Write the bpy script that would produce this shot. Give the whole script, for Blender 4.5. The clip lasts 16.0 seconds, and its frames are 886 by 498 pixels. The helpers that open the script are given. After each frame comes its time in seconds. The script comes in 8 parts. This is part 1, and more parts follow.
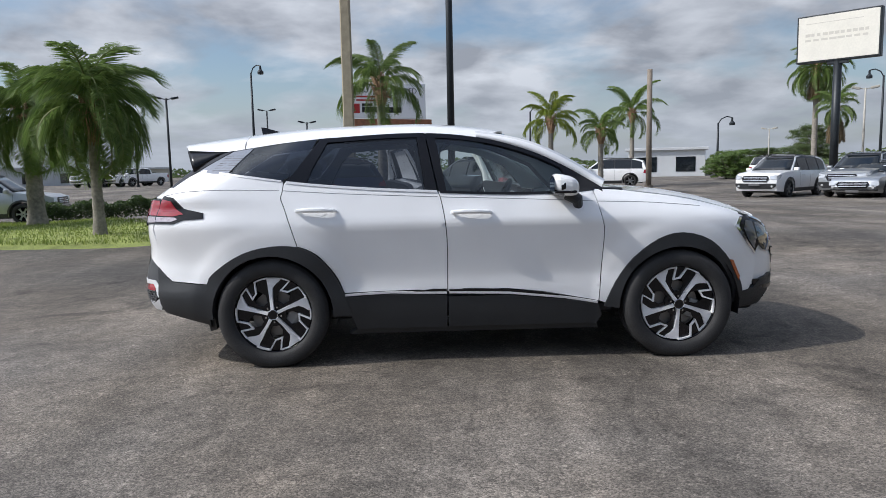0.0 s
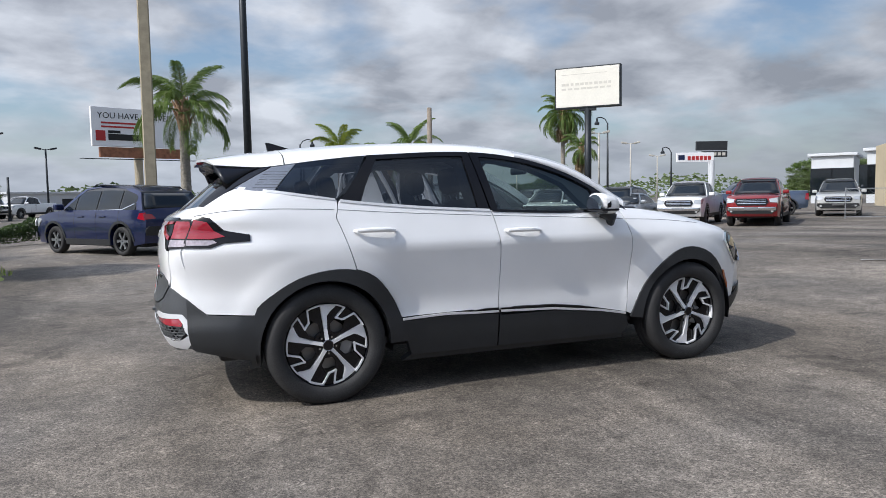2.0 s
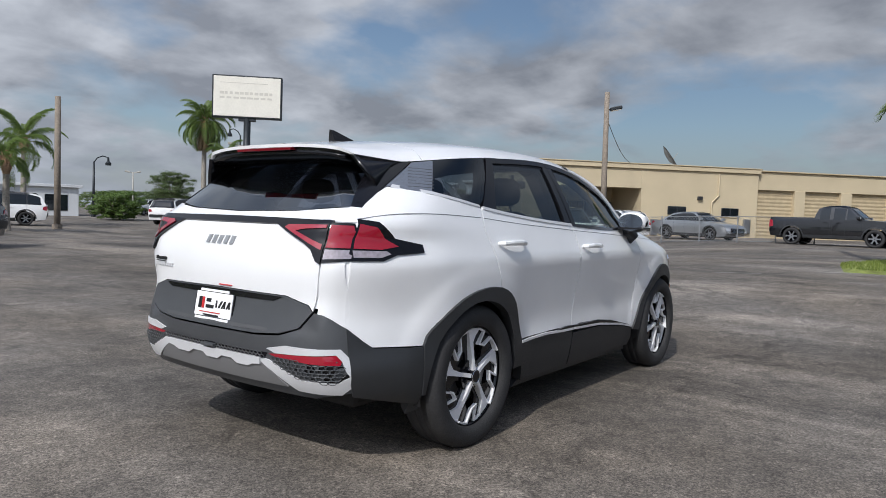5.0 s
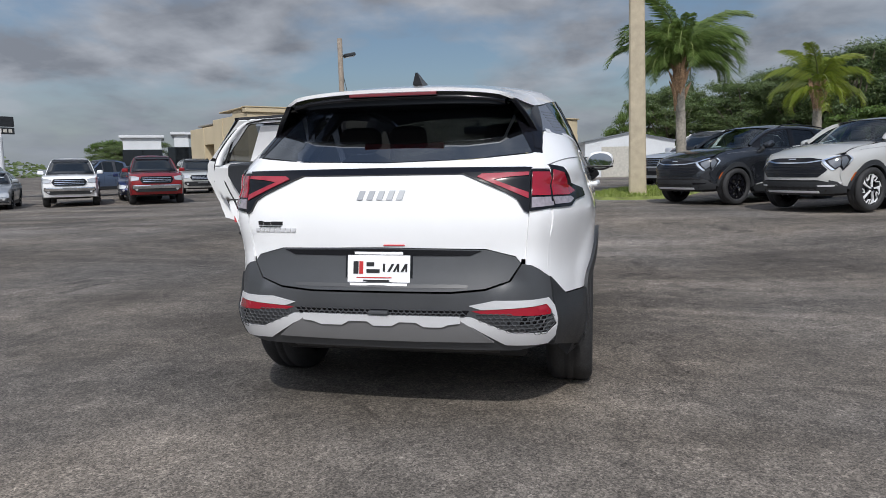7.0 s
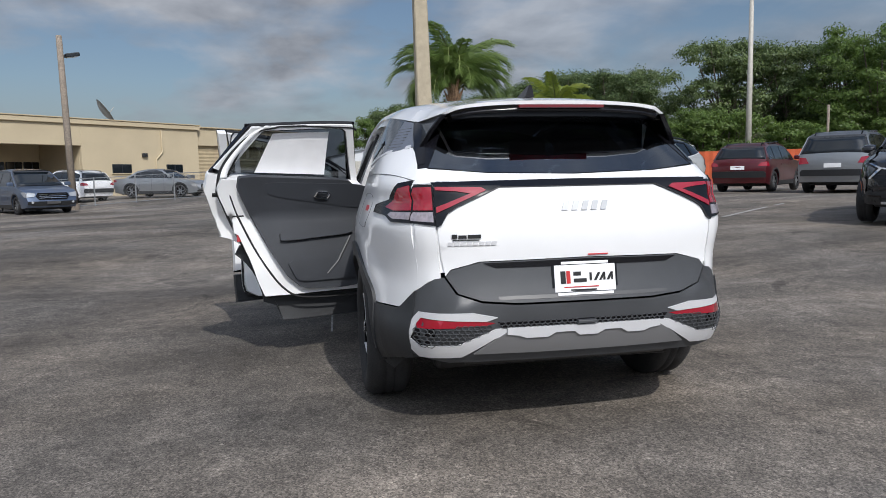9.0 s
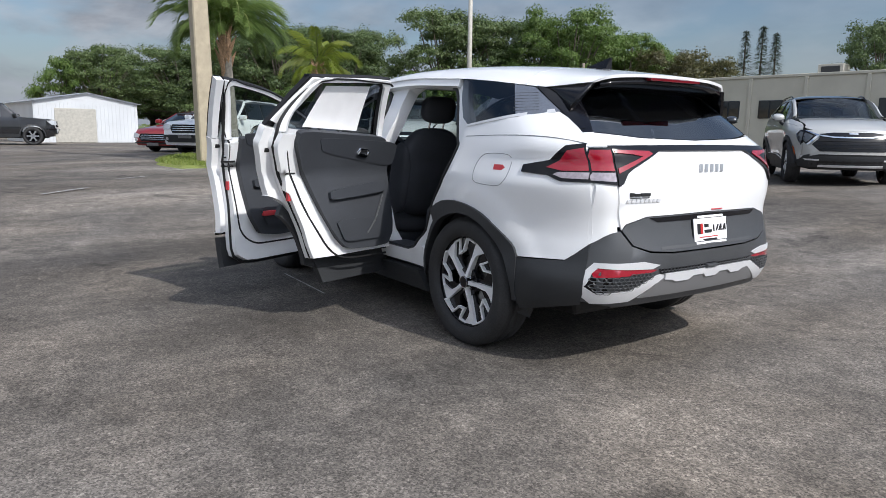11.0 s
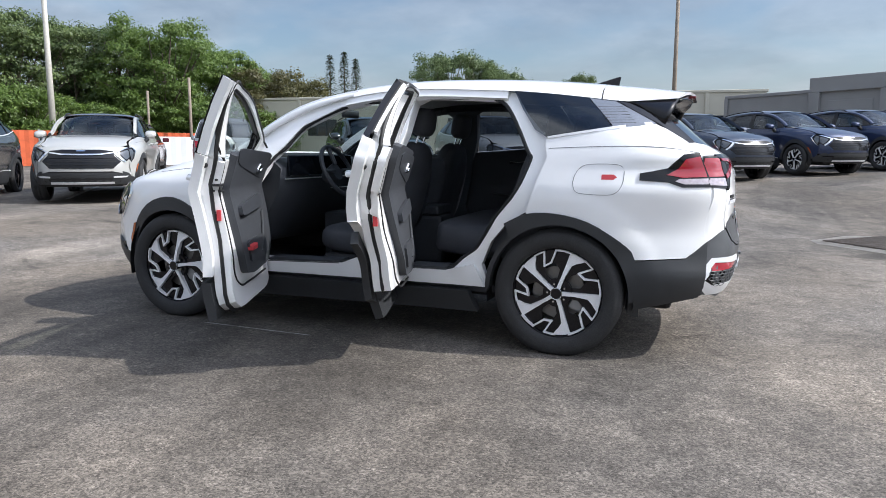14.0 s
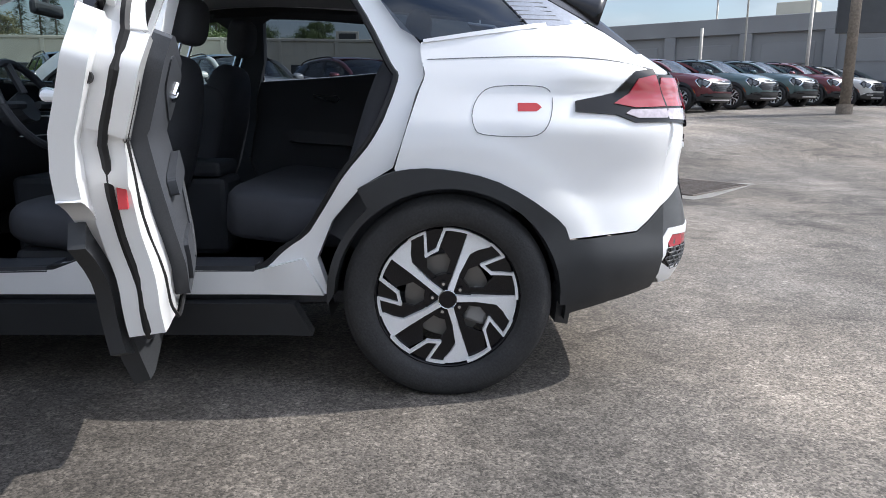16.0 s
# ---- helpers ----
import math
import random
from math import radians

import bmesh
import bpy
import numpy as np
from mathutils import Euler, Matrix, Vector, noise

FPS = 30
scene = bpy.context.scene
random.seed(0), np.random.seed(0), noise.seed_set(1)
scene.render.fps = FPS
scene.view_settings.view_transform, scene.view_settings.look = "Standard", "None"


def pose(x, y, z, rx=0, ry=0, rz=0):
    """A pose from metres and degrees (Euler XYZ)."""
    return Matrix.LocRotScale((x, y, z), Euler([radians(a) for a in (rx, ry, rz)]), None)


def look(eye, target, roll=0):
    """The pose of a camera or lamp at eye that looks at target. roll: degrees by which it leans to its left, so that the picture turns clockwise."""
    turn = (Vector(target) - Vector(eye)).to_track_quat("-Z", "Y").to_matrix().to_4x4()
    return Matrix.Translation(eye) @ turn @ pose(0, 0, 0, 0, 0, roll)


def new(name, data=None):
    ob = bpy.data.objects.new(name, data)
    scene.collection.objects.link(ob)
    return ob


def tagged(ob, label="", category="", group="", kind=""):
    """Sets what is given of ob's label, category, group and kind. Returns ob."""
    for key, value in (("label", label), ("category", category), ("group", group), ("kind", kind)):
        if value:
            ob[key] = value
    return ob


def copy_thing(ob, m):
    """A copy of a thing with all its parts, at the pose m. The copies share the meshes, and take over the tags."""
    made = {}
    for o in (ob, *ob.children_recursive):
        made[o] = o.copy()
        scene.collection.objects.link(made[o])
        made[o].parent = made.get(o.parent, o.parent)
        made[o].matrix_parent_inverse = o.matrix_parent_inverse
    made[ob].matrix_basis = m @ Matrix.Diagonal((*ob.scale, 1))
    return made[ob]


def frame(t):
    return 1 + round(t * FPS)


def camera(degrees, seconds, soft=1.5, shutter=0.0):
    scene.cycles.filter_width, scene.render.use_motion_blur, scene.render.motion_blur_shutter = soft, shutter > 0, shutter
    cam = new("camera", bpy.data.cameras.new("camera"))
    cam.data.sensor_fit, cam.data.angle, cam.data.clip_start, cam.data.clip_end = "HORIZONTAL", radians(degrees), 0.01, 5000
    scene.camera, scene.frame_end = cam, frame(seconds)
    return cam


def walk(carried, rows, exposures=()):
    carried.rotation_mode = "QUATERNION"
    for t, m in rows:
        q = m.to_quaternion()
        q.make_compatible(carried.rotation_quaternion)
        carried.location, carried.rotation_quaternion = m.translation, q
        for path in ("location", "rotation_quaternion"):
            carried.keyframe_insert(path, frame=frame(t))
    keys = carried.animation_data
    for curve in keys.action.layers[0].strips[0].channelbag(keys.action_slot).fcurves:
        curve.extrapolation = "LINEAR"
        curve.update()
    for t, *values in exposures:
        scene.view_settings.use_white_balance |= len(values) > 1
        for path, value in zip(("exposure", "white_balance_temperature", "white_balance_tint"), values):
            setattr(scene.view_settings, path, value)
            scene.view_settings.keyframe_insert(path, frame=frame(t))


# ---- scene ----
# ---- camera and its path ----
cam = camera(64.8, 16.0, soft=0.8)
PATH = [
    (0, (1.024, -5.541, 1.32), (1.079, -3.555, 1.09), -1.2),
    (0.5, (0.513, -5.512, 1.309), (0.733, -3.536, 1.088), -2.9),
    (1, (0.022, -5.385, 1.283), (0.418, -3.432, 1.111), -2.1),
    (1.5, (-0.457, -5.274, 1.277), (0.121, -3.365, 1.128), -1.9),
    (2, (-0.895, -5.088, 1.255), (-0.159, -3.234, 1.108), -1.0),
    (2.5, (-1.319, -4.857, 1.237), (-0.39, -3.097, 1.04), 0.3),
    (3, (-1.722, -4.484, 1.214), (-0.631, -2.815, 1.056), 0.4),
    (3.2, (-1.881, -4.346, 1.203), (-0.732, -2.716, 1.053), 1.0),
    (5.3, (-3.197, -2.607, 1.196), (-1.51, -1.541, 1.064), 1.0),
    (5.5, (-3.309, -2.414, 1.192), (-1.573, -1.435, 1.026), 0.4),
    (6, (-3.529, -1.94, 1.171), (-1.714, -1.122, 0.98), 0.2),
    (6.5, (-3.739, -1.432, 1.18), (-1.865, -0.766, 0.974), -0.8),
    (7, (-3.863, -0.92, 1.167), (-1.922, -0.498, 0.934), -1.0),
    (7.5, (-3.962, -0.393, 1.17), (-1.992, -0.127, 0.953), -0.7),
    (8, (-3.982, 0.144, 1.171), (-1.994, 0.202, 0.956), -0.4),
    (8.5, (-3.947, 0.67, 1.176), (-1.966, 0.53, 0.94), -1.1),
    (9, (-3.845, 1.2, 1.187), (-1.892, 0.819, 0.98), -1.1),
    (9.5, (-3.701, 1.699, 1.18), (-1.782, 1.167, 0.991), -0.6),
    (9.7, (-3.653, 1.9, 1.222), (-1.769, 1.275, 0.977), -0.7),
    (11.8, (-2.63, 3.937, 1.183), (-1.219, 2.539, 0.952), 0.9),
    (12, (-2.476, 4.06, 1.164), (-1.124, 2.602, 0.951), 0.7),
    (12.5, (-2.078, 4.383, 1.161), (-0.853, 2.818, 0.937), 1.0),
    (13, (-1.655, 4.643, 1.16), (-0.599, 2.959, 0.934), 0.6),
    (13.5, (-1.218, 4.775, 1.145), (-0.269, 3.038, 0.858), 1.6),
    (14, (-0.795, 4.819, 1.165), (-0.09, 2.967, 0.893), 0.1),
    (14.5, (-0.451, 4.597, 1.127), (0.159, 2.713, 0.849), 0.3),
    (15, (-0.138, 4.276, 1.091), (0.168, 2.319, 0.814), -0.6),
    (15.5, (-0.073, 3.822, 1.069), (0.088, 1.856, 0.737), 0.8),
    (16, (0.025, 3.3, 1.04), (0.018, 1.341, 0.638), 0.1),
]
walk(cam, [(t, look(eye, target, roll)) for t, eye, target, roll in PATH],
     [(0.0, 0.06), (3.0, 0.22), (5.5, -0.18), (8.0, -0.22), (9.5, -0.06), (12.0, 0.34), (13.5, 0.62), (15.0, 0.72), (16.0, 0.80)])
scene.view_settings.exposure = 0.0

# ---- sky and sun ----
SUN = Vector((-1.0, -0.19, 0.97)).normalized()
world = bpy.data.worlds.new("sky")
scene.world = world
world.use_nodes = True


def sky_nodes():
    nt = world.node_tree
    nt.nodes.clear()
    n, l = nt.nodes.new, nt.links.new
    out, bg = n("ShaderNodeOutputWorld"), n("ShaderNodeBackground")
    sky = n("ShaderNodeTexSky")
    sky.sky_type = "NISHITA"
    sky.sun_disc = False
    sky.sun_elevation = math.asin(SUN.z)
    sky.sun_rotation = math.atan2(SUN.x, SUN.y)
    sky.air_density, sky.dust_density, sky.ozone_density = 1.0, 1.4, 2.2
    tc = n("ShaderNodeTexCoord")
    # flat cloud layer: direction divided by its height
    sep = n("ShaderNodeSeparateXYZ")
    l(tc.outputs["Generated"], sep.inputs[0])
    up = n("ShaderNodeMath"); up.operation = "MAXIMUM"; up.inputs[1].default_value = 0.0
    l(sep.outputs["Z"], up.inputs[0])
    den = n("ShaderNodeMath"); den.operation = "ADD"; den.inputs[1].default_value = 0.27
    l(up.outputs[0], den.inputs[0])
    dv = n("ShaderNodeVectorMath"); dv.operation = "DIVIDE"
    cmb = n("ShaderNodeCombineXYZ")
    for i in range(3):
        l(den.outputs[0], cmb.inputs[i])
    l(tc.outputs["Generated"], dv.inputs[0]); l(cmb.outputs[0], dv.inputs[1])
    big, fine = n("ShaderNodeTexNoise"), n("ShaderNodeTexNoise")
    for tex, sc, det, dist in ((big, 1.9, 12.0, 0.2), (fine, 3.4, 12.0, 0.15)):
        tex.inputs["Scale"].default_value, tex.inputs["Detail"].default_value = sc, det
        tex.inputs["Roughness"].default_value, tex.inputs["Distortion"].default_value = 0.51, dist
        l(dv.outputs[0], tex.inputs["Vector"])
    cover = n("ShaderNodeValToRGB")
    cover.color_ramp.elements[0].position, cover.color_ramp.elements[1].position = 0.37, 0.55
    l(big.outputs["Fac"], cover.inputs[0])
    tone = n("ShaderNodeValToRGB")
    tone.color_ramp.elements[0].position, tone.color_ramp.elements[1].position = 0.36, 0.66
    tone.color_ramp.elements[0].color = (2.75, 2.98, 3.5, 1)
    tone.color_ramp.elements[1].color = (5.9, 6.25, 6.95, 1)
    l(fine.outputs["Fac"], tone.inputs[0])
    mix = n("ShaderNodeMix"); mix.data_type = "RGBA"
    amount = n("ShaderNodeMath"); amount.operation = "MULTIPLY"; amount.inputs[1].default_value = 0.92
    l(cover.outputs["Color"], amount.inputs[0])
    # the clouds open up towards -y
    dy = n("ShaderNodeVectorMath"); dy.operation = "DOT_PRODUCT"; dy.inputs[1].default_value = (0.1, -1.0, 0.0)
    l(tc.outputs["Generated"], dy.inputs[0])
    my = n("ShaderNodeMapRange")
    for k, v in zip(("From Min", "From Max", "To Min", "To Max"), (0.25, 0.9, 0.95, 0.30)):
        my.inputs[k].default_value = v
    l(dy.outputs["Value"], my.inputs["Value"]); l(my.outputs[0], amount.inputs[1])
    l(amount.outputs[0], mix.inputs["Factor"])
    l(sky.outputs[0], mix.inputs["A"]); l(tone.outputs["Color"], mix.inputs["B"])
    # pale blue-grey haze along the horizon
    hz = n("ShaderNodeMapRange")
    for k, v in zip(("From Min", "From Max", "To Min", "To Max"), (0.0, 0.13, 0.85, 0.0)):
        hz.inputs[k].default_value = v
    l(up.outputs[0], hz.inputs["Value"])
    haze = n("ShaderNodeMix"); haze.data_type = "RGBA"
    haze.inputs["B"].default_value = (3.5, 3.95, 4.7, 1)
    l(hz.outputs[0], haze.inputs["Factor"]); l(mix.outputs["Result"], haze.inputs["A"])
    # thicker cloud away from the sun
    dt = n("ShaderNodeVectorMath"); dt.operation = "DOT_PRODUCT"; dt.inputs[1].default_value = (0.45, -0.7, 0.0)
    l(tc.outputs["Generated"], dt.inputs[0])
    mr = n("ShaderNodeMapRange")
    for k, v in zip(("From Min", "From Max", "To Min", "To Max"), (-0.7, 0.15, 0.93, 0.66)):
        mr.inputs[k].default_value = v
    l(dt.outputs["Value"], mr.inputs["Value"])
    vs = n("ShaderNodeVectorMath"); vs.operation = "SCALE"
    l(haze.outputs["Result"], vs.inputs[0]); l(mr.outputs[0], vs.inputs["Scale"])
    # the haze is brightest round the sun
    ds = n("ShaderNodeVectorMath"); ds.operation = "DOT_PRODUCT"; ds.inputs[1].default_value = SUN
    l(tc.outputs["Generated"], ds.inputs[0])
    pos = n("ShaderNodeMath"); pos.operation = "MAXIMUM"; pos.inputs[1].default_value = 0.0
    l(ds.outputs["Value"], pos.inputs[0])
    lobe = n("ShaderNodeMath"); lobe.operation = "POWER"; lobe.inputs[1].default_value = 6.0
    l(pos.outputs[0], lobe.inputs[0])
    glow = n("ShaderNodeMath"); glow.operation = "MULTIPLY_ADD"
    glow.inputs[1].default_value, glow.inputs[2].default_value = 1.9, 1.0
    l(lobe.outputs[0], glow.inputs[0])
    vg = n("ShaderNodeVectorMath"); vg.operation = "SCALE"
    l(vs.outputs[0], vg.inputs[0]); l(glow.outputs[0], vg.inputs["Scale"])
    # cloud is brighter overhead than along the horizon
    sq = n("ShaderNodeMath"); sq.operation = "POWER"; sq.inputs[1].default_value = 2.0
    l(up.outputs[0], sq.inputs[0])
    zen = n("ShaderNodeMath"); zen.operation = "MULTIPLY_ADD"
    zen.inputs[1].default_value, zen.inputs[2].default_value = 1.0, 1.0
    l(sq.outputs[0], zen.inputs[0])
    vz = n("ShaderNodeVectorMath"); vz.operation = "SCALE"
    l(vg.outputs[0], vz.inputs[0]); l(zen.outputs[0], vz.inputs["Scale"])
    l(vz.outputs[0], bg.inputs["Color"])
    bg.inputs["Strength"].default_value = 0.12
    l(bg.outputs[0], out.inputs["Surface"])


sky_nodes()
sun = new("sun", bpy.data.lights.new("sun", "SUN"))
sun.data.energy, sun.data.angle, sun.data.color = 3.0, radians(0.6), (1.0, 0.975, 0.945)
sun.matrix_world = look(SUN * 100, (0, 0, 0))

# ---- helpers of this scene ----
def mat(name, color, rough=0.5, metal=0.0, grain=None, bump=0.0, coat=0.0, spec=0.5):
    """A plain or mottled surface. grain: (scale, amount, second scale, second amount)."""
    m = bpy.data.materials.new(name)
    m.use_nodes = True
    nt = m.node_tree
    b = nt.nodes["Principled BSDF"]
    b.inputs["Base Color"].default_value = (*color, 1)
    b.inputs["Roughness"].default_value = rough
    b.inputs["Metallic"].default_value = metal
    b.inputs["Coat Weight"].default_value = coat
    b.inputs["Coat Roughness"].default_value = 0.03
    b.inputs["Specular IOR Level"].default_value = spec
    if grain:
        tc = nt.nodes.new("ShaderNodeTexCoord")
        last = None
        for k in range(0, len(grain), 2):
            no = nt.nodes.new("ShaderNodeTexNoise")
            no.inputs["Scale"].default_value, no.inputs["Detail"].default_value = grain[k], 5
            nt.links.new(tc.outputs["Object"], no.inputs["Vector"])
            mr = nt.nodes.new("ShaderNodeMapRange")
            mr.inputs["From Min"].default_value, mr.inputs["From Max"].default_value = 0.3, 0.7
            mr.inputs["To Min"].default_value, mr.inputs["To Max"].default_value = 1 - grain[k + 1], 1 + grain[k + 1]
            nt.links.new(no.outputs["Fac"], mr.inputs["Value"])
            vm = nt.nodes.new("ShaderNodeVectorMath")
            vm.operation = "SCALE"
            if last is None:
                vm.inputs[0].default_value = color
            else:
                nt.links.new(last, vm.inputs[0])
            nt.links.new(mr.outputs[0], vm.inputs["Scale"])
            last = vm.outputs[0]
            if bump and k == 0:
                bp = nt.nodes.new("ShaderNodeBump")
                bp.inputs["Strength"].default_value = bump
                bp.inputs["Distance"].default_value = 0.01
                nt.links.new(no.outputs["Fac"], bp.inputs["Height"])
                nt.links.new(bp.outputs[0], b.inputs["Normal"])
        nt.links.new(last, b.inputs["Base Color"])
    return m


def part(name, bm, material, parent=None, label="", smooth=False):
    """Links a bmesh as one mesh object, under a thing or a part where one is given."""
    me = bpy.data.meshes.new(name)
    bm.to_mesh(me)
    bm.free()
    if smooth:
        me.shade_smooth()
    for m in material if isinstance(material, (list, tuple)) else (material,):
        me.materials.append(m)
    ob = new(name, me)
    if parent is not None:
        ob.parent = parent
    if label:
        ob["label"] = label
    return ob


def box(bm, lo, hi, bevel=0.0, seg=2):
    """Adds a box between two corners."""
    g = bmesh.ops.create_cube(bm, size=1)
    vs = g["verts"]
    c = [(a + b) / 2 for a, b in zip(lo, hi)]
    s = [abs(b - a) for a, b in zip(lo, hi)]
    for v in vs:
        v.co = Vector((c[0] + v.co.x * s[0], c[1] + v.co.y * s[1], c[2] + v.co.z * s[2]))
    if bevel:
        es = list({e for v in vs for e in v.link_edges})
        bmesh.ops.bevel(bm, geom=es, offset=bevel, segments=seg, affect="EDGES", profile=0.5)
    return vs


def tube(bm, pts, radii, sides=10, cap=True):
    """Adds a round tube through points, with a radius at each."""
    pts = [Vector(p) for p in pts]
    if not isinstance(radii, (list, tuple)):
        radii = [radii] * len(pts)
    rings = []
    for i, p in enumerate(pts):
        d = (pts[min(i + 1, len(pts) - 1)] - pts[max(i - 1, 0)]).normalized()
        a = d.orthogonal().normalized() if i == 0 else (a - d * a.dot(d)).normalized()
        b = d.cross(a)
        rings.append([bm.verts.new(p + radii[i] * (math.cos(2 * math.pi * k / sides) * a + math.sin(2 * math.pi * k / sides) * b)) for k in range(sides)])
    for r0, r1 in zip(rings, rings[1:]):
        for k in range(sides):
            bm.faces.new((r0[k], r0[(k + 1) % sides], r1[(k + 1) % sides], r1[k]))
    if cap:
        bm.faces.new(rings[0][::-1])
        bm.faces.new(rings[-1])


def thing(name, m=None, label="", category="", group="", kind=""):
    ob = new(name)
    ob.empty_display_size = 0.1
    if m is not None:
        ob.matrix_world = m
    return tagged(ob, label, category, group, kind)


# height of the lot, which falls towards the drain beside the car
SPOTS = [(17, 25, -.24), (18.8, 23, -.19), (19.6, 18.5, -.1), (20.2, 15.5, -.05), (24.4, 10.8, .02), (29, 17, .04), (31, 1, .38),
         (39, 7, .4), (40, -.4, .43), (11.5, -3.5, .3), (9.6, -4.9, .25), (11.4, -8, .37), (18.7, -3.3, .4), (12.3, -12.8, .53),
         (15.7, -12.3, .49), (5.9, -8.1, .29), (2, -11, .41), (-1, -13, .5), (-2.9, -15.3, .65), (-5.1, -16.8, .75), (-8, -19.3, .91),
         (-11.3, -20.8, 1.0), (-14, -23.3, 1.1), (-1.8, 13.5, .04), (1.5, 18.2, 0), (-13.7, 21, -.38), (-3.9, -5.6, -.02), (0, 4, 0), (-6, 0, 0)]


def lot(x, y):
    sw = sz = 0.0
    for a, b, z in SPOTS:
        w = 1 / ((x - a) ** 2 + (y - b) ** 2 + 3.0) ** 1.6
        sw += w
        sz += w * z
    d = math.hypot(max(-1.2 - x, 0, x - 4.0), max(-1.6 - y, 0, y - 2.2))
    k = min(max((d - 0.5) / 5.0, 0), 1)
    return sz / sw * k * k * (3 - 2 * k)


# ---- materials ----
from mathutils.geometry import delaunay_2d_cdt


def pane(name, tint, gloss=0.02, face=0.055):
    """Thin glass: tinted see-through with a clear reflection that grows at grazing angles."""
    m = bpy.data.materials.new(name)
    m.use_nodes = True
    nt = m.node_tree
    nt.nodes.clear()
    out, mx = nt.nodes.new("ShaderNodeOutputMaterial"), nt.nodes.new("ShaderNodeMixShader")
    tr, gl, fr = nt.nodes.new("ShaderNodeBsdfTransparent"), nt.nodes.new("ShaderNodeBsdfGlossy"), nt.nodes.new("ShaderNodeLayerWeight")
    tr.inputs["Color"].default_value = (*tint, 1)
    gl.inputs["Color"].default_value = (0.9, 0.95, 1, 1)
    gl.inputs["Roughness"].default_value = gloss
    fr.inputs["Blend"].default_value = 0.5
    pw, ad = nt.nodes.new("ShaderNodeMath"), nt.nodes.new("ShaderNodeMath")
    pw.operation, ad.operation = "POWER", "MULTIPLY_ADD"
    pw.inputs[1].default_value, ad.inputs[1].default_value, ad.inputs[2].default_value = 5.0, 0.9, face
    nt.links.new(fr.outputs["Facing"], pw.inputs[0])
    nt.links.new(pw.outputs[0], ad.inputs[0])
    nt.links.new(ad.outputs[0], mx.inputs[0])
    nt.links.new(tr.outputs[0], mx.inputs[1])
    nt.links.new(gl.outputs[0], mx.inputs[2])
    nt.links.new(mx.outputs[0], out.inputs["Surface"])
    return m


def paint(name, color, metal=0.0, rough=0.35):
    return mat(name, color, rough, metal, grain=(3, .03, 900, .04), coat=1.0)


P_WHITE = paint("white_paint", (0.90, 0.905, 0.91))
P_GREY = paint("graphite_paint", (0.034, 0.039, 0.048), 0.6, 0.26)
P_SLATE = paint("slate_blue_paint", (0.034, 0.048, 0.078), 0.5, 0.3)
P_PEARL = paint("pale_paint", (0.53, 0.53, 0.51), 0.2, 0.35)
P_MAROON = paint("maroon_paint", (0.13, 0.016, 0.024), 0.5, 0.3)
P_NAVY = paint("navy_paint", (0.018, 0.032, 0.085), 0.5, 0.3)
P_BLACK = paint("black_paint", (0.012, 0.013, 0.016), 0.3, 0.25)
P_TEAL = paint("sage_paint", (0.07, 0.12, 0.125), 0.4, 0.3)
P_BLUE = paint("blue_paint", (0.008, 0.018, 0.085), 0.5, 0.3)
P_RED = paint("red_paint", (0.28, 0.012, 0.016), 0.3, 0.3)
P_SILVER = paint("silver_paint", (0.36, 0.38, 0.40), 0.7, 0.35)
P_STEEL = paint("blue_grey_paint", (0.12, 0.16, 0.24), 0.6, 0.35)
M_CLAD = mat("grained_black_plastic", (0.028, 0.030, 0.033), 0.48, grain=(700, .25, 4, .1), bump=0.15)
M_CLADG = mat("satin_grey_plastic", (0.062, 0.065, 0.070), 0.42, grain=(600, .15, 5, .08), bump=0.08)
M_GLOSS = mat("gloss_black", (0.006, 0.006, 0.008), 0.16, spec=0.4)
M_RUBBER = mat("tyre_rubber", (0.025, 0.025, 0.026), 0.75, grain=(120, .3, 9, .2), bump=0.2)
M_ALU = mat("machined_aluminium", (0.85, 0.85, 0.86), 0.45, 0.12, grain=(300, .06))
M_CHROME = mat("chrome", (0.75, 0.76, 0.78), 0.12, 1.0)
M_SATIN = mat("satin_silver", (0.74, 0.745, 0.76), 0.38, 0.25, grain=(400, .05))
M_DARKGLASS = pane("privacy_glass", (0.19, 0.21, 0.235), face=0.075)
M_REARGLASS = pane("dark_rear_glass", (0.045, 0.055, 0.075), face=0.20)
M_GLASS = pane("clear_car_glass", (0.62, 0.70, 0.67), face=0.085)
M_REDLENS = mat("red_lens", (0.33, 0.009, 0.024), 0.08, coat=1.0)
M_REDDEEP = mat("deep_red_lens", (0.16, 0.006, 0.012), 0.08, coat=1.0)
M_CLEARLENS = mat("clear_ribbed_lens", (0.42, 0.37, 0.40), 0.12, 0.3, grain=(60, .2), coat=1.0)
M_AMBER = mat("amber_lens", (0.45, 0.10, 0.02), 0.1, coat=1.0)
M_TRIM = mat("dark_interior_plastic", (0.042, 0.046, 0.054), 0.6, grain=(300, .2, 5, .1), bump=0.1)
M_TRIM2 = mat("soft_interior_panel", (0.040, 0.044, 0.052), 0.5, grain=(250, .15))
M_SEAT = mat("black_seat_cloth", (0.055, 0.058, 0.068), 0.85, grain=(400, .3, 6, .15), bump=0.2)
M_CARPET = mat("dark_carpet", (0.07, 0.072, 0.08), 0.95, grain=(500, .4))
M_SEAL = mat("black_rubber_seal", (0.010, 0.010, 0.011), 0.6)
M_PAPER = mat("white_paper", (0.90, 0.90, 0.91), 0.7, grain=(8, .04))
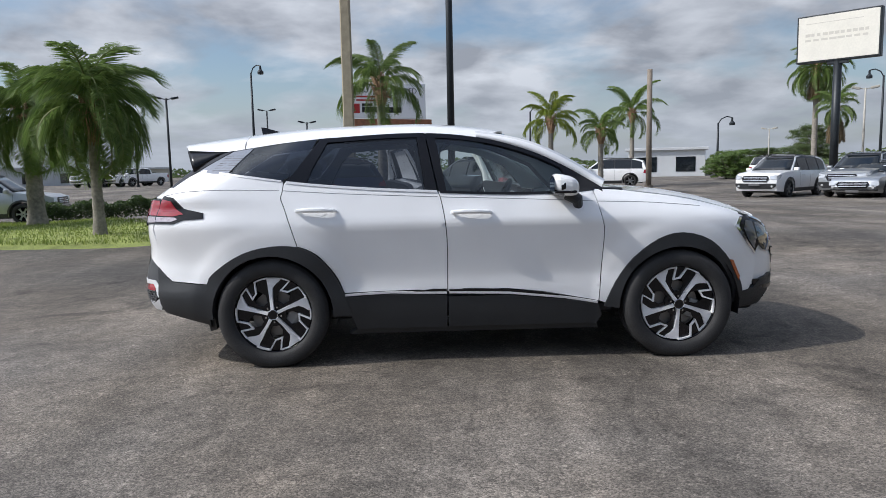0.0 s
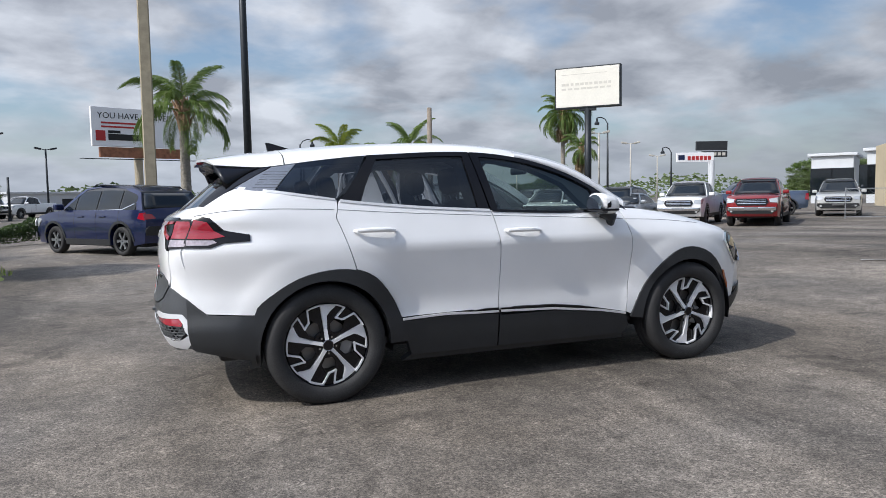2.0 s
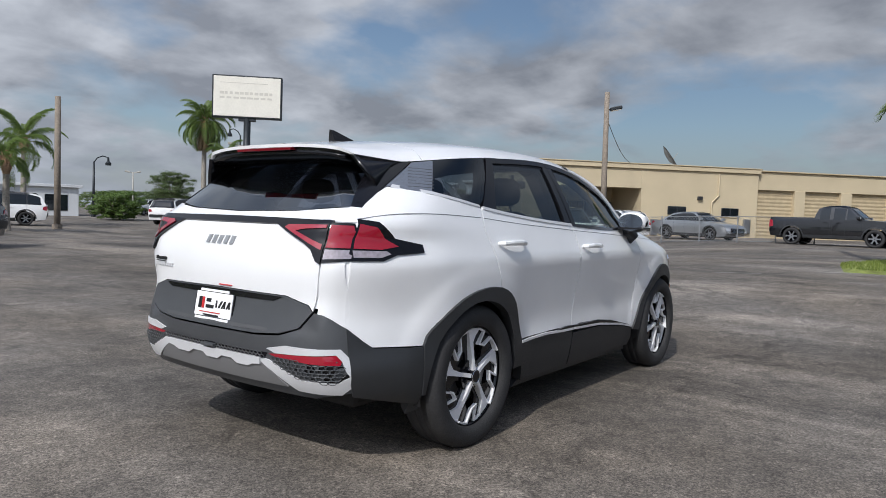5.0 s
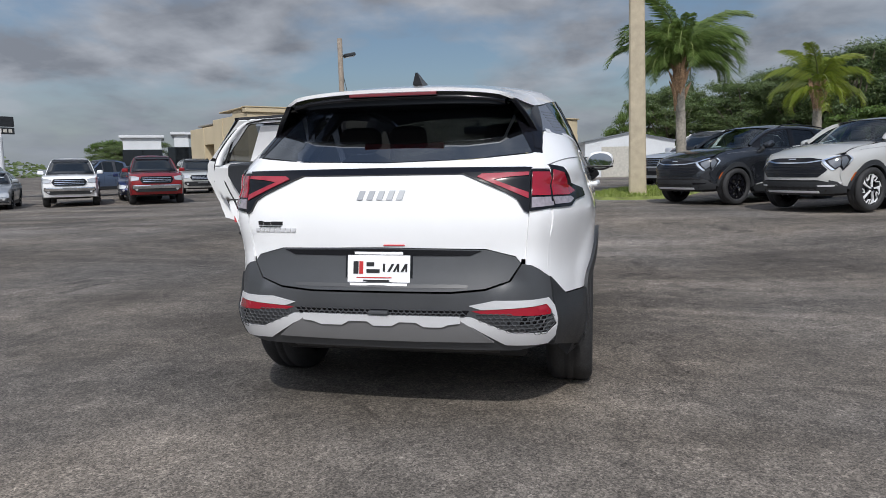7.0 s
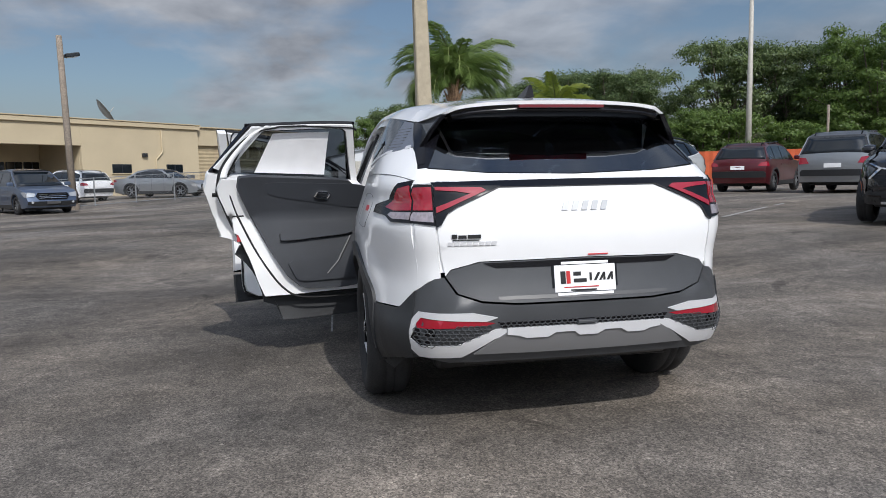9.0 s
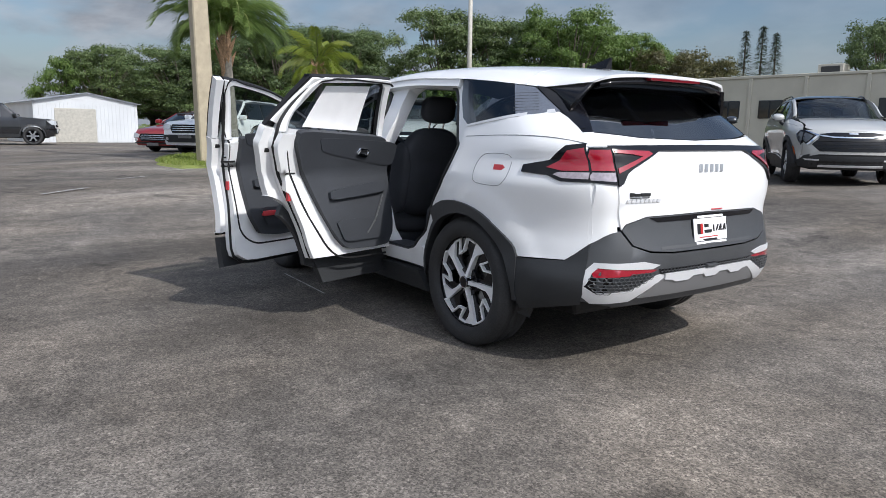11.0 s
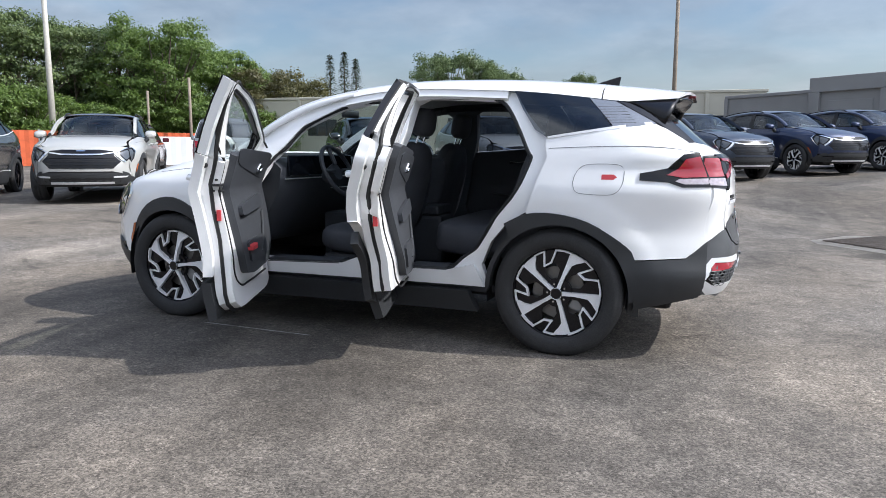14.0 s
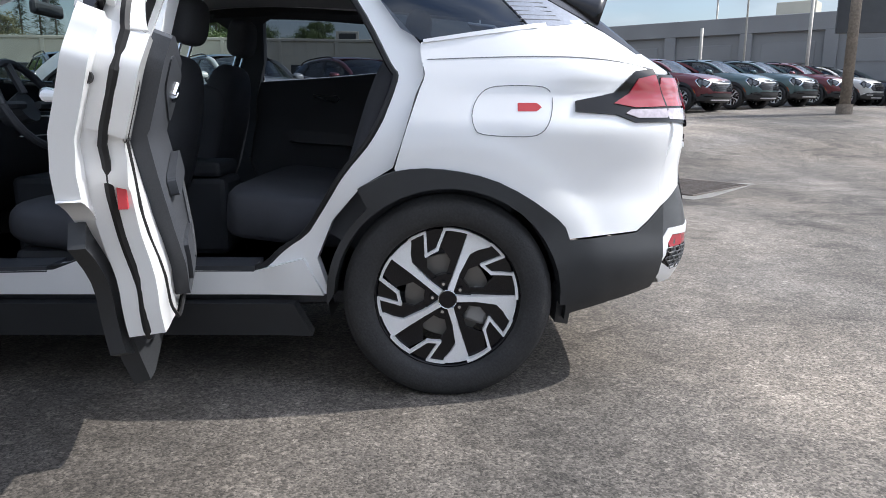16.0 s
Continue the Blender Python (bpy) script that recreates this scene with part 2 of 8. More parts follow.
M_SCREEN = mat("dark_screen", (0.008, 0.010, 0.014), 0.05)
M_REDTAG = mat("red_tag", (0.55, 0.05, 0.06), 0.5)
M_QTRIM = mat("brushed_quarter_trim", (0.17, 0.19, 0.23), 0.45, 0.3, grain=(90, .12, 500, .08))
M_LAMP = mat("headlamp_lens", (0.10, 0.11, 0.125), 0.06, 0.3, coat=1.0)
M_MIRROR = mat("mirror_glass", (0.5, 0.53, 0.57), 0.02, 1.0)
M_BADGE = mat("grey_badge_metal", (0.42, 0.43, 0.44), 0.4, 0.6)
# grey for the painted shade of the shoulder crease, and the fuel flap gap
M_CREASE = mat("crease_shade_and_gap_grey", (0.16, 0.165, 0.175), 0.6)
M_INK = mat("black_ink", (0.01, 0.01, 0.011), 0.5)
M_REDINK = mat("red_ink", (0.5, 0.02, 0.02), 0.5)
M_HEADLINER = mat("grey_headliner", (0.34, 0.34, 0.35), 0.9)


# ---- ground ----
def asphalt():
    m = bpy.data.materials.new("asphalt")
    m.use_nodes = True
    nt = m.node_tree
    n, l = nt.nodes.new, nt.links.new
    b = nt.nodes["Principled BSDF"]
    b.inputs["Roughness"].default_value = 0.82
    b.inputs["Specular IOR Level"].default_value = 0.35
    tc = n("ShaderNodeTexCoord")

    def noise(scale, detail=4, rough=.55, dist=0.0, stretch=None):
        t = n("ShaderNodeTexNoise")
        t.inputs["Scale"].default_value, t.inputs["Detail"].default_value = scale, detail
        t.inputs["Roughness"].default_value, t.inputs["Distortion"].default_value = rough, dist
        src = tc.outputs["Object"]
        if stretch:
            mp = n("ShaderNodeMapping")
            mp.inputs["Scale"].default_value = stretch[:3]
            mp.inputs["Rotation"].default_value = (0, 0, radians(stretch[3]))
            l(src, mp.inputs["Vector"])
            src = mp.outputs[0]
        l(src, t.inputs["Vector"])
        return t.outputs["Fac"]

    def span(v, a, b_, c, d):
        r = n("ShaderNodeMapRange")
        for k, x in zip(("From Min", "From Max", "To Min", "To Max"), (a, b_, c, d)):
            r.inputs[k].default_value = x
        l(v, r.inputs["Value"])
        return r.outputs[0]

    def mul(a, c):
        x = n("ShaderNodeMath")
        x.operation = "MULTIPLY"
        l(a, x.inputs[0])
        l(c, x.inputs[1])
        return x.outputs[0]
    tone = span(noise(.22, 5, .65, .8), .34, .66, .60, 1.36)               # broad worn and sealed patches
    tone = mul(tone, span(noise(1.1, 9, .68, .5), .32, .68, .80, 1.20))      # blotches
    tone = mul(tone, span(noise(.45, 4, .65, .8, (1, .22, 1, 38)), .40, .60, .70, 1.22))   # drive lanes
    # old oil and water stains
    tone = mul(tone, span(noise(.7, 5, .7, 1.6), .57, .66, 1.0, .55))
    tone = mul(tone, span(noise(.55, 5, .7, 1.2, (1, 1, 1, 70)), .58, .67, 1.0, 1.28))     # pale scuffs
    # stone chips
    vo = n("ShaderNodeTexVoronoi")
    vo.inputs["Scale"].default_value = 140
    l(tc.outputs["Object"], vo.inputs["Vector"])
    sep = n("ShaderNodeSeparateColor")
    l(vo.outputs["Color"], sep.inputs[0])
    chip = span(sep.outputs[0], 0, 1, .48, 1.52)
    tone = mul(tone, chip)
    tone = mul(tone, span(noise(46, 4, .75), .32, .68, .60, 1.40))
    tone = mul(tone, span(noise(7, 6, .7, .3), .33, .67, .74, 1.26))
    # scattered pale stones
    st = n("ShaderNodeTexVoronoi")
    st.inputs["Scale"].default_value = 62
    l(tc.outputs["Object"], st.inputs["Vector"])
    ss = n("ShaderNodeSeparateColor")
    l(st.outputs["Color"], ss.inputs[0])
    tone = mul(tone, span(ss.outputs[1], .92, .95, 1.0, 1.4))
    # fine cracks here and there
    ck = n("ShaderNodeTexVoronoi")
    ck.feature = "DISTANCE_TO_EDGE"
    ck.inputs["Scale"].default_value = .42
    wob = n("ShaderNodeMix")
    wob.data_type = "RGBA"
    wob.blend_type = "LINEAR_LIGHT"
    wob.inputs["Factor"].default_value = .35
    wn = n("ShaderNodeTexNoise")
    wn.inputs["Scale"].default_value, wn.inputs["Detail"].default_value = 1.6, 6
    l(tc.outputs["Object"], wn.inputs["Vector"])
    l(tc.outputs["Object"], wob.inputs["A"])
    l(wn.outputs["Color"], wob.inputs["B"])
    l(wob.outputs["Result"], ck.inputs["Vector"])
    line = span(ck.outputs["Distance"], 0, .007, .66, 1)
    some = span(noise(.3, 2), .50, .60, 0, 1)
    mixc = n("ShaderNodeMix")
    mixc.inputs["A"].default_value = 1.0
    l(some, mixc.inputs["Factor"])
    l(line, mixc.inputs["B"])
    tone = mul(tone, mixc.outputs["Result"])
    hue = n("ShaderNodeMix")
    hue.data_type = "RGBA"
    hue.inputs["A"].default_value = (0.139, 0.126, 0.112, 1)
    hue.inputs["B"].default_value = (0.160, 0.136, 0.110, 1)
    l(span(noise(.35, 4), .35, .65, 0, 1), hue.inputs["Factor"])
    vm = n("ShaderNodeVectorMath")
    vm.operation = "SCALE"
    l(hue.outputs["Result"], vm.inputs[0])
    l(tone, vm.inputs["Scale"])
    l(vm.outputs[0], b.inputs["Base Color"])
    bp = n("ShaderNodeBump")
    bp.inputs["Strength"].default_value, bp.inputs["Distance"].default_value = .25, .005
    l(vo.outputs["Distance"], bp.inputs["Height"])
    bp.invert = True
    l(bp.outputs[0], b.inputs["Normal"])
    return m


M_ASPHALT = asphalt()
M_OLDPAINT = mat("worn_white_line_paint", (0.32, 0.315, 0.30), 0.85, grain=(9, .5, 90, .35))


def ground():
    bm = bmesh.new()
    ts = [-1 + 2 * i / 120 for i in range(121)]
    line = [math.copysign(abs(t) ** 2.6, t) * 900 + 40 * t for t in ts]
    rows = [[bm.verts.new((x + 2, y, lot(x + 2, y) if abs(x) + abs(y) < 300 else lot(300 * x / (abs(x) + abs(y)), 300 * y / (abs(x) + abs(y))))) for x in line] for y in line]
    for r0, r1 in zip(rows, rows[1:]):
        for i in range(120):
            bm.faces.new((r0[i], r0[i + 1], r1[i + 1], r1[i]))
    return tagged(part("ground", bm, M_ASPHALT, smooth=True), "worn grey asphalt car park with stains", "ground", kind="structure")


ground()
# ---- inner doors, cabin and rear details of the crossover ----
def rounded(poly, n=1):
    """Cuts the corners of a closed outline."""
    for _ in range(n):
        poly = [q for a, b in zip(poly, poly[1:] + poly[:1]) for q in ((a[0] * .88 + b[0] * .12, a[1] * .88 + b[1] * .12), (a[0] * .12 + b[0] * .88, a[1] * .12 + b[1] * .88))]
    return poly


def inner_door(p, door, front, s):
    S = lambda off: on_side(s, off)
    fl = s < 0
    if front:
        white = [(1.20, 1.16), (1.225, 1.05), (1.235, .8), (1.225, .268), (2.10, .268), (2.16, .6), (2.17, 1.15)]
        trim = [(1.29, 1.175), (1.30, 1.1), (1.315, .8), (1.35, .6), (1.44, .47), (1.6, .445), (2.0, .46), (2.08, .55), (2.13, .8), (2.13, 1.165)]
        seal = [(2.12, 1.20), (1.98, 1.30), (1.62, 1.455), (1.30, 1.515), (1.15, 1.515), (1.20, 1.2), (1.235, 1.05), (1.255, .75), (1.28, .52), (1.40, .41), (1.6, .395), (2.05, .395)]
        head = cut(RAIL, 2.14, 1.12) + [(1.225, 1.17), (1.27, 1.17), (1.175, 1.50)] + [(x, z - .042) for x, z in cut(RAIL, 1.2, 2.04)] + [(2.06, 1.17), (2.16, 1.17)]
        arm, pull, tag, pad = (1.40, 1.95, .80, .865), (1.84, 1.93, 1.06), 1.228, (1.36, 2.02, .90, 1.05)
    else:
        white = curve([(.17, 1.225), (.15, 1.14), (.195, 1.03), (.262, .87), (.330, .72), (.385, .56), (.43, .425)], 4) + [(1.10, .425), (1.10, 1.175)]
        trim = [(.27, 1.225), (.26, 1.14), (.34, .98), (.45, .75), (.56, .56), (.66, .47), (.9, .455), (1.04, .465), (1.085, .55), (1.085, 1.185)]
        seal = [(1.05, 1.505), (.95, 1.52), (.42, 1.495), (.24, 1.25), (.215, 1.13), (.30, .90), (.43, .63), (.56, .46), (.70, .405), (1.05, .395)]
        head = cut(RAIL, 1.02, .36) + [(.14, 1.27), (.22, 1.24), (.42, 1.49)] + [(x, z - .042) for x, z in cut(RAIL, .44, .95)] + [(.98, 1.50), (1.06, 1.18), (1.10, 1.18)]
        arm, pull, tag, pad = (.52, 1.02, .785, .845), (.76, .86, 1.07), .272, (.42, 1.02, .88, 1.04)
    white, trim = rounded(white, 2 if front else 0), rounded(trim, 2)
    p("inner_panel", shell(white, S(-.048), .095, .04), P_WHITE, door)
    p("frame_seal", shell(head, S(-.012), .026, .06), M_SEAL, door)
    p("inner_frame", shell([(x, z - .020 if z > 1.2 and z > rail_z(x) - .012 else z) for x, z in head], S(-.042), .018, .06), P_WHITE, door)
    # the thick lower panel runs out into the slim window frame
    bm = bmesh.new()
    edge = curve([(1.20, 1.14), (1.198, 1.22), (1.182, 1.34), (1.15, 1.45), (1.12, 1.53)] if front else [(.163, 1.20), (.188, 1.27), (.25, 1.36), (.345, 1.465), (.44, 1.522)], 4)
    fade = [(1 - k / (len(edge) - 1)) ** 1.6 for k in range(len(edge))]
    slab(bm, [[(x + dx, s * (side_y(x, z) + o), z) for dx, o in ((.004, -.040), (.004, -.060 - .083 * f), (.04, -.060 - .083 * f), (.04, -.040))] for f, (x, z) in zip(fade, edge)])
    p("frame_gusset", bm, P_WHITE, door)
    t = p("inner_trim", shell(trim, S(-.143), .042, .05), M_TRIM, door)
    p("upper_trim", shell(rounded([(arm[0] - .1, arm[3] + .33), (arm[0] - .06, arm[3] + .24), (arm[1] + .05, arm[3] + .14), (arm[1] + .11, arm[3] + .16), (arm[1] + .11, arm[3] + .30)], 3), S(-.184), .007, .08), M_TRIM2, door)
    p("armrest", shell(rounded([(arm[0], arm[2]), (arm[0], arm[3]), (arm[1], arm[3] + .05), (arm[1], arm[2] + .03)], 3), S(-.188), .024, .05), M_TRIM2, door)
    p("door_pocket", shell(rounded([(arm[0] + .1, .52), (arm[0] + .03, .66), (arm[1] - .1, .66), (arm[1] + .02, .52)], 3), S(-.182), .016, .06), M_TRIM, door)
    bm = bmesh.new()
    y = lambda x, z, o: s * (side_y(x, z) + o)
    pts = [(pull[0], pull[2]), (pull[0] + .015, pull[2] + .03), (pull[1] - .02, pull[2] + .025), (pull[1], pull[2] + .012), (pull[1] - .015, pull[2] - .012), (pull[0] + .03, pull[2] - .008), (pull[0], pull[2])]
    tube(bm, [(x, y(x, z, -.196), z) for x, z in pts], .011, 8)
    p("inner_handle", bm, M_CHROME, door)
    bm = bmesh.new()
    tube(bm, [(x, y(x, z, -.196), z) for x, z in ((arm[1] - .20, .56), (arm[1] - .12, .64), (arm[1] - .02, .80))], .007, 6)
    p("trim_blade", bm, M_CLADG, door)
    bm = bmesh.new()
    deep = lambda z, a, b: float(np.interp(z, (1.12, 1.24), (a, b)))
    tube(bm, [(x, y(x, z, deep(z, -.143, -.060)), z) for x, z in curve(seal, 4)], .007, 6)
    p("door_seal", bm, M_SEAL, door)
    bm = bmesh.new()
    line = [(x, z, -.046 - .052 * f) for f, (x, z) in zip(fade, edge)][::-1] + [(x, z, -.098) for x, z in white if z < 1.13]
    tube(bm, [(x, y(x, z, o), z) for x, z, o in line], .0115, 6)
    p("flange_seal", bm, M_SEAL, door)
    bm = bmesh.new()
    yy = y(tag + .02, .83, -.122)
    box(bm, (tag - .004 if not front else tag - .006, yy - .012, .795), (tag + .03, yy + .010, .855), .001)
    p("red_tag", bm, M_REDTAG, door)
    bm = bmesh.new()
    box(bm, (tag - .035, yy - .02, .985), (tag + .06, yy + .02, .998), .002)
    for a, b in ((-.02, .96), (.02, .96), (0, 1.02)):
        tube(bm, [(tag - .03, yy + a, b), (tag + .04, yy + a, b)], .006, 8)
    p("door_latch", bm, M_SEAL, door)
    bm = bmesh.new()
    xx = 1.19 if front else .145
    tube(bm, [(xx - .012, y(xx, 1.10, -.045), 1.10), (xx + .05, y(xx, 1.10, -.045), 1.10)], .016, 12)
    p("rubber_plug", bm, M_SEAL, door)
    if not front:
        p("window_paper", shell([(.40, 1.235), (.87, 1.215), (.87, 1.495), (.50, 1.478)], S(-.03), .002, .08), M_PAPER, door, "white paper sheet behind the glass")
    else:
        bm = bmesh.new()
        box(bm, (arm[0] + .05, y(1.5, .6, -.217), .60), (arm[0] + .17, y(1.5, .6, -.172), .635), .006)
        p("door_reflector", bm, M_REDTAG, door)


def slab(bm, rings):
    """A closed skin over rings of equal length."""
    vs = [[bm.verts.new(v) for v in r] for r in rings]
    n = len(vs[0])
    for a, b in zip(vs, vs[1:]):
        for k in range(n):
            bm.faces.new((a[k], a[(k + 1) % n], b[(k + 1) % n], b[k])).smooth = True
    bm.faces.new(vs[0][::-1])
    bm.faces.new(vs[-1])
    bmesh.ops.recalc_face_normals(bm, faces=bm.faces[:])


def pad(cx, cy, cz, sx, sy, sz, tilt=0.0, e=3.2):
    """A soft cushion: a rounded block, tilted about the cross axis."""
    bm = bmesh.new()
    g = bmesh.ops.create_uvsphere(bm, u_segments=20, v_segments=14, radius=1)
    rot = Matrix.Rotation(radians(tilt), 3, "Y")
    for v in g["verts"]:
        q = [math.copysign(abs(c) ** (2 / e), c) for c in v.co]
        v.co = rot @ Vector((q[0] * sx / 2, q[1] * sy / 2, q[2] * sz / 2)) + Vector((cx, cy, cz))
    for f in bm.faces:
        f.smooth = True
    return bm


def seat(p, x, y, w=.52):
    """A front seat: cushion, backrest, bolsters and headrest."""
    c = p("seat_cushion", pad(x + .18, y, .56, .54, w, .20, -6), M_SEAT)
    p("seat_back", pad(x - .16, y, .92, .17, w * .95, .66, -14), M_SEAT)
    for s in (-1, 1):
        p("seat_bolster", pad(x - .12, y + s * w * .42, .88, .20, .09, .52, -14), M_SEAT)
    p("headrest", pad(x - .29, y, 1.37, .11, .27, .19, -10), M_SEAT)
    for s in (-.06, .06):
        bm = bmesh.new()
        tube(bm, [(x - .235, y + s, 1.18), (x - .285, y + s, 1.32)], .007, 6)
        p("headrest_post", bm, M_CHROME)
    bm = bmesh.new()
    box(bm, (x - .05, y - w * .4, .32), (x + .4, y + w * .4, .48), .03)
    p("seat_base", bm, M_TRIM)


def cabin(p):
    bm = bmesh.new()
    box(bm, (-.55, -.76, .31), (2.35, .76, .36), .01)
    box(bm, (-.78, -.52, .62), (.05, .52, .68), .01)
    p("cabin_floor", bm, M_CARPET)
    for y in (-.38, .38):
        seat(p, 1.32, y)
    # rear bench
    p("bench_cushion", pad(.62, 0, .60, .56, 1.28, .22, -6, 6), M_SEAT)
    for y, w in ((-.43, .42), (0, .38), (.43, .42)):
        p("bench_back", pad(.27, y, .93, .17, w, .66, -18), M_SEAT)
    for y in (-.43, .43):
        p("rear_headrest", pad(.115, y, 1.33, .10, .25, .15, -12), M_SEAT)
    # dash, screens, wheel, console
    bm = bmesh.new()
    prof = [(2.42, 1.10), (2.2, 1.135), (1.98, 1.125), (1.90, 1.06), (1.92, .92), (2.0, .78), (2.1, .55), (2.4, .5)]
    slab(bm, [[(x, y, z) for x, z in prof] for y in (-.80, -.4, 0, .4, .80)])
    p("dashboard", bm, M_TRIM)
    bm = bmesh.new()
    box(bm, (1.872, -.14, 1.01), (1.892, .74, 1.15), .008)
    p("dash_screen", bm, M_SCREEN)
    bm = bmesh.new()
    box(bm, (1.895, -.75, .985), (1.905, .75, .993), .002)
    box(bm, (1.893, -.15, .90), (1.90, .15, .905), .002)
    p("dash_trim", bm, M_SATIN)
    bm = bmesh.new()
    c, n = Vector((1.69, .40, 1.04)), 28
    ax = Vector((-.90, 0, .43)).normalized()
    u, v = Vector((0, 1, 0)), ax.cross(Vector((0, 1, 0))).normalized()
    ring = [c + .185 * (math.cos(2 * math.pi * k / n) * u + math.sin(2 * math.pi * k / n) * v) for k in range(n + 1)]
    tube(bm, ring, .016, 8, False)
    tube(bm, [c - ax * .01, c - ax * .12], [.065, .04], 14)
    for a in (0, 180, 270):
        tube(bm, [c + .05 * (math.cos(radians(a)) * u + math.sin(radians(a)) * v), c + .18 * (math.cos(radians(a)) * u + math.sin(radians(a)) * v)], .016, 6)
    p("steering_wheel", bm, M_TRIM2)
    bm = bmesh.new()
    box(bm, (1.0, -.13, .36), (1.98, .13, .72), .03)
    box(bm, (1.02, -.14, .72), (1.36, .14, .79), .02)
    tube(bm, [(1.6, .02, .72), (1.6, .02, .76)], .035, 16)
    p("centre_console", bm, M_TRIM)
    bm = bmesh.new()
    box(bm, (1.78, -.12, 1.43), (1.815, .12, 1.49), .015)
    tube(bm, [(1.80, 0, 1.47), (1.80, 0, 1.54)], .015, 8)
    p("interior_mirror", bm, M_TRIM)
    p("headliner", shell([(-.45, -.86), (1.55, -.86), (1.55, .86), (-.45, .86)], on_roof(-.05), .01, .2), M_HEADLINER)
    # inner faces of the right side and of the pillars
    for s in (-1, 1):
        S = lambda off: on_side(s, off)
        fl = s < 0
        rear_jamb = [(.172, 1.122), (.194, 1.182), (.314, 1.399), (.424, 1.493), (.37, 1.532), (.318, 1.525), (.23, 1.40), (.09, 1.245), (.083, 1.14), (.11, 1.08), (.155, .93), (.19, .83), (.30, .765), (.41, .64), (.47, .5), (.43, .365),
                     (.52, .365), (.65, .47), (.59, .525), (.495, .597), (.371, .788), (.248, .944)]
        white = s > 0
        m = P_WHITE if white else M_TRIM
        p("rear_jamb", shell(rear_jamb, S(-.045), .04, .08), m)
        sill = [(.45, .362), (2.14, .362), (2.14, .452), (1.97, .442), (1.43, .455), (1.31, .50), (1.26, .60), (1.25, .75), (1.13, .75), (1.06, .55), (.96, .455), (.70, .452), (.52, .50)]
        p("door_sill", shell(sill, S(-.03), .12, .1), m)
        pillar = [(1.25, .73), (1.225, 1.18), (1.151, 1.313), (1.155, 1.466), (1.24, 1.53), (.90, 1.545), (.974, 1.50), (1.0, 1.3), (1.07, 1.1), (1.12, .73)]
        p("centre_pillar", shell(pillar, S(-.055), .08, .1), m)
        rail = cut(RAIL, .36, 1.45) + [(x, z - .045) for x, z in cut(RAIL, 1.45, .36)]
        p("roof_rail_inner", shell(rail, S(-.012), .05, .1), m)
        front = cut(RAIL, 1.3, 2.24) + [(2.20, 1.05), (2.22, .8), (2.20, .45), (2.10, .45), (2.02, .55), (2.03, .95), (1.95, 1.14), (1.88, 1.21), (1.76, 1.345), (1.49, 1.465), (1.3, 1.495)]
        p("front_jamb", shell(front, S(-.03), .05, .1), m)
        # dark trim just inside the openings
        if white:
            p("seat_side_trim", shell([(-.2, .5), (.30, .5), (.46, .60), (.34, .79), (.22, .95), (.15, 1.12), (.17, 1.19), (.0, 1.22), (-.3, 1.1)], S(-.11), .02, .1), M_TRIM)
            p("sill_plate", shell([(1.45, .448), (2.0, .435), (2.0, .455), (1.45, .468)], S(-.03), .14, .1), M_TRIM)
            p("sill_plate", shell([(.70, .45), (.95, .45), (.95, .47), (.70, .47)], S(-.03), .14, .1), M_TRIM)
            bm = bmesh.new()
            op = curve([(.96, 1.515), (.62, 1.502), (.43, 1.485), (.325, 1.395), (.205, 1.18), (.183, 1.122), (.258, .947), (.381, .79), (.505, .60), (.60, .53), (.70, .46), (.95, .46)], 4)
            tube(bm, [(x, side_y(x, z) - .05, z) for x, z in op], .012, 6)
            op = curve([(2.02, .56), (2.03, .95), (1.94, 1.14), (1.87, 1.2), (1.75, 1.335), (1.49, 1.455), (1.27, 1.49), (1.165, 1.45), (1.16, 1.31), (1.235, 1.18), (1.26, .7), (1.27, .6), (1.32, .51), (1.43, .46), (1.97, .447)], 4)
            tube(bm, [(x, side_y(x, z) - .05, z) for x, z in op], .012, 6)
            p("opening_seal", bm, M_SEAL)
            # fuel flap and its red arrow
            flap = [(-.080, 1.008), (-.088, 1.045), (-.115, 1.085), (-.165, 1.105), (-.30, 1.106), (-.345, 1.09), (-.355, 1.05), (-.345, .99), (-.315, .95), (-.26, .938), (-.12, .945), (-.088, .97)]
            loop = curve(flap + flap[:1], 3)
            bm = bmesh.new()
            tube(bm, [(x, side_y(x, z) + .0002, z) for x, z in loop], .0016, 5, False)
            p("fuel_flap_seam", bm, M_CREASE)
            p("fuel_arrow", shell([(-.235, 1.022), (-.30, 1.022), (-.318, 1.036), (-.30, 1.05), (-.235, 1.05)], S(.001), .001, .05), M_REDTAG)


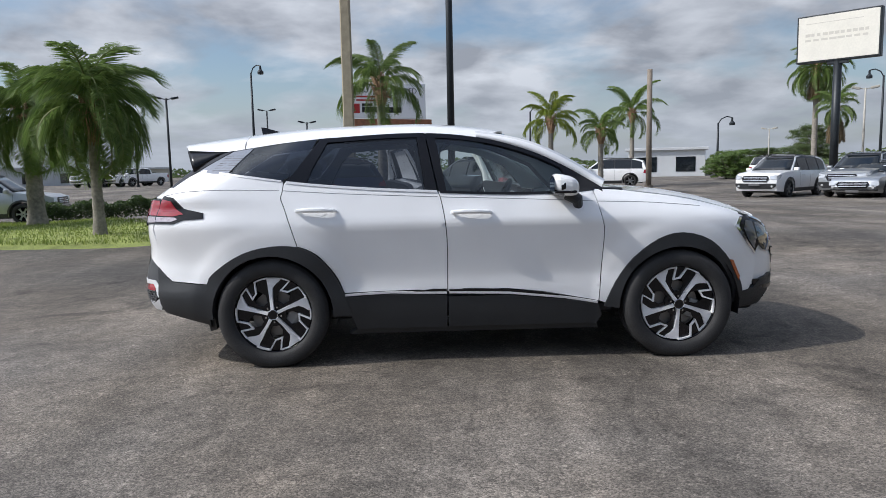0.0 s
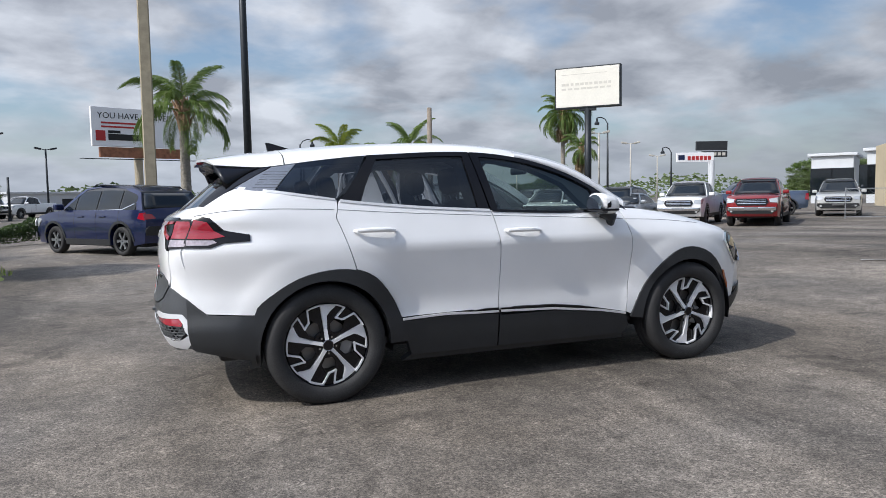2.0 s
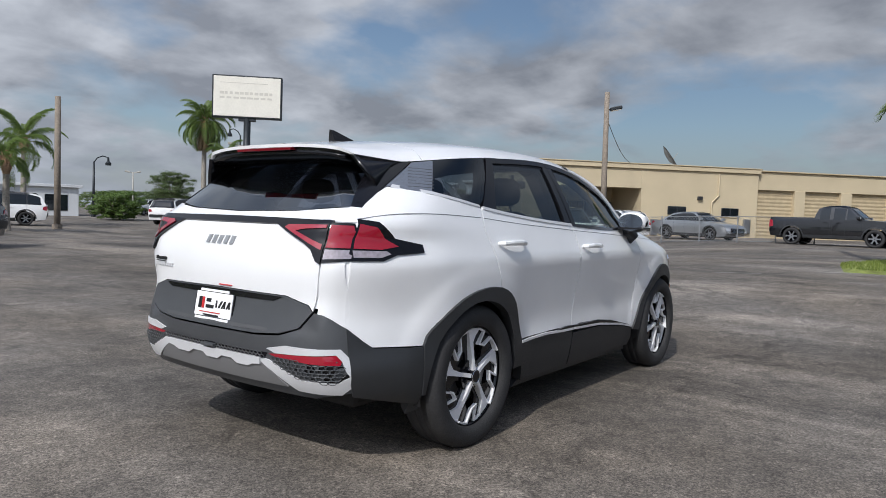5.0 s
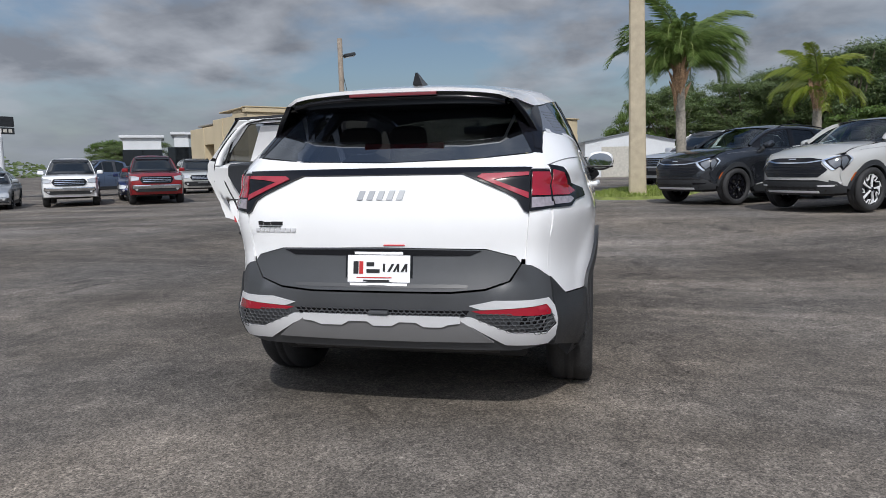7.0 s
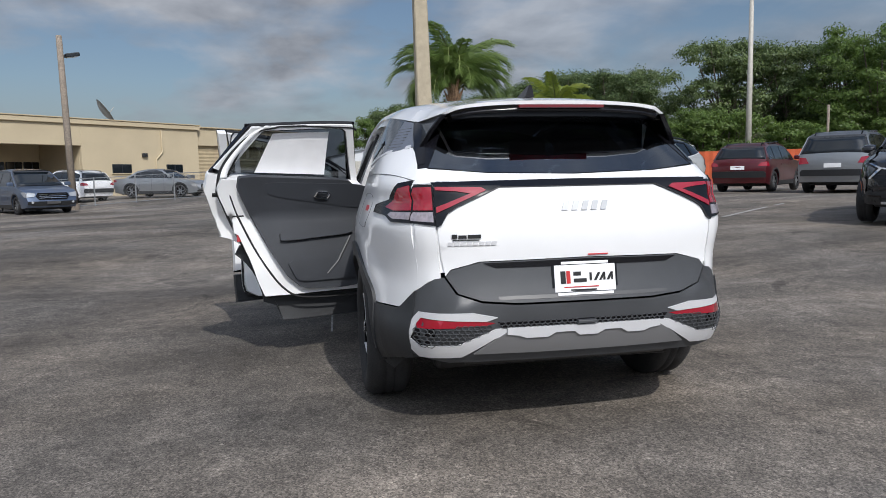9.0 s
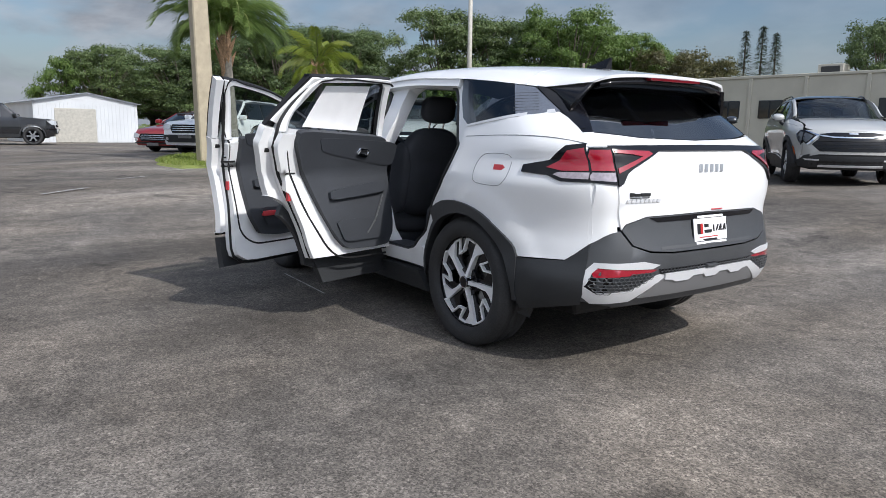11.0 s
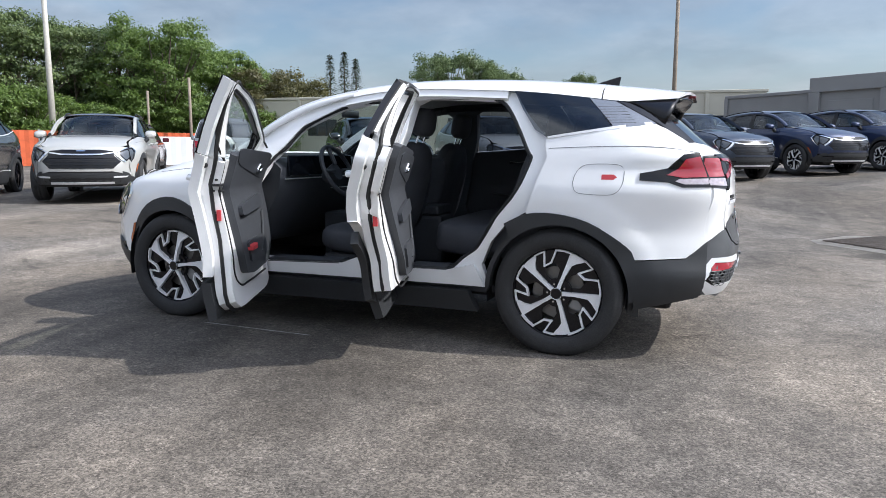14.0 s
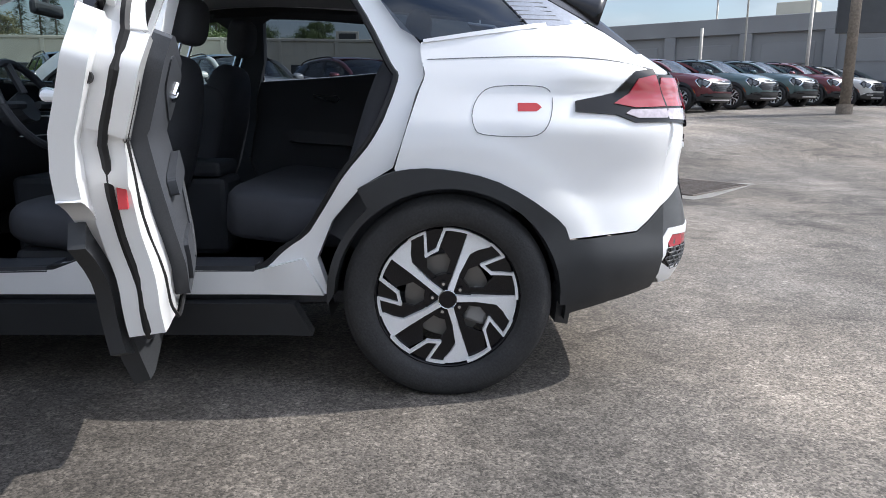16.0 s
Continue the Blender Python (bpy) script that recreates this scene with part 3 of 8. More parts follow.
def rear_details(p, bp, tg):
    R = on_rear
    for s in (-1, 1):
        f = s < 0
        q = lambda pts: [(s * y, z) for y, z in pts]
        arms = ([(.40, .573), (.51, .597), (.73, .594), (.765, .54), (.742, .54), (.722, .569), (.45, .556)],
                [(.765, .54), (.80, .456), (.725, .383), (.70, .443), (.73, .441), (.765, .470), (.742, .54)],
                [(.725, .383), (.55, .391), (.415, .475), (.36, .496), (.36, .525), (.41, .521), (.58, .448), (.70, .443)])
        bm = None
        for a in arms:
            bm = shell(q(a), R(.005), .022, .022, bm)
        p("silver_blade", bm, M_SATIN, bp, "satin silver bumper blade")
        p("reflector", shell(q([(.722, .567), (.45, .554), (.41, .549), (.45, .538), (.6, .530), (.738, .522), (.740, .54)]), R(.0025), .012, .04), M_REDLENS, bp)
        p("mesh_backing", shell(q([(.740, .525), (.45, .541), (.40, .523), (.58, .446), (.70, .441), (.73, .441), (.764, .470)]), R(-.002), .006, .05), M_GLOSS, bp)
        bm = bmesh.new()
        reg = q([(.735, .522), (.45, .535), (.42, .520), (.58, .45), (.70, .445), (.73, .443), (.758, .470)])
        for row in range(6):
            z = .446 + .0165 * row
            for col in range(15):
                y = s * (.40 + .026 * col + (.013 if row % 2 else 0))
                if inside((y, z), reg):
                    hexa = [(y + .0155 * math.cos(radians(a)), z + .0105 * math.sin(radians(a))) for a in range(0, 360, 60)]
                    pts = [Vector((rear_x(a, b) - .004, a, b)) for a, b in hexa]
                    tube(bm, pts + pts[:1], .0022, 4, False)
        tagged(p("honeycomb", bm, M_CLADG, bp), kind="stuff")
    notch = [(.36, .525), (.36, .496), (.31, .490), (.275, .477), (.175, .477), (.14, .497), (.055, .497), (.03, .478), (-.055, .478), (-.09, .497), (-.165, .497), (-.20, .477), (-.28, .477), (-.31, .490), (-.36, .496), (-.36, .525)]
    p("silver_blade", shell(notch, R(.016), .026, .04), M_SATIN, bp, "satin silver bumper blade")
    p("skid_plate", shell([(.44, .455), (.36, .505), (-.36, .505), (-.44, .455), (-.50, .405), (-.2, .402), (.2, .402), (.50, .405)], R(.008), .02, .05), mat("dull_silver_plastic", (.22, .22, .225), .5, .3), bp, "dull silver skid plate")
    p("mesh_backing", shell([(.40, .552), (.38, .524), (-.38, .524), (-.40, .552)], R(.002), .004, .08), M_GLOSS, bp)
    bm = bmesh.new()
    for row in range(2):
        for col in range(30):
            y = -.37 + .0255 * col + (.0127 if row else 0)
            if abs(y) < .05:
                continue
            hexa = [(y + .0148 * math.cos(radians(a)), .5325 + .013 * row + .0088 * math.sin(radians(a))) for a in range(0, 360, 60)]
            pts = [Vector((rear_x(a, b) - .008, a, b)) for a, b in hexa]
            tube(bm, pts + pts[:1], .002, 4, False)
    tagged(p("honeycomb", bm, M_CLADG, bp), kind="stuff")
    bm = bmesh.new()
    box(bm, (-1.0, -.045, .533), (-.97, .045, .547), .003)
    p("tow_cover", bm, M_CLADG, bp)
    # black strip that paints the shadow under the recess's upper edge
    p("recess_shadow_lip", shell([(-.452, .808), (-.40, .787), (.40, .787), (.452, .808), (0, .815)], R(.010), .012, .06), M_GLOSS, tg)
    # registration frame: plain bars stand for its lettering
    x0 = -.962
    tilt = lambda z: .012 * (z - .73) / .075
    def card(name, y0, y1, z0, z1, off, m, parent=None, slant=0.0):
        bm = bmesh.new()
        vs = [bm.verts.new((x0 + tilt(z) - off + dx, y + sl, z)) for dx in (0, .004) for y, z, sl in ((y0, z0, 0), (y1, z0, 0), (y1, z1, slant), (y0, z1, slant))]
        for f in ((0, 1, 2, 3), (7, 6, 5, 4), (0, 4, 5, 1), (1, 5, 6, 2), (2, 6, 7, 3), (3, 7, 4, 0)):
            bm.faces.new([vs[i] for i in f])
        bmesh.ops.recalc_face_normals(bm, faces=bm.faces[:])
        return p(name, bm, m, parent or tg)
    pf = card("plate_frame", .153, -.153, .652, .808, 0, M_GLOSS)
    card("plate", .142, -.142, .672, .788, .004, M_PAPER, tg)
    for y0, y1, z0, z1, m in ((.115, .092, .708, .762, M_INK), (.088, .070, .708, .762, M_REDINK), (.055, .020, .741, .758, M_INK), (.055, -.005, .712, .728, M_INK), (.10, -.06, .690, .694, M_REDINK), (.07, -.05, .676, .682, M_INK),
                              (.11, -.11, .792, .803, M_PAPER), (.13, -.13, .657, .668, M_PAPER)):
        card("plate_print", y0, y1, z0, z1, .007, m)
    for y0, y1, sl in ((-.02, -.03, .0), (-.04, -.052, -.02), (-.065, -.075, -.02), (-.085, -.094, .0), (-.10, -.112, -.02), (-.122, -.13, .0)):
        card("plate_print", y0, y1, .718, .752, .007, M_INK, None, sl)
    # badges
    bz = lambda pts: shell([(y, z) for y, z in pts], R(.006), .006, .05)
    for y in (.10, .055, .01, -.035, -.08):
        p("tailgate_emblem", bz([(y, 1.030), (y - .026, 1.030), (y - .040, 1.070), (y - .014, 1.070)]), M_BADGE, tg)
    for k in range(8):
        y = .606 - .0268 * k
        p("model_badge", bz([(y, .888), (y - .021, .888), (y - .025, .904), (y - .004, .904)]), M_SATIN, tg)
    for y0, y1, z0, z1 in ((.588, .565, .918, .936), (.56, .525, .918, .932), (.52, .463, .918, .934), (.585, .47, .909, .912)):
        p("dealer_badge", bz([(y0, z0), (y1, z0), (y1, z1), (y0, z1)]), M_INK, tg)
    p("release_mark", bz([(-.02, .829), (-.115, .829), (-.115, .834), (-.02, .834)]), M_REDTAG, tg)

# ---- the crossover: surfaces from plan, section and profile curves ----
def curve(pts, n=8):
    """A smooth line through points, as a list (Catmull-Rom)."""
    out = []
    for i in range(len(pts) - 1):
        p = [np.array(pts[min(max(i + k, 0), len(pts) - 1)], float) for k in (-1, 0, 1, 2)]
        for j in range(n):
            t = j / n
            out.append(tuple(.5 * (2 * p[1] + (p[2] - p[0]) * t + (2 * p[0] - 5 * p[1] + 4 * p[2] - p[3]) * t * t + (3 * p[1] - p[0] - 3 * p[2] + p[3]) * t ** 3)))
    return out + [tuple(pts[-1])]


def table(pts):
    c = sorted(curve(pts, 12))
    xs, ys = [a for a, _ in c], [b for _, b in c]
    return lambda v: float(np.interp(v, xs, ys))


HALF = table([(.15, .80), (.25, .835), (.4, .862), (.5, .868), (.6, .866), (.75, .888), (.88, .9115), (.945, .9243), (.957, .9262), (.968, .9245), (1.03, .905), (1.09, .886), (1.15, .868), (1.2, .850),
              (1.3, .812), (1.4, .768), (1.48, .728), (1.56, .684), (1.62, .62)])
REAR = table([(.2, -.70), (.30, -.80), (.36, -.90), (.45, -.955), (.55, -.975), (.62, -.985), (.70, -.965), (.8, -.945), (.9, -.952), (1.0, -.945), (1.08, -.925), (1.15, -.885), (1.2, -.81),
              (1.3, -.69), (1.4, -.575), (1.5, -.46), (1.6, -.35)])
FRONT = table([(.15, 3.45), (.25, 3.56), (.4, 3.655), (.55, 3.675), (.7, 3.665), (.8, 3.63), (.9, 3.56), (.97, 3.46), (1.02, 3.3), (1.1, 3.0), (1.2, 2.6), (1.4, 2.4), (1.6, 2.2)])
REAR_OFF = [(0, 0), (.3, .01), (.6, .045), (.73, .09), (.80, .155), (.865, .28), (.935, .485), (.985, .735), (1.0, 1.1)]
FRONT_OFF = [(0, 0), (.3, .025), (.6, .10), (.75, .19), (.85, .31), (.93, .52), (.98, .85), (1.0, 1.25)]


def inverse(offs):
    c = curve(offs, 10)
    return [b for _, b in c], [a for a, _ in c]


RO, FO = inverse(REAR_OFF), inverse(FRONT_OFF)


def tight(z):
    """How much tighter the rear corner turns above the waist."""
    return float(np.interp(z, (.36, .5, .6, .72, 1.08, 1.2, 1.3, 1.5), (1.9, 1.9, 1.4, 1.15, 1.14, 1.9, 1.75, 1.1)))


def side_y(x, z):
    w = HALF(z)
    for xa in (0.0, 2.755):
        if z < 0.95:
            w += .042 * math.exp(-((x - xa) / .40) ** 4) * min(1, (0.95 - z) / .25)
        r = min(1, max(0, (.595 - math.hypot(x - xa, z - .36)) / .04))  # crisp edge of the flare round the wheel
        w += .007 * r * r * (3 - 2 * r)
    w *= float(np.interp(max(x - REAR(z), 0) * tight(z), *RO))
    return w * float(np.interp(max(FRONT(z) - x, 0), *FO))


def rear_x(y, z):
    return REAR(z) + float(np.interp(min(abs(y) / HALF(z), 1), RO[1], RO[0])) / tight(z)


def front_x(y, z):
    return FRONT(z) - float(np.interp(min(abs(y) / HALF(z), 1), FO[1], FO[0]))


RAIL = [(-.56, 1.36), (-.45, 1.41), (-.312, 1.459), (-.123, 1.486), (.068, 1.51), (.3, 1.533), (.455, 1.542), (.847, 1.562), (1.162, 1.556), (1.436, 1.521), (1.629, 1.474),
        (1.819, 1.407), (2.003, 1.318), (2.148, 1.234), (2.255, 1.166)]
BELT = [(-.50, 1.327), (-.217, 1.296), (.087, 1.252), (.315, 1.225), (.656, 1.195), (1.034, 1.172), (1.413, 1.152), (1.717, 1.143), (2.0, 1.148), (2.139, 1.158), (2.255, 1.166)]
ROOF = [(-.78, 1.515), (-.6, 1.545), (-.41, 1.573), (0, 1.617), (.42, 1.645), (.8, 1.655), (1.1, 1.650), (1.466, 1.617), (1.7, 1.57), (1.95, 1.495), (2.12, 1.425), (2.4, 1.27), (2.6, 1.15)]
rail_z, belt_z, roof_z = table(RAIL), table(BELT), table(ROOF)
HOODC = table([(2.3, 1.19), (2.5, 1.165), (2.75, 1.145), (3.0, 1.105), (3.25, 1.045), (3.4, .985), (3.52, .93)])
HOODE = table([(2.2, 1.16), (2.37, 1.150), (2.559, 1.125), (2.75, 1.10), (2.936, 1.065), (3.122, 1.015), (3.27, .965), (3.45, .91)])


TAIL_Z = table([(-.80, 1.478), (-.72, 1.482), (-.6, 1.478), (-.45, 1.468), (-.3, 1.461)])
TAIL_Y = table([(-.80, .47), (-.74, .515), (-.66, .55), (-.55, .575), (-.42, .605), (-.3, .632)])


def roof_edge(x):
    if x < -.3:
        return TAIL_Y(x), TAIL_Z(x)
    z = rail_z(x)
    return min(side_y(x, z), .632 + (x + .3) * .5), z


def roof_top(x, r):
    """The roof at a share r of its half width."""
    y, z = roof_edge(min(x, 2.24))
    return y * r, z + (roof_z(x) - z) * max(0, 1 - abs(r) ** 2.4) ** (1 / 2.0)


def on_side(s, off=0.0):
    return lambda x, z: Vector((x, s * (side_y(x, z) + off), z))


def on_rear(off=0.0):
    return lambda y, z: Vector((rear_x(y, z) - off, y, z))


def on_front(off=0.0):
    return lambda y, z: Vector((front_x(y, z) + off, y, z))


def on_roof(off=0.0):
    def f(x, r):
        y, z = roof_top(x, r)
        return Vector((x, y, z + off))
    return f


def on_hood(off=0.0):
    def f(x, r):
        ze = HOODE(x)
        y = side_y(x, ze) * r
        return Vector((x, y, ze + (HOODC(x) - ze) * (1 - abs(r) ** 2.2) + off))
    return f


def inside(p, poly):
    c = False
    for (x0, y0), (x1, y1) in zip(poly, poly[1:] + poly[:1]):
        if (y0 > p[1]) != (y1 > p[1]) and p[0] < (x1 - x0) * (p[1] - y0) / (y1 - y0) + x0:
            c = not c
    return c


HEART = Vector((1.35, 0, .8))


def shell(poly, place, thick, step=.06, bm=None):
    """A bent sheet with thickness: the outline poly, in the two coordinates that place() takes to space."""
    bm = bm or bmesh.new()
    out = []
    for (a, b), (c, d) in zip(poly, list(poly[1:]) + [poly[0]]):
        n = max(1, int(math.hypot(c - a, d - b) / step))
        out += [(a + (c - a) * k / n, b + (d - b) * k / n) for k in range(n)]
    area = sum(a[0] * b[1] - b[0] * a[1] for a, b in zip(out, out[1:] + out[:1]))
    if area < 0:
        out.reverse()
    nb = len(out)
    us, vs = [p[0] for p in out], [p[1] for p in out]
    pts = list(out)
    u0, v0 = min(us), min(vs)
    ob = np.array(out)
    for i in range(1, int((max(us) - u0) / step) + 1):
        for j in range(1, int((max(vs) - v0) / step) + 1):
            p = (u0 + i * step, v0 + j * step)
            if inside(p, out) and np.min(np.hypot(ob[:, 0] - p[0], ob[:, 1] - p[1])) > step * .45:
                pts.append(p)
    v2, e2, f2, *_ = delaunay_2d_cdt([Vector(p) for p in pts], [(k, (k + 1) % nb) for k in range(nb)], [], 1, 1e-6)
    h = 1e-3
    qs = [place(p.x, p.y) for p in v2]
    ns = [(place(p.x + h, p.y) - place(p.x - h, p.y)).cross(place(p.x, p.y + h) - place(p.x, p.y - h)).normalized() for p in v2]
    flip = sum(n.dot(q - HEART) for q, n in zip(qs, ns)) < 0  # faces look away from the car's heart
    sign = -1 if flip else 1
    top = [bm.verts.new(q) for q in qs]
    low = [bm.verts.new(q - n * (thick * sign)) for q, n in zip(qs, ns)]
    rim = {}
    for f in f2:
        f = list(f)[::-1] if flip else list(f)
        bm.faces.new([top[i] for i in f]).smooth = True
        if thick:
            bm.faces.new([low[i] for i in reversed(f)]).smooth = True
        for a, b in zip(f, f[1:] + f[:1]):
            if (b, a) in rim:
                del rim[(b, a)]
            else:
                rim[(a, b)] = 1
    if thick:
        for a, b in rim:
            fc = bm.faces.new((top[b], top[a], low[a], low[b]))
            fc.smooth = True
        bm.normal_update()
        for a, b in rim:
            for i, j in ((top[a], top[b]), (low[a], low[b]), (top[a], low[a])):
                e = bm.edges.get((i, j))
                if e and (i is not top[a] or j is not low[a] or e.calc_face_angle(0) > .5):
                    e.smooth = False
    return bm


def strip(line, place, width, thick=.004, bm=None):
    """A narrow band along a line on a surface; width runs in the second coordinate."""
    up = [(u, v + width / 2) for u, v in line]
    dn = [(u, v - width / 2) for u, v in line]
    return shell(up + dn[::-1], place, thick, .08, bm)


def cut(line, a, b):
    """The part of a line between two first coordinates."""
    f = table(line)
    n = max(2, int(abs(b - a) / .05))
    return [(a + (b - a) * k / n, f(a + (b - a) * k / n)) for k in range(n + 1)]


ARCH_R = [(.53, .34), (.48, .50), (.416, .634), (.309, .762), (.178, .822), (.014, .829), (-.175, .785), (-.35, .68), (-.43, .58)]
ARCH_F = [(2.25, .36), (2.256, .384), (2.318, .528), (2.436, .697), (2.604, .821), (2.775, .859), (2.971, .80), (3.132, .641), (3.222, .485), (3.237, .39)]
DOOR_REAR = curve([(.098, 1.240), (.092, 1.189), (.082, 1.141), (.106, 1.075), (.152, .937), (.185, .83)], 3)
DOOR_MID = curve([(1.128, 1.165), (1.146, 1.114), (1.171, .969), (1.183, .786), (1.180, .49)], 3)
DOOR_FRONT = curve([(2.18, 1.155), (2.222, .971), (2.239, .837), (2.213, .40)], 3)
GAP = .003


def wheel_mesh():
    """Tyre, barrel, spoke set, hub cap and brake parts of one wheel, its face towards -y, its centre at 0."""
    out = {}
    bm = bmesh.new()
    prof = [(.262, -.085), (.268, -.105), (.29, -.117), (.33, -.118), (.352, -.110), (.364, -.095), (.3685, -.085), (.3735, -.08), (.3735, -.03), (.3685, -.027), (.3685, -.018), (.374, -.015), (.374, .015), (.3685, .018), (.3685, .027), (.3735, .03), (.3735, .08), (.3685, .085), (.364, .095), (.33, .118), (.27, .11)]
    n = 64
    rings = [[bm.verts.new((r * math.cos(2 * math.pi * k / n), y, r * math.sin(2 * math.pi * k / n))) for r, y in prof] for k in range(n)]
    for k in range(n):
        for i in range(len(prof) - 1):
            f = bm.faces.new((rings[k][i], rings[k][i + 1], rings[(k + 1) % n][i + 1], rings[(k + 1) % n][i]))
            f.smooth = True
    out["tyre"] = (bm, M_RUBBER)
    bm = bmesh.new()
    prof = [(.2515, -.060), (.2575, -.073), (.263, -.080), (.262, -.070), (.25, -.058), (.235, -.05), (.225, .05), (.225, .10)]
    rings = [[bm.verts.new((r * math.cos(2 * math.pi * k / n), y, r * math.sin(2 * math.pi * k / n))) for r, y in prof] for k in range(n)]
    for k in range(n):
        for i in range(len(prof) - 1):
            bm.faces.new((rings[k][i], rings[k][i + 1], rings[(k + 1) % n][i + 1], rings[(k + 1) % n][i])).smooth = True
    out["rim"] = (bm, M_GLOSS)

    def plate(pts, y0, y1, a):
        c, s = math.cos(a), math.sin(a)
        lo = [bm.verts.new((x * c - z * s, y0(x), x * s + z * c)) for x, z in pts]
        hi = [bm.verts.new((x * c - z * s, y1, x * s + z * c)) for x, z in pts]
        bm.faces.new(lo)
        bm.faces.new(hi[::-1])
        for k in range(len(pts)):
            j = (k + 1) % len(pts)
            bm.faces.new((lo[j], lo[k], hi[k], hi[j]))
    dish = lambda x: -.086 - .012 * math.cos(x / .25 * math.pi)
    bm = bmesh.new()
    pol = lambda deg, r: (r * math.cos(radians(deg)), r * math.sin(radians(deg)))
    spoke = [(.03, .011), (.10, .0095), (.17, .0105), (.2495, .0125), pol(-4, .2495), pol(-10, .2495), pol(-15, .2495), pol(-19.5, .2495), pol(-19, .236), pol(-12, .205), pol(-6.5, .178), (.10, -.0095), (.03, -.011)]
    notch = [pol(-33, .2475), pol(-25.5, .171), pol(-40, .180), pol(-49.5, .2475)]
    for k in range(5):
        turn = k * 2 * math.pi / 5 + math.pi / 2
        plate(spoke, dish, -.055, turn)
        for (x0, z0), (x1, z1) in zip(notch, notch[1:]):
            d = Vector((x1 - x0, z1 - z0)).normalized()
            px, pz, ex, ez = -d.y * .0048, d.x * .0048, d.x * .0048, d.y * .0048
            plate([(x0 - ex + px, z0 - ez + pz), (x0 - ex - px, z0 - ez - pz), (x1 + ex - px, z1 + ez - pz), (x1 + ex + px, z1 + ez + pz)], dish, -.06, turn)
        for a0, a1 in ((-34, -18), (-71, -48.5)):
            n_ = 6
            aa = [a0 + (a1 - a0) * j / n_ for j in range(n_ + 1)]
            plate([pol(q, .2440) for q in aa] + [pol(q, .2535) for q in aa[::-1]], dish, -.06, turn)
    out["spokes"] = (bm, M_ALU)
    bm = bmesh.new()
    for k in range(5):  # dark pockets behind the bright faces
        a = k * 2 * math.pi / 5 + math.pi / 2
        plate([(.05, .03), (.05, .010), (.245, .0125), pol(19, .244), pol(28, .19), pol(24, .168), (.13, .035)], lambda x: -.060, -.045, a)
        plate([(.05, -.03), (.12, -.036), pol(-25, .165), pol(-33, .243), pol(-18, .243), pol(-7, .18), (.05, -.010)], lambda x: -.060, -.045, a)
        plate([pol(-33, .249), pol(-25.5, .172), pol(-40, .182), pol(-49.5, .249), pol(-41, .2515)], lambda x: -.064, -.05, a)
    out["dark_spokes"] = (bm, M_GLOSS)
    bm = bmesh.new()
    tube(bm, [(0, -.105, 0), (0, -.05, 0)], .034, 24)
    for k in range(5):
        a = k * 2 * math.pi / 5 + math.pi / 2 + math.pi / 5
        tube(bm, [(.054 * math.cos(a), -.080, .054 * math.sin(a)), (.054 * math.cos(a), -.05, .054 * math.sin(a))], .011, 8)
    tube(bm, [(0, -.07, 0), (0, -.03, 0)], .085, 24)
    out["hub"] = (bm, M_GLOSS)
    bm = bmesh.new()
    for k in range(5):
        a = k * 2 * math.pi / 5 + math.pi / 2 + math.pi / 5
        tube(bm, [(.054 * math.cos(a), -.088, .054 * math.sin(a)), (.054 * math.cos(a), -.06, .054 * math.sin(a))], .0062, 6)
    ring = [(.033 * math.cos(2 * math.pi * k / 24), -.1045, .033 * math.sin(2 * math.pi * k / 24)) for k in range(25)]
    tube(bm, ring, .0018, 5, False)
    out["lug_set"] = (bm, M_CHROME)
    bm = bmesh.new()
    tube(bm, [(0, -.02, 0), (0, -.005, 0)], .155, 32)
    out["brake_disc"] = (bm, mat("brake_disc_steel", (.22, .21, .20), .45, .8))
    bm = bmesh.new()
    box(bm, (.08, -.045, -.06), (.165, .02, .07), .012)
    out["brake_caliper"] = (bm, mat("cast_caliper", (.30, .30, .30), .5, .5))
    return out


WHEEL = None


def add_wheels(car, dark=False):
    """Four wheels under a car, sharing their meshes."""
    global WHEEL
    if WHEEL is None:
        WHEEL = {}
        for k, (bm, m) in wheel_mesh().items():
            me = bpy.data.meshes.new(k)
            bmesh.ops.recalc_face_normals(bm, faces=bm.faces[:])
            bm.to_mesh(me)
            bm.free()
            me.materials.append(m)
            WHEEL[k] = me
        WHEEL["black_spokes"] = WHEEL["spokes"].copy()
        WHEEL["black_spokes"].materials[0] = M_GLOSS
    for x in (0, 2.755):
        for s in (-1, 1):
            w = new("wheel", WHEEL["rim"])
            w.parent = car
            w.matrix_local = pose(x, s * .800, .365, 0, {(0, -1): -6, (0, 1): 20, (2.755, -1): 36, (2.755, 1): 10}[(x, s)], 0 if s < 0 else 180)
            for k in ("tyre", "spokes", "dark_spokes", "hub", "lug_set"):
                o = new(k, WHEEL["black_spokes" if dark and k == "spokes" else k])
                o.parent = w
            for k in ("brake_disc", "brake_caliper"):
                o = new(k, WHEEL[k])
                o.parent = car
                o.matrix_local = pose(x, s * .800, .36, 0, 20, 0 if s < 0 else 180)


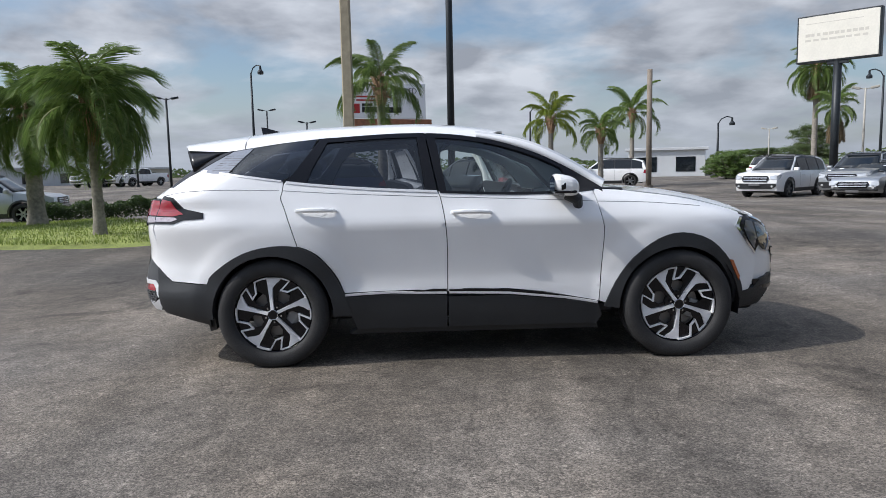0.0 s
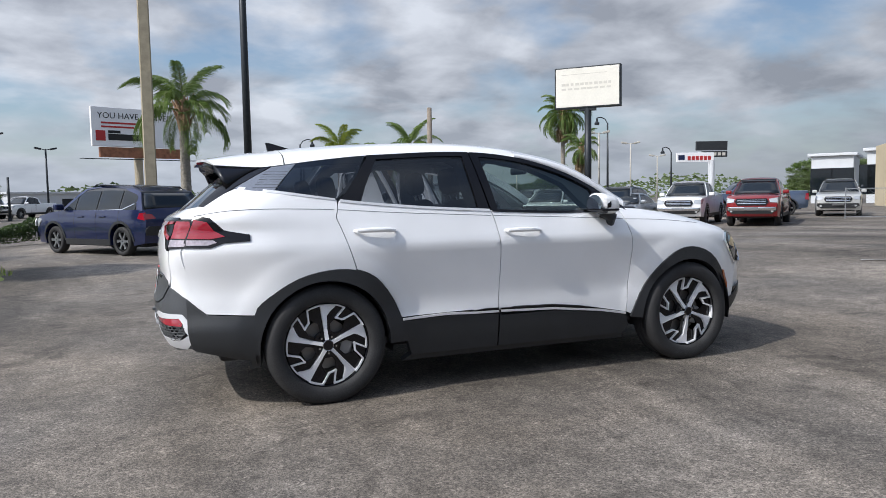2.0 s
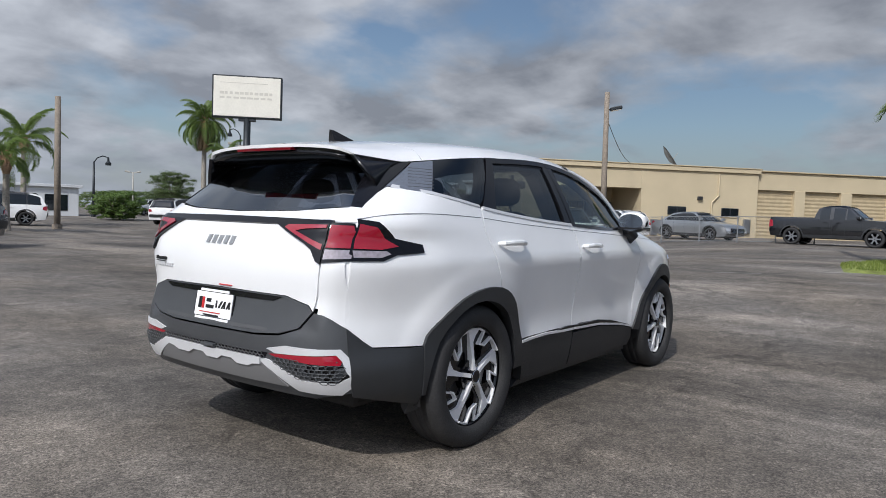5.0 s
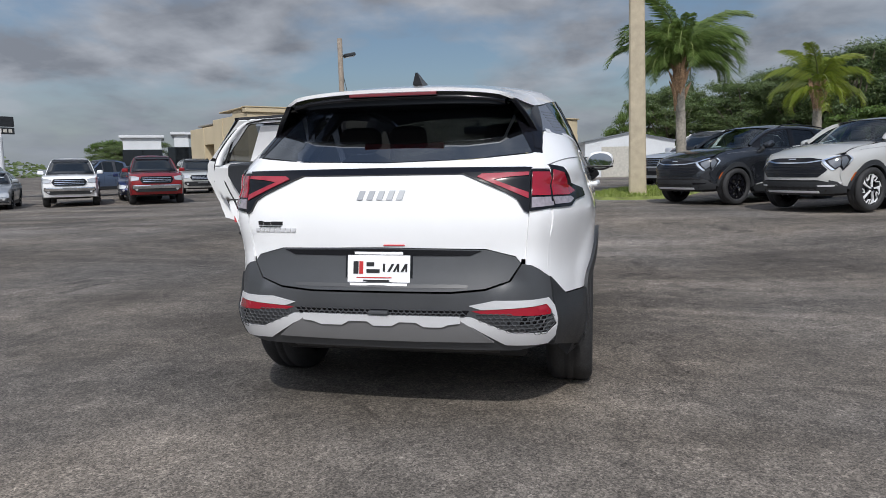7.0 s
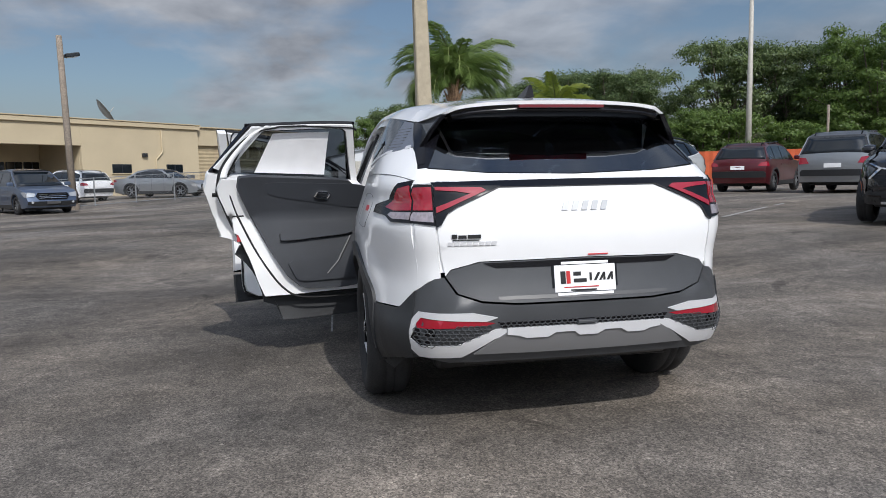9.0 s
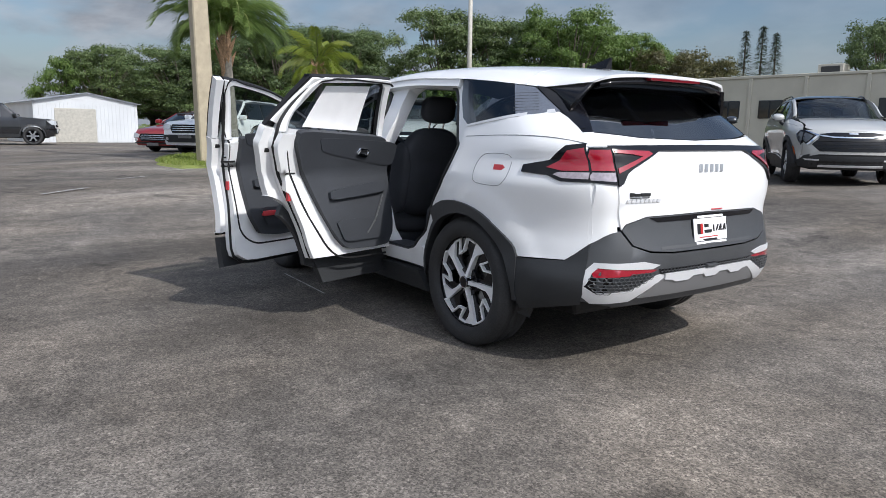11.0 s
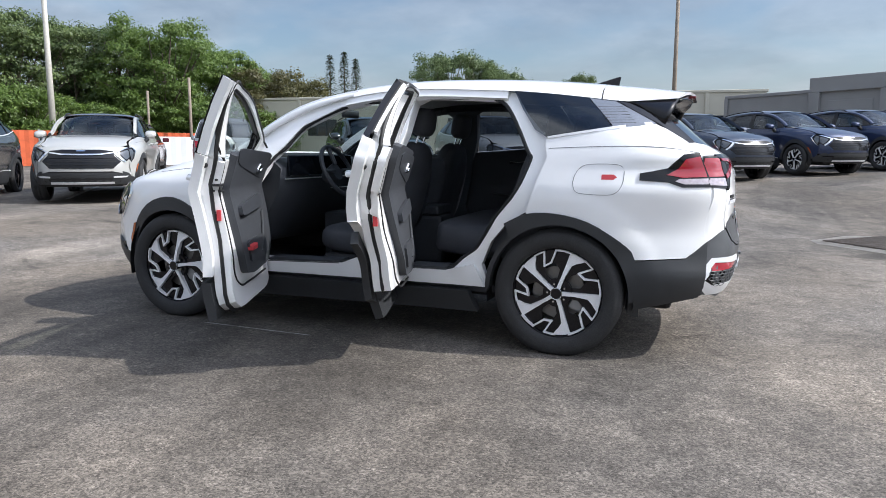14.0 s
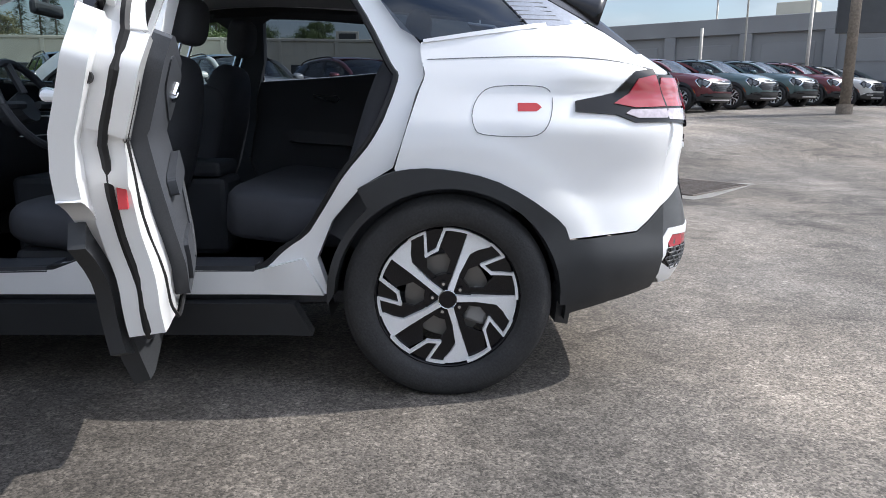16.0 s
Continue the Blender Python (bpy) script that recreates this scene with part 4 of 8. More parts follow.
def build_suv(m, colour, hero=False, roof=None):
    """The crossover. hero: with its left doors open, cabin and rear details; else closed all round."""
    car = thing("crossover_suv", m)

    def p(name, bm, material, parent=None, label=""):
        return part(name, bm, material, parent or car, label)
    st = .06 if hero else .12
    for s in (-1, 1):
        fl = s > 0  # flips the winding so that faces look outwards
        S = lambda off=0.0: on_side(s, off)
        gl = M_DARKGLASS
        # quarter panel with its wheel opening
        quarter = cut(BELT, -.50, .093)[::1] + [(x - GAP, z) for x, z in DOOR_REAR[1:]] + [(x, z) for x, z in ARCH_R[4:]] + [(-.69, .594), (-.735, .628), (-.80, .688), (-.80, .9), (-.80, 1.0),
                 (-.765, 1.1), (-.735, 1.18), (-.66, 1.235), (-.58, 1.29)]
        p("quarter_panel", shell(quarter, S(), .012, .03 if hero else .08), colour)
        corner = [(s * y, z) for y, z in ((.635, .745), (.66, .740), (.69, .722), (.735, .680), (.735, .99), (.655, .99), (.652, .965), (.642, .85))]
        p("corner_panel", shell(corner, on_rear(), .01, .025), colour)
        backing = [(-.80, .76), (-.80, 1.0), (-.765, 1.1), (-.735, 1.18), (-.62, 1.26), (-.5, 1.30), (-.45, 1.0), (-.5, .76)]
        p("inner_quarter", shell(backing, S(-.014), .008, .05), colour)
        backing = [(s * y, z) for y, z in ((.60, .77), (.745, .755), (.755, .95), (.742, 1.10), (.715, 1.18), (.700, 1.222), (.655, 1.226), (.60, 1.16))]
        p("inner_corner", shell(backing, on_rear(-.010), .008, .03), colour)
        top_corner = [(s * y, z) for y, z in ((.635, 1.158), (.735, 1.155), (.712, 1.185), (.695, 1.222), (.655, 1.226))]
        p("corner_top", shell(top_corner, on_rear(.001), .008, .02), colour)
        side_glass = [(s * y, z) for y, z in ((.655, 1.222), (.700, 1.222), (.688, 1.27), (.684, 1.31), (.675, 1.35), (.645, 1.40), (.62, 1.44), (.60, 1.468), (.49, 1.485), (.55, 1.41), (.595, 1.32))]
        p("corner_glass", shell(side_glass, on_rear(-.002), .006, .03), M_GLOSS)
        # front fender
        fender = [(x + GAP, z) for x, z in DOOR_FRONT] + ARCH_F[1:] + [(3.28, .41), (3.33, .5), (3.36, .64), (3.35, .78), (3.24, .84), (3.19, .89), (3.22, .935)] + cut([(2.2, 1.158), (2.37, 1.148), (2.559, 1.122), (2.75, 1.097), (2.936, 1.06), (3.122, 1.01), (3.22, .975)], 3.22, 2.19)
        p("front_fender", shell(fender, S(), .012, .03 if hero else .06), colour)
        p("inner_wing", shell([(2.80, .92), (2.80, 1.075), (2.936, 1.05), (3.122, .998), (3.22, .962), (3.31, .93), (3.34, .86), (3.33, .80), (3.24, .84)], S(-.014), .01, .05), colour)
        p("inner_nose", shell([(s * y, z) for y, z in ((.55, .80), (.55, .955), (.70, .945), (.79, .925), (.79, .80))], on_front(-.016), .01, .05), colour)
        # doors
        fd = [(x + GAP, z) for x, z in DOOR_MID[::-1]] + cut(BELT, 1.135, 2.17) + [(x - GAP, z) for x, z in DOOR_FRONT] + [(1.97, .448), (1.82, .475), (1.6, .50), (1.3, .508)]
        rd = [(.108, 1.245)] + cut(BELT, .115, 1.122) + [(x - GAP, z) for x, z in DOOR_MID] + [(.98, .506), (.485, .498)] + [(x + .004, z + .004) for x, z in curve(ARCH_R, 4)[6:17]] + [(x + GAP, z) for x, z in DOOR_REAR[::-1][:-1]]
        spec = (("front_door", fd, (2.16, .878), 67.0), ("rear_door", rd, (1.10, .868), 72.4))
        for dn, poly, hinge, ang in spec:
            front = dn == "front_door"
            door = p(dn, shell(poly, S(), .052 if hero and fl else .03, .035 if hero else .08), colour, None, "open white car door with dark inner trim" if hero and fl else "")
            if hero and fl:
                T = Matrix.Translation((*hinge, 0))
                door.matrix_local = T @ Matrix.Rotation(radians(-ang), 4, "Z") @ T.inverted()
            # lower dark cladding, bright strip and dark spear
            if front:
                clad = [(1.185, .24), (1.185, .455), (1.6, .455), (1.97, .418), (2.21, .375), (2.235, .30), (2.2, .24)]
                chrome = [(1.19, .485), (1.6, .472), (1.97, .432), (2.2, .392)]
                spear = [(1.19, .472), (1.19, .505), (1.5, .502), (1.82, .472), (1.97, .445), (1.8, .455), (1.5, .47)]
            else:
                clad = [(.56, .24), (.50, .40), (.487, .47), (.98, .48), (1.173, .465), (1.173, .24)]
                chrome = [(.49, .484), (.8, .495), (1.0, .487), (1.173, .484)]
                spear = [(.95, .496), (1.08, .51), (1.173, .508), (1.173, .480), (1.1, .482)]
            p("door_cladding", shell(clad, S(.012), .05, st), M_CLAD, door)
            p("bright_strip", strip(chrome, S(.02), .014, .012), M_SATIN, door)
            p("dark_spear", shell(spear, S(.016), .014, st), M_GLOSS, door)
            # window glass and frame
            if front:
                gp = cut(BELT, 1.16, 2.10) + cut(RAIL, 2.15, 1.08)
                top = cut(RAIL, 1.06, 2.25)
                pil = [(1.052, 1.556), (1.112, 1.556), (1.185, 1.168), (1.135, 1.168)]
                fr2 = [(2.10, 1.155), (2.25, 1.166), (2.148, 1.234), (1.99, 1.322), (1.97, 1.315), (2.02, 1.22), (2.055, 1.155)]
            else:
                gp = cut(BELT, .24, 1.04) + [(.985, 1.55), (.985, 1.558)] + cut(RAIL, .97, .36)
                top = cut(RAIL, .325, 1.045)
                pil = [(.99, 1.556), (1.045, 1.556), (1.122, 1.168), (1.045, 1.172)]
                fr2 = [(.335, 1.532), (.40, 1.537), (.29, 1.34), (.245, 1.233), (.115, 1.25), (.16, 1.30), (.25, 1.42)]
            p("window", shell(gp, S(-.012), .0, .1), M_GLASS if front else gl, door)
            p("window_frame", strip([(x, z - .014) for x, z in top], S(.001), .030, .010 if hero and fl else .028), M_GLOSS, door)
            p("pillar_cover", shell(pil, S(.002), .008 if hero and fl else .03, .1), M_GLOSS, door)
            if hero and fl and front:
                p("pillar_edge", shell(pil, S(-.0075), .046, .1), colour, door)
            p("quarter_light", shell(fr2, S(.001), .03, .1), M_GLOSS, door)
            p("belt_trim", strip(cut(BELT, 1.14 if front else .115, 2.19 if front else 1.122), S(.006), .016, .014), M_SATIN if not front else M_GLOSS, door)
            # handle over a scooped cup
            hx, hz = (1.345, 1.030) if front else (.315, 1.060)
            bm = bmesh.new()
            yy = [s * (side_y(hx + d, hz) + o) for d, o in ((-.13, .002), (-.115, .03), (-.05, .042), (.05, .042), (.115, .028), (.135, .002))]
            tube(bm, [(hx + d, y, hz + dz) for d, y, dz in zip((-.13, -.115, -.05, .05, .115, .135), yy, (-.002, 0, .004, .003, -.003, -.008))], [.010, .014, .016, .016, .013, .008], 10)
            p("door_handle", bm, colour, door)
            if hero:
                cup = [(hx + .075 * math.cos(a) * 1.0, hz - .012 + .034 * math.sin(a)) for a in [k * math.pi / 8 for k in range(16)]]
                p("handle_cup", shell(cup, S(.0015), .002, .03), colour, door)
            if hero and fl:
                inner_door(p, door, front, s)
            elif hero:
                # plain dark inner face of a closed door
                ip = [(a, b) for a, b in poly]
                p("inner_trim", shell([(x, max(z, .46)) for x, z in ip], S(-.09), .01, .1), M_TRIM, door)
                h0 = 1.62 if front else .60
                bm = bmesh.new()
                loop = [(h0, 1.075), (h0 + .02, 1.095), (h0 + .09, 1.088), (h0 + .15, 1.098), (h0 + .155, 1.085), (h0 + .09, 1.072), (h0 + .03, 1.055), (h0, 1.075)]
                tube(bm, [(x, s * (side_y(x, z) - .105), z) for x, z in loop], .005, 6)
                p("inner_handle", bm, M_CHROME, door)
                p("armrest", shell(rounded([(h0 - .18, .80), (h0 - .18, .86), (h0 + .30, .90), (h0 + .30, .83)], 2), S(-.13), .04, .1), M_TRIM2, door)
        # rear side glass, brushed quarter piece
        qg = cut(BELT, -.29, .082) + [(.163, 1.30), (.25, 1.42), (.318, 1.532)] + cut(RAIL, .30, -.12)
        p("quarter_window", shell(qg, S(-.004), 0, .1), gl)
        qp = [(-.123, 1.482), (-.268, 1.462), (-.385, 1.398), (-.50, 1.333), (-.40, 1.318), (-.285, 1.306), (-.22, 1.38)]
        p("quarter_trim", shell(qp, S(.002), .012, st), M_QTRIM, None, "brushed silver quarter trim")
        cp = [(-.27, 1.468), (-.387, 1.401), (-.503, 1.337), (-.657, 1.240), (-.675, 1.248), (-.545, 1.348), (-.46, 1.413), (-.40, 1.452), (-.34, 1.466)]
        p("corner_cover", shell(cp, S(.003), .010, .03), M_GLOSS)
        if hero:
            for k in range(7):
                z = 1.335 + .016 * k
                p("trim_flute", strip([(-.250 + .012 * k, z), (-.395 + .014 * k, z + .002)], S(.004), .0025, .003), M_CLADG)
        qb = [(-.49, 1.325), (-.30, 1.303), (.085, 1.25), (.085, 1.262), (-.29, 1.318), (-.47, 1.342)]
        p("belt_moulding", shell(qb, S(.005), .012, .1), M_SATIN)
        # thin grey strip along the shoulder: the crease's shade put in as colour
        sh = [(-.735, 1.17), (-.546, 1.199), (-.285, 1.205), (.07, 1.194)]
        p("shoulder_seam", strip(curve(sh, 4), S(.0012), .003, .002), M_CREASE)
        for a, b in ((.098, 1.125), (1.145, 2.18), (2.2, 2.93)):
            f = table([(.09, 1.193), (.467, 1.166), (.844, 1.146), (1.222, 1.127), (1.6, 1.111), (1.979, 1.092), (2.207, 1.079), (2.55, 1.064), (2.93, 1.029)])
            if hero and fl and b < 2.2:
                continue
            p("shoulder_seam", strip([(a + (b - a) * k / 10, f(a + (b - a) * k / 10)) for k in range(11)], S(.0012), .003, .002), M_CREASE)
        # arches and lower cladding
        def ring(arch, cx, cz, rad, a0, a1, inner_a=0.0):
            inn = [(cx + rad * math.cos(a0 + (a1 - a0) * k / 20), cz + rad * math.sin(a0 + (a1 - a0) * k / 20)) for k in range(21)]
            return curve(arch, 3) + inn
        if hero and fl:  # the part of the arch ahead of the wheel swings with the door
            lip = lambda rad, a0, a1: [(rad * math.cos(radians(a0 + (a1 - a0) * k / 8)), .36 + rad * math.sin(radians(a0 + (a1 - a0) * k / 8))) for k in range(9)]
            p("wheel_arch", shell(lip(.432, -3, 50) + curve(ARCH_R[3:] + [(-.425, .34)], 3) + [(.405 * math.cos(radians(a)), .36 + .405 * math.sin(radians(a))) for a in range(183, -4, -9)], S(.016), .05, st), M_CLAD)
            rear = [o for o in car.children if o.name.startswith("rear_door")][-1]
            p("arch_trim", shell(curve(ARCH_R[:4], 3) + lip(.440, 51, 2), S(.012), .04, st), M_CLAD, rear)
        else:
            p("wheel_arch", shell(ring(ARCH_R + [(-.425, .34)], 0, .36, .405, radians(183), radians(-3)), S(.016), .05, st), M_CLAD)
        p("wheel_arch", shell(ring(ARCH_F, 2.755, .36, .405, radians(-2), radians(182)), S(.014), .05, st), M_CLAD)
        p("side_marker", shell([(3.118, .66), (3.145, .655), (3.205, .54), (3.20, .51), (3.17, .56)], S(.02), .006, .05), M_AMBER)
        # inner wheel housings
        for cx in (0, 2.755):
            bm = bmesh.new()
            n = 20
            a = [[bm.verts.new((cx + .43 * math.cos(math.pi * (k / n * 1.12 - .06)), s * y, .36 + .43 * math.sin(math.pi * (k / n * 1.12 - .06)))) for y in (.87, .45)] for k in range(n + 1)]
            for k in range(n):
                bm.faces.new((a[k][0], a[k + 1][0], a[k + 1][1], a[k][1]))
            bm.faces.new([v[1] for v in a])
            p("wheel_housing", bm, M_SEAL)
        p("sill_cladding", shell([(.50, .20), (.56, .33) if hero and fl else (.56, .235), (2.20, .33) if hero and fl else (2.2, .235), (2.22, .20)], S(-.012), .04, .15), M_CLAD)
        # rear bumper flank
        flank = [(-.43, .574), (-.69, .590), (-.735, .624), (-.80, .684), (-.80, .5), (-.79, .43), (-.764, .372), (-.567, .325), (-.43, .295), (-.425, .36)]
        p("bumper_flank", shell(flank, S(.008), .024, .03 if hero else .08), M_CLAD)
        p("mud_flap", shell([(-.40, .40), (-.46, .40), (-.45, .24), (-.395, .26)], S(-.01), .06, .2), M_CLAD)
        # tail lamp: dark housing, red and clear lenses
        hs = [(-.80, .985), (-.66, .985), (-.585, 1.012), (-.437, 1.022), (-.437, 1.058), (-.58, 1.085), (-.655, 1.160), (-.735, 1.172), (-.765, 1.10), (-.80, 1.02)]
        lamp = p("tail_lamp", shell(hs, S(.009), .024, .02), M_GLOSS, None, "tail lamp with red and clear lenses")
        p("red_lens", shell([(-.782, 1.040), (-.66, 1.036), (-.575, 1.050), (-.635, 1.085), (-.67, 1.135), (-.74, 1.150)], S(.014), .008, .02), M_REDLENS, lamp)
        p("clear_lens", shell([(-.788, 1.032), (-.79, 1.0), (-.67, 1.0), (-.62, 1.016), (-.64, 1.029)], S(.014), .008, .02), M_CLEARLENS, lamp)
        r_ = [(s * y, z) for y, z in ((.655, .975), (.750, .985), (.748, 1.10), (.728, 1.15), (.655, 1.152))]
        p("lamp_corner", shell(r_, on_rear(.009), .018, .02), M_GLOSS, lamp)
        r_ = [(s * y, z) for y, z in ((.662, 1.042), (.749, 1.040), (.742, 1.10), (.730, 1.14), (.662, 1.142))]
        p("red_corner", shell(r_, on_rear(.0145), .008, .02), M_REDLENS, lamp)
        r_ = [(s * y, z) for y, z in ((.662, .99), (.750, .995), (.749, 1.032), (.662, 1.034))]
        p("clear_corner", shell(r_, on_rear(.0145), .008, .02), M_CLEARLENS, lamp)
        # mirror
        mx, my, mz = (1.985, .975, 1.21) if s > 0 else (1.955, .965, 1.195)
        bm = bmesh.new()
        g = bmesh.ops.create_uvsphere(bm, u_segments=20, v_segments=12, radius=1)
        for v in g["verts"]:
            q = v.co.copy()
            q = Vector([math.copysign(abs(c) ** .72, c) for c in q])
            k = .74 if q.x < 0 else 1.0
            v.co = Vector((mx - .01 + q.x * .105 * k, s * (my + q.y * .104), mz + q.z * .068 - .015 * (q.y + 1) * 0 - .02 * q.x))
            v.co.x = max(v.co.x, mx - .075)
        mir = p("side_mirror", bm, colour)
        bm = bmesh.new()
        tube(bm, [(mx + .04, s * (my - .075), mz - .06), (mx + .1, s * .92, mz - .10), (mx + .11, s * .875, mz - .14)], [.045, .04, .035], 10)
        p("mirror_foot", bm, M_CLAD, mir)
        bm = bmesh.new()
        g = bmesh.ops.create_uvsphere(bm, u_segments=20, v_segments=12, radius=1)
        for v in g["verts"]:
            q = v.co.copy()
            k = .76 if q.x < 0 else .0
            v.co = Vector((max(mx - .01 + q.x * .108 * k, mx - .0765), s * (my + q.y * .107), mz + q.z * .0715 - .004))
        p("mirror_bezel", bm, M_GLOSS, mir)
        bm = bmesh.new()
        g = bmesh.ops.create_circle(bm, cap_ends=True, segments=20, radius=1)
        for v in g["verts"]:
            v.co = Vector((mx - .078, s * my + v.co.x * .093, mz + .0 + v.co.y * .061))
        p("mirror_glass", bm, M_MIRROR, mir)
        bm = bmesh.new()
        box(bm, (mx - .08, s * my - .10, mz - .052), (mx + .065, s * my + .105, mz - .034), .008)
        p("mirror_band", bm, M_GLOSS, mir)
        if hero and fl:
            T = Matrix.Translation((*spec[0][2], 0))
            mir.matrix_local = T @ Matrix.Rotation(radians(-spec[0][3]), 4, "Z") @ T.inverted()
        # headlamp with its bright boomerang
        hl = [(3.165, .885), (3.21, .945), (3.30, .955), (3.345, .90), (3.37, .75), (3.335, .685), (3.26, .77)]
        lamp = p("headlamp", shell(hl, S(.004), .02, .05), M_GLOSS)
        p("headlamp_lens", shell([(3.24, .86), (3.26, .92), (3.32, .91), (3.35, .80), (3.33, .72), (3.28, .78)], S(.008), .006, .05), M_LAMP, lamp)
        p("running_light", shell([(3.165, .885), (3.21, .945), (3.235, .945), (3.195, .885), (3.27, .775), (3.335, .70), (3.335, .685), (3.255, .765)], S(.010), .008, .05), M_CHROME, lamp)
        fr_ = [(s * y, z) for y, z in ((.52, .86), (.70, .93), (.78, .93), (.78, .80), (.70, .70), (.60, .78))]
        lamp2 = p("headlamp", shell(fr_, on_front(.004), .02, .06), M_GLOSS)
        fr_ = [(s * y, z) for y, z in ((.60, .85), (.70, .90), (.77, .89), (.77, .79), (.70, .73), (.64, .79))]
        p("headlamp_lens", shell(fr_, on_front(.009), .006, .06), M_LAMP, lamp2)
        fr_ = [(s * y, z) for y, z in ((.50, .86), (.68, .94), (.72, .94), (.555, .855), (.70, .70), (.67, .69))]
        p("running_light", shell(fr_, on_front(.012), .008, .06), M_CHROME, lamp2)
        fr_ = [(s * y, z) for y, z in ((.50, .415), (.74, .425), (.76, .50), (.735, .50), (.715, .452), (.50, .442))]
        p("lower_blade", shell(fr_, on_front(.012), .012, .06), M_SATIN if colour is not P_WHITE and roof else M_GLOSS)
        # black lower corner of the front bumper
        p("bumper_corner", shell([(3.215, .31), (3.24, .425), (3.33, .44), (3.40, .50), (3.50, .53), (3.50, .40), (3.42, .32)], S(.008), .02, .05), M_CLAD)
    # roof, rails, spoiler
    bm = shell([(-.185, -1), (1.50, -1), (1.62, -.5), (1.66, 0), (1.62, .5), (1.50, 1), (-.185, 1)], on_roof(), .012, .09)
    p("roof", bm, roof or colour)
    for s in (-1, 1):
        # painted A pillar down to the scuttle
        bm = bmesh.new()
        xs = [1.40 + .85 * k / 16 for k in range(17)]
        a = []
        for x in xs:
            y, z = roof_edge(x)
            w = min(1, max(0, (x - 1.45) / .40))
            w = w * w * (3 - 2 * w)
            up = [roof_top(x, 1 - d / y)[1] - z + .004 for d in (.012, .06)]
            a.append([bm.verts.new((x, s * y, z)), bm.verts.new((x + .015 * w, s * (y - .012), z + up[0] * (1 - w) + (.03 + .02 * (2.25 - x)) * w)), bm.verts.new((x + .04 * w, s * (y - .06), z + up[1] * (1 - w) + (.05 + .02 * (2.25 - x)) * w)), bm.verts.new((x + .0, s * (y - .075), z))])
        for r0, r1 in zip(a, a[1:]):
            for k in range(4):
                bm.faces.new((r0[k], r0[(k + 1) % 4], r1[(k + 1) % 4], r1[k])).smooth = k < 2
        bmesh.ops.recalc_face_normals(bm, faces=bm.faces[:])
        p("windscreen_pillar", bm, colour)
    if not hero:
        for s in (-1, 1):
            bm = bmesh.new()
            tube(bm, [(x, s * (roof_edge(x)[0] - .05), roof_top(x, .9)[1] + .035 * min(1, 8 * (x + .32), 8 * (1.32 - x)) - .01) for x in [-.32 + 1.64 * k / 16 for k in range(17)]], .014, 8)
            p("roof_rail", bm, M_GLOSS)
    tip = [(-.60, -1), (-.635, -.9), (-.665, -.6), (-.685, 0), (-.665, .6), (-.635, .9), (-.60, 1)]
    sp = p("roof_spoiler", shell([(-.193, -1)] + tip + [(-.193, 1)], on_roof(), .016, .06), colour)
    p("spoiler_underside", shell([(-.40, -.93), (-.60, -.93), (-.65, -.6), (-.668, 0), (-.65, .6), (-.60, .93), (-.40, .93)], on_roof(-.019), .012, .1), M_GLOSS, sp)
    bm = bmesh.new()
    rings = []
    for k in range(15):
        r = -.92 + 1.84 * k / 14
        x = float(np.interp(abs(r), (0, .6, .9, 1), (-.672, -.652, -.62, -.60)))
        y, z = roof_top(x, r)
        z -= .032
        zl = 1.440
        xl = rear_x(y, zl) - .003
        rings.append([(x, y, z), (x + .006, y, z - .02), ((x + xl) / 2 - .004, y, (z + zl) / 2 - .012), (xl - .004, y, zl), (xl + .03, y, zl + .01), (-.40, y * .97, z - .02), (-.40, y * .97, z)])
    slab(bm, rings)
    p("spoiler_block", bm, M_GLOSS, sp)
    bm = bmesh.new()
    box(bm, (-.688, -.21, 1.498), (-.64, .21, 1.513), .003)
    p("high_brake_light", bm, M_REDDEEP, sp)
    for s in (-1, 1):  # gloss black fins between spoiler and glass
        bm = bmesh.new()
        rows = []
        for k in range(11):
            t = k / 10
            x = -.30 - .31 * t
            top = Vector((x, s * (TAIL_Y(x) - .002), TAIL_Z(x) - .004))
            z = 1.462 - .14 * t
            y = .605 + .058 * t
            low = Vector((rear_x(y, z) + .004, s * y, z))
            rows.append([top, top.lerp(low, .5) + Vector((0, s * .006, 0)), low])
        vs = [[bm.verts.new(q) for q in r] for r in rows]
        vi = [[bm.verts.new(q + Vector((.004, -s * .022, 0))) for q in r] for r in rows]
        for k in range(10):
            for i in range(2):
                bm.faces.new((vs[k][i], vs[k + 1][i], vs[k + 1][i + 1], vs[k][i + 1])).smooth = True
                bm.faces.new((vi[k][i + 1], vi[k + 1][i + 1], vi[k + 1][i], vi[k][i])).smooth = True
            for i in (0, 2):
                bm.faces.new((vs[k][i], vs[k + 1][i], vi[k + 1][i], vi[k][i]))
        for k in (0, 10):
            for i in range(2):
                bm.faces.new((vs[k][i], vs[k][i + 1], vi[k][i + 1], vi[k][i]))
        bmesh.ops.recalc_face_normals(bm, faces=bm.faces[:])
        p("spoiler_fin", bm, M_GLOSS)
    bm = bmesh.new()
    fin = [(-.05, 0), (-.20, 0), (-.215, .062), (-.19, .060)]
    a = [bm.verts.new((x, .006, roof_z(-.1) + z - .006)) for x, z in fin]
    b = [bm.verts.new((x, -.006, roof_z(-.1) + z - .006)) for x, z in fin]
    for v in (a[0], b[0]):
        v.co.x += .06
    for v in (a[0], a[1]):
        v.co.y += .02
    for v in (b[0], b[1]):
        v.co.y -= .02
    bm.faces.new(a)
    bm.faces.new(b[::-1])
